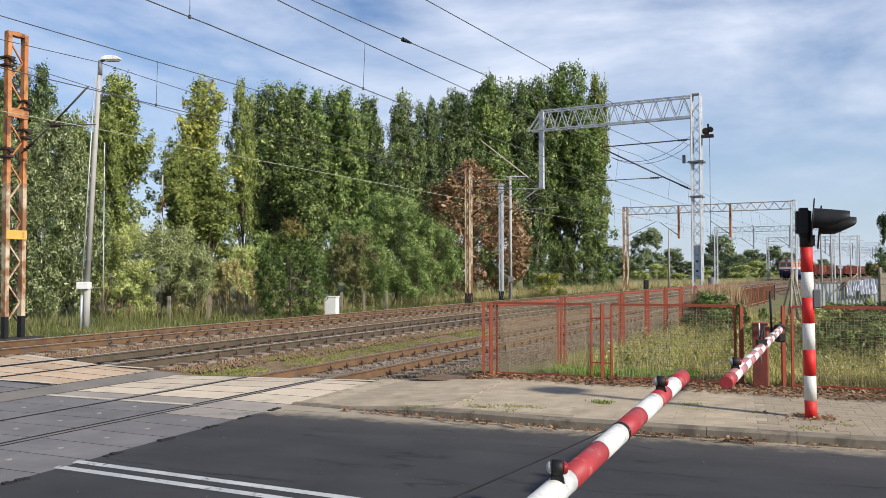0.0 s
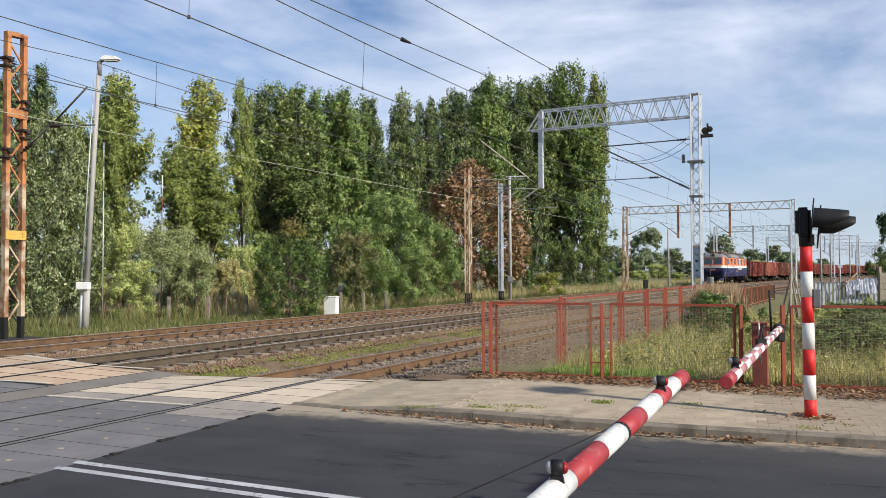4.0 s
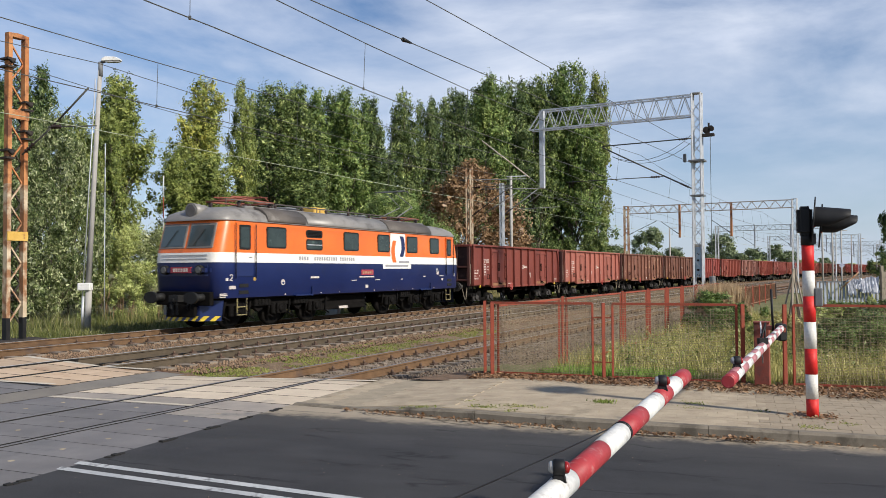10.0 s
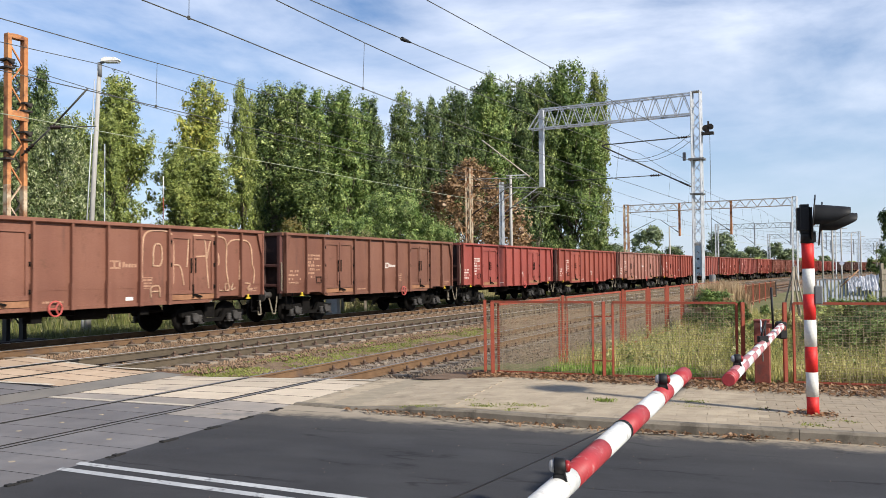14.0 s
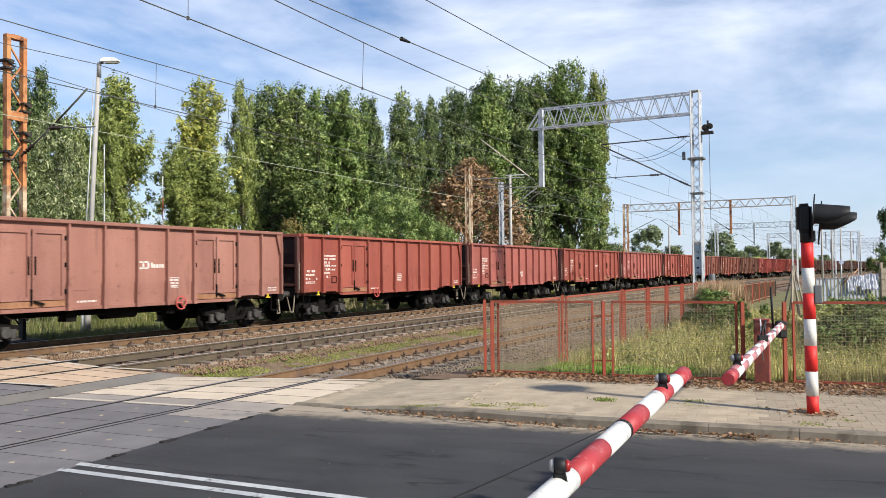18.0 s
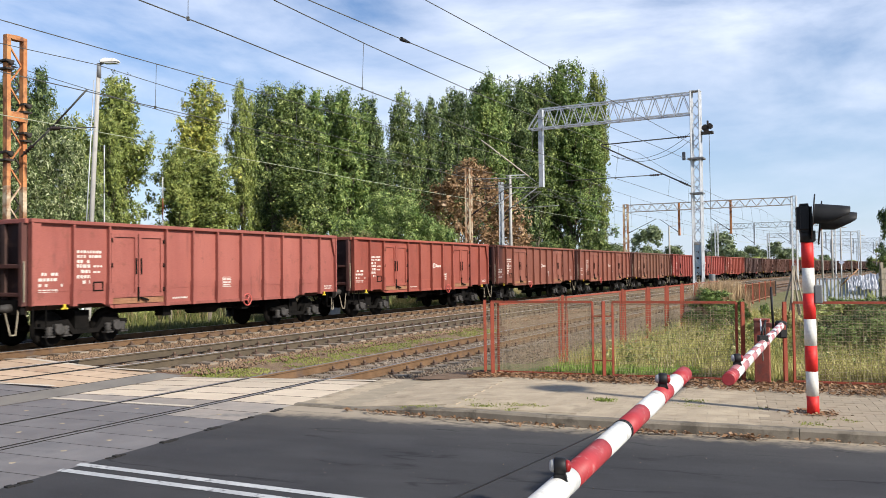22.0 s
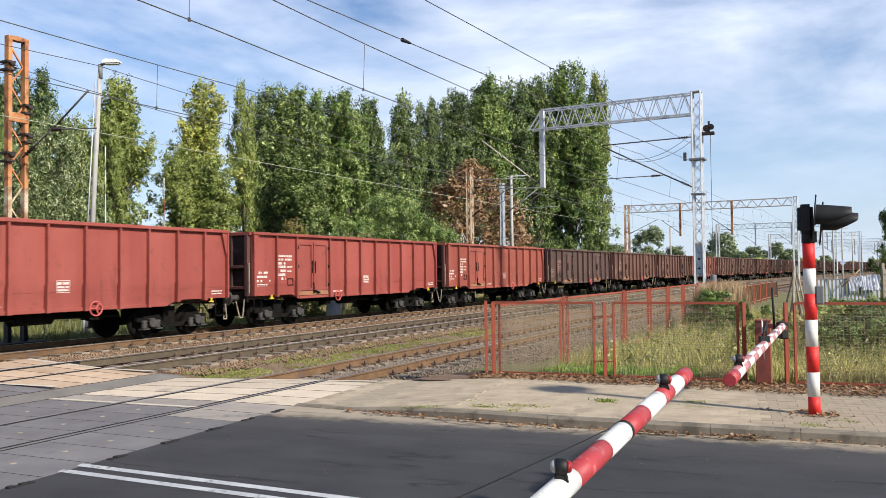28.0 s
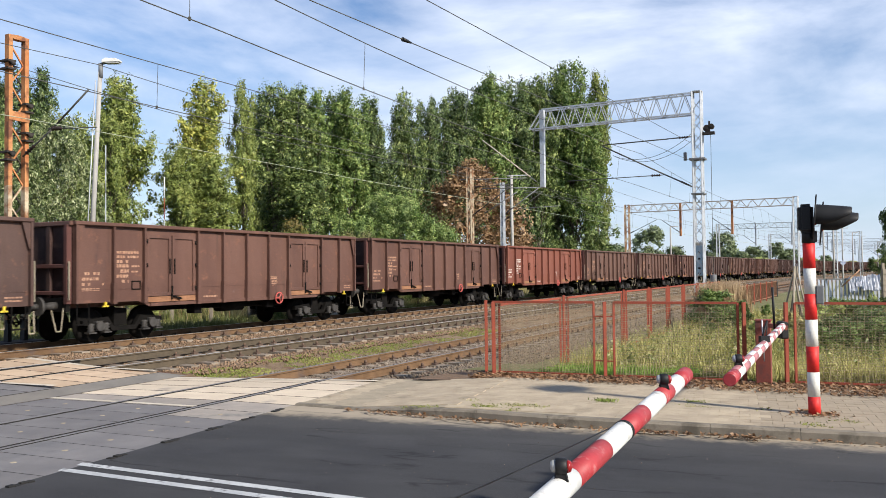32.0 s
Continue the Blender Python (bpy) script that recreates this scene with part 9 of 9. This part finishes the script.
# ---------------------------------------------------------------- yard clutter
def build_yard():
    # sheet-covered gate beyond the yard
    f = tagged(empty("sheet_fence"), "blue-grey slatted gate hung with white sheets", "gate")
    d = 36.0
    x0, x1 = at_view(1444, d)[0], at_view(1556, d)[0]
    for i in range(18):
        x = x0 + (x1 - x0) * i / 17
        bm = B()
        box(bm, (x - 0.05, d - 0.015, -0.45), (x + 0.05, d + 0.015, 1.3))
        part("slat", bevel(bm, 0.006), M["gate_slat"], f)
    for z in (0.1, 1.3):
        bm = B()
        bar(bm, (x0, d, z), (x1, d, z), 0.06)
        part("rail", bm, M["galv_dark"], f)
    r = np.random.default_rng(3)
    for i, (a, b, top, low) in enumerate(((1493, 1508, 1.42, 0.72), (1504, 1516, 1.38, 0.95), (1514, 1530, 1.42, 0.8), (1528, 1548, 1.46, 0.78))):
        bm = B()
        n, k = 12, 6
        xa, xb = at_view(a, d)[0], at_view(b, d)[0]
        g = [[bm.verts.new((xa + (xb - xa) * p / n, d - 0.12 - 0.05 * math.sin(p * 1.9 + i) - 0.02 * q + 0.02 * r.normal(), top + (low - top) * q / k + 0.04 * r.normal())) for q in range(k + 1)] for p in range(n + 1)]
        h = [[bm.verts.new(v.co + Vector((0, 0.012, 0))) for v in row] for row in g]
        for p in range(n):
            for q in range(k):
                bm.faces.new((g[p][q], g[p + 1][q], g[p + 1][q + 1], g[p][q + 1]))
                bm.faces.new((h[p][q], h[p][q + 1], h[p + 1][q + 1], h[p + 1][q]))
        part("plastic_sheet", bm, M["sheet"], f, smooth=True)
    pr = tagged(empty("leaning_prop"), "pale wooden prop leaning over the gate", "pole")
    bm = B()
    tube(bm, (at_view(1478, d)[0], d - 0.3, 0.95), (at_view(1511, d)[0], d - 0.3, 1.72), 0.035, 0.03, 7)
    part("prop", bm, M["mast_rust"], pr)
    bm = B()
    tube(bm, (at_view(1479, d)[0], d - 0.3, 1.0), (at_view(1470, d)[0], d - 0.3, 1.6), 0.02, 0.02, 6)
    tube(bm, (at_view(1479, d)[0], d - 0.3, 1.0), (at_view(1479, d)[0], d - 0.3, -0.45), 0.025, 0.025, 6)
    part("prop_stand", bm, M["galv_dark"], pr)
    # wooden fence at the yard's edge
    w = tagged(empty("board_fence"), "grey-brown horizontal board fence", "fence")
    d = 34.0
    for i in range(9):
        z = -0.4 + i * 0.24
        bm = B()
        box(bm, (at_view(1557, d)[0], d - 0.02, z), (at_view(1557, d)[0] + 4, d + 0.02, z + 0.22))
        part("board", bm, M["wood"], w)
    for k in range(3):
        bm = B()
        x = at_view(1557, d)[0] + 0.05 + 1.9 * k
        box(bm, (x - 0.06, d + 0.02, -0.45), (x + 0.06, d + 0.12, 2.0))
        part("post", bm, M["wood"], w)
    # leaning poles tied as a tripod
    t = tagged(empty("pole_stack"), "bundle of pale leaning poles tied at the top", "poles")
    d = 26.0
    top = Vector((at_view(1403, d)[0], d, 1.75))
    for i, (px, dy) in enumerate(((1378, 0.3), (1390, -0.2), (1398, 0.5), (1412, -0.3), (1420, 0.3), (1428, -0.1), (1384, -0.5))):
        bm = B()
        foot = Vector((at_view(px, d)[0], d + dy, -0.42))
        tube(bm, foot, top + (top - foot) * 0.06 + Vector((0.05 * (i % 3 - 1), 0, 0)), 0.035, 0.025, 7)
        part("pole", bm, M["wood"], t)
    # dark line-side huts and posts
    for px, d, h in ((1143, 88, 0.85), (1364, 62, 0.8)):
        x, y = at_view(px, d)
        bm = B()
        box(bm, (x - 0.25, y - 0.2, -0.45), (x + 0.25, y + 0.2, h))
        tagged(part("track_marker", bevel(bm, 0.05), M["black"]), "small dark marker box beside the tracks", "marker")
    # wayside notice
    n = tagged(empty("line_sign"), "small blue diamond sign on a thin post", "sign")
    x, y = at_view(1487, 95)
    bm = B()
    tube(bm, (x, y, -0.45), (x, y, 2.3), 0.04, seg=6)
    part("sign_post", bm, M["galv"], n)
    bm = B()
    box(bm, (-0.25, -0.02, -0.25), (0.25, 0.02, 0.25), m=Matrix.Translation((x, y - 0.06, 2.3)) @ Matrix.Rotation(radians(45), 4, "Y"))
    part("sign_plate", bm, M["sign_blue"], n)


M["gate_slat"] = surface("blue_grey_slat", (0.3, 0.34, 0.4), (0.42, 0.46, 0.52), 3, 0.6, bump=0.1)
M["sheet"] = surface("white_plastic_sheet", (0.42, 0.45, 0.52), (0.62, 0.64, 0.7), 3, 0.4, bump=0.1)
M["sign_blue"] = surface("blue_sign_paint", (0.12, 0.16, 0.3), (0.5, 0.52, 0.56), 6, 0.5)
build_yard()


# ---------------------------------------------------------------- paving blocks, last
def build_paving():
    pv = empty("pavement")
    structure(pv, "pavement of pale concrete blocks with sandy joints", "pavement")
    bw, bl, gap = 0.2, 0.25, 0.006

    def block_mesh():
        bm = B()
        box(bm, (gap / 2, gap / 2, -0.05), (bl - gap / 2, bw - gap / 2, 0.0))
        me = bpy.data.meshes.new("paving_block")
        bm.to_mesh(me)
        bm.free()
        me.materials.append(M["paving"])
        return me
    me = block_mesh()
    rest = B()
    r = random.Random(4)
    row, v = 0, 10.345
    while v < 13.7:
        u = math.floor(edge_s(v + bw, 11.3) / bl) * bl + (bl / 2 if row % 2 else 0) + 0.25
        while u < 9.0:
            near = 0.2 < u < 5.2 and v < 13.4
            z = pave_z(u) + (0.004 if near else 0.0015) * r.random()
            if v > 10.34 + kerb_bend(u) and u > edge_s(v + bw, deck_edge(v + bw)) + 0.02:
                ramp = -0.07 if -5.4 < u < -3.9 else 0.0
                m = ROADM @ Matrix.Translation((u, v, z)) @ Matrix.Rotation(ramp, 4, "Y") @ Matrix.Rotation(radians(0.8 * r.uniform(-1, 1)), 4, "Z") @ Matrix.Rotation(radians(0.5 * r.uniform(-1, 1)), 4, "X")
                if near:
                    share("paving_block", me, pv, m)
                else:
                    box(rest, (0.0015, 0.0015, -0.05), (bl - 0.0015, bw - 0.0015, 0.0), m=m)
            u += bl
        v += bw
        row += 1
    tagged(part("paving_blocks", rest, M["paving_far"], pv), kind="stuff")


M["paving_far"] = surface("paving_blocks_far", (0.335, 0.271, 0.194), (0.435, 0.36, 0.258), 2.5, 0.9, fine=110, c3=(0.25, 0.205, 0.145), c3_scale=1.3, c3_at=0.62, tint=0.06, isle=True, bump=0.3, bump_d=0.004)
build_paving()


def build_stones():
    """Loose ballast on the near tracks."""
    r = np.random.default_rng(21)
    ico = [(0, 0, 1), (0.9, 0, 0.2), (-0.3, 0.85, 0.25), (-0.5, -0.8, 0.15), (0.2, 0.1, -0.6)]
    fc = [(0, 1, 2), (0, 2, 3), (0, 3, 1), (1, 4, 2), (2, 4, 3), (3, 4, 1)]
    base, faces = np.array(ico, float), np.array(fc)

    def field(name, pts, size, label, mt):
        n = len(pts)
        p = np.array(pts, float)
        a = r.random(n) * 6.283
        sc = size * (0.6 + 0.8 * r.random((n, 3)))
        v = base[None] * sc[:, None, :]
        c, s = np.cos(a)[:, None], np.sin(a)[:, None]
        v = np.stack([v[:, :, 0] * c - v[:, :, 1] * s, v[:, :, 0] * s + v[:, :, 1] * c, v[:, :, 2]], 2) + p[:, None, :]
        tri = (np.arange(n)[:, None, None] * 5 + faces[None]).reshape(-1, 3)
        me = bpy.data.meshes.new(name)
        me.vertices.add(n * 5)
        me.vertices.foreach_set("co", v.reshape(-1))
        me.loops.add(len(tri) * 3)
        me.loops.foreach_set("vertex_index", tri.reshape(-1).astype(np.int32))
        me.polygons.add(len(tri))
        me.polygons.foreach_set("loop_start", np.arange(0, len(tri) * 3, 3, dtype=np.int32))
        me.update(calc_edges=True)
        me.materials.append(mt)
        tagged(new(name, me), label, "gravel", kind="stuff")
    field("ballast_stones", strip(r, 26000, 12.6, 70, -2.6, 7.4, -0.225), 0.04, "loose brown ballast stones between the rails", M["stone"])
    grit = [on_road(-7 + 15 * a, 3.4 + 6.6 * b ** 0.7, Z_ROAD + 0.004) for a, b in zip(r.random(170), r.random(170))]
    field("road_grit", grit, 0.007, "scattered pale grit on the asphalt", M["stone_grey"])
    field("ballast_stones", strip(r, 12000, 13.6, 55, 8.0, 12.6, -0.335), 0.042, "loose grey-brown ballast stones by the side track", M["stone_grey"])


build_stones()


motions()
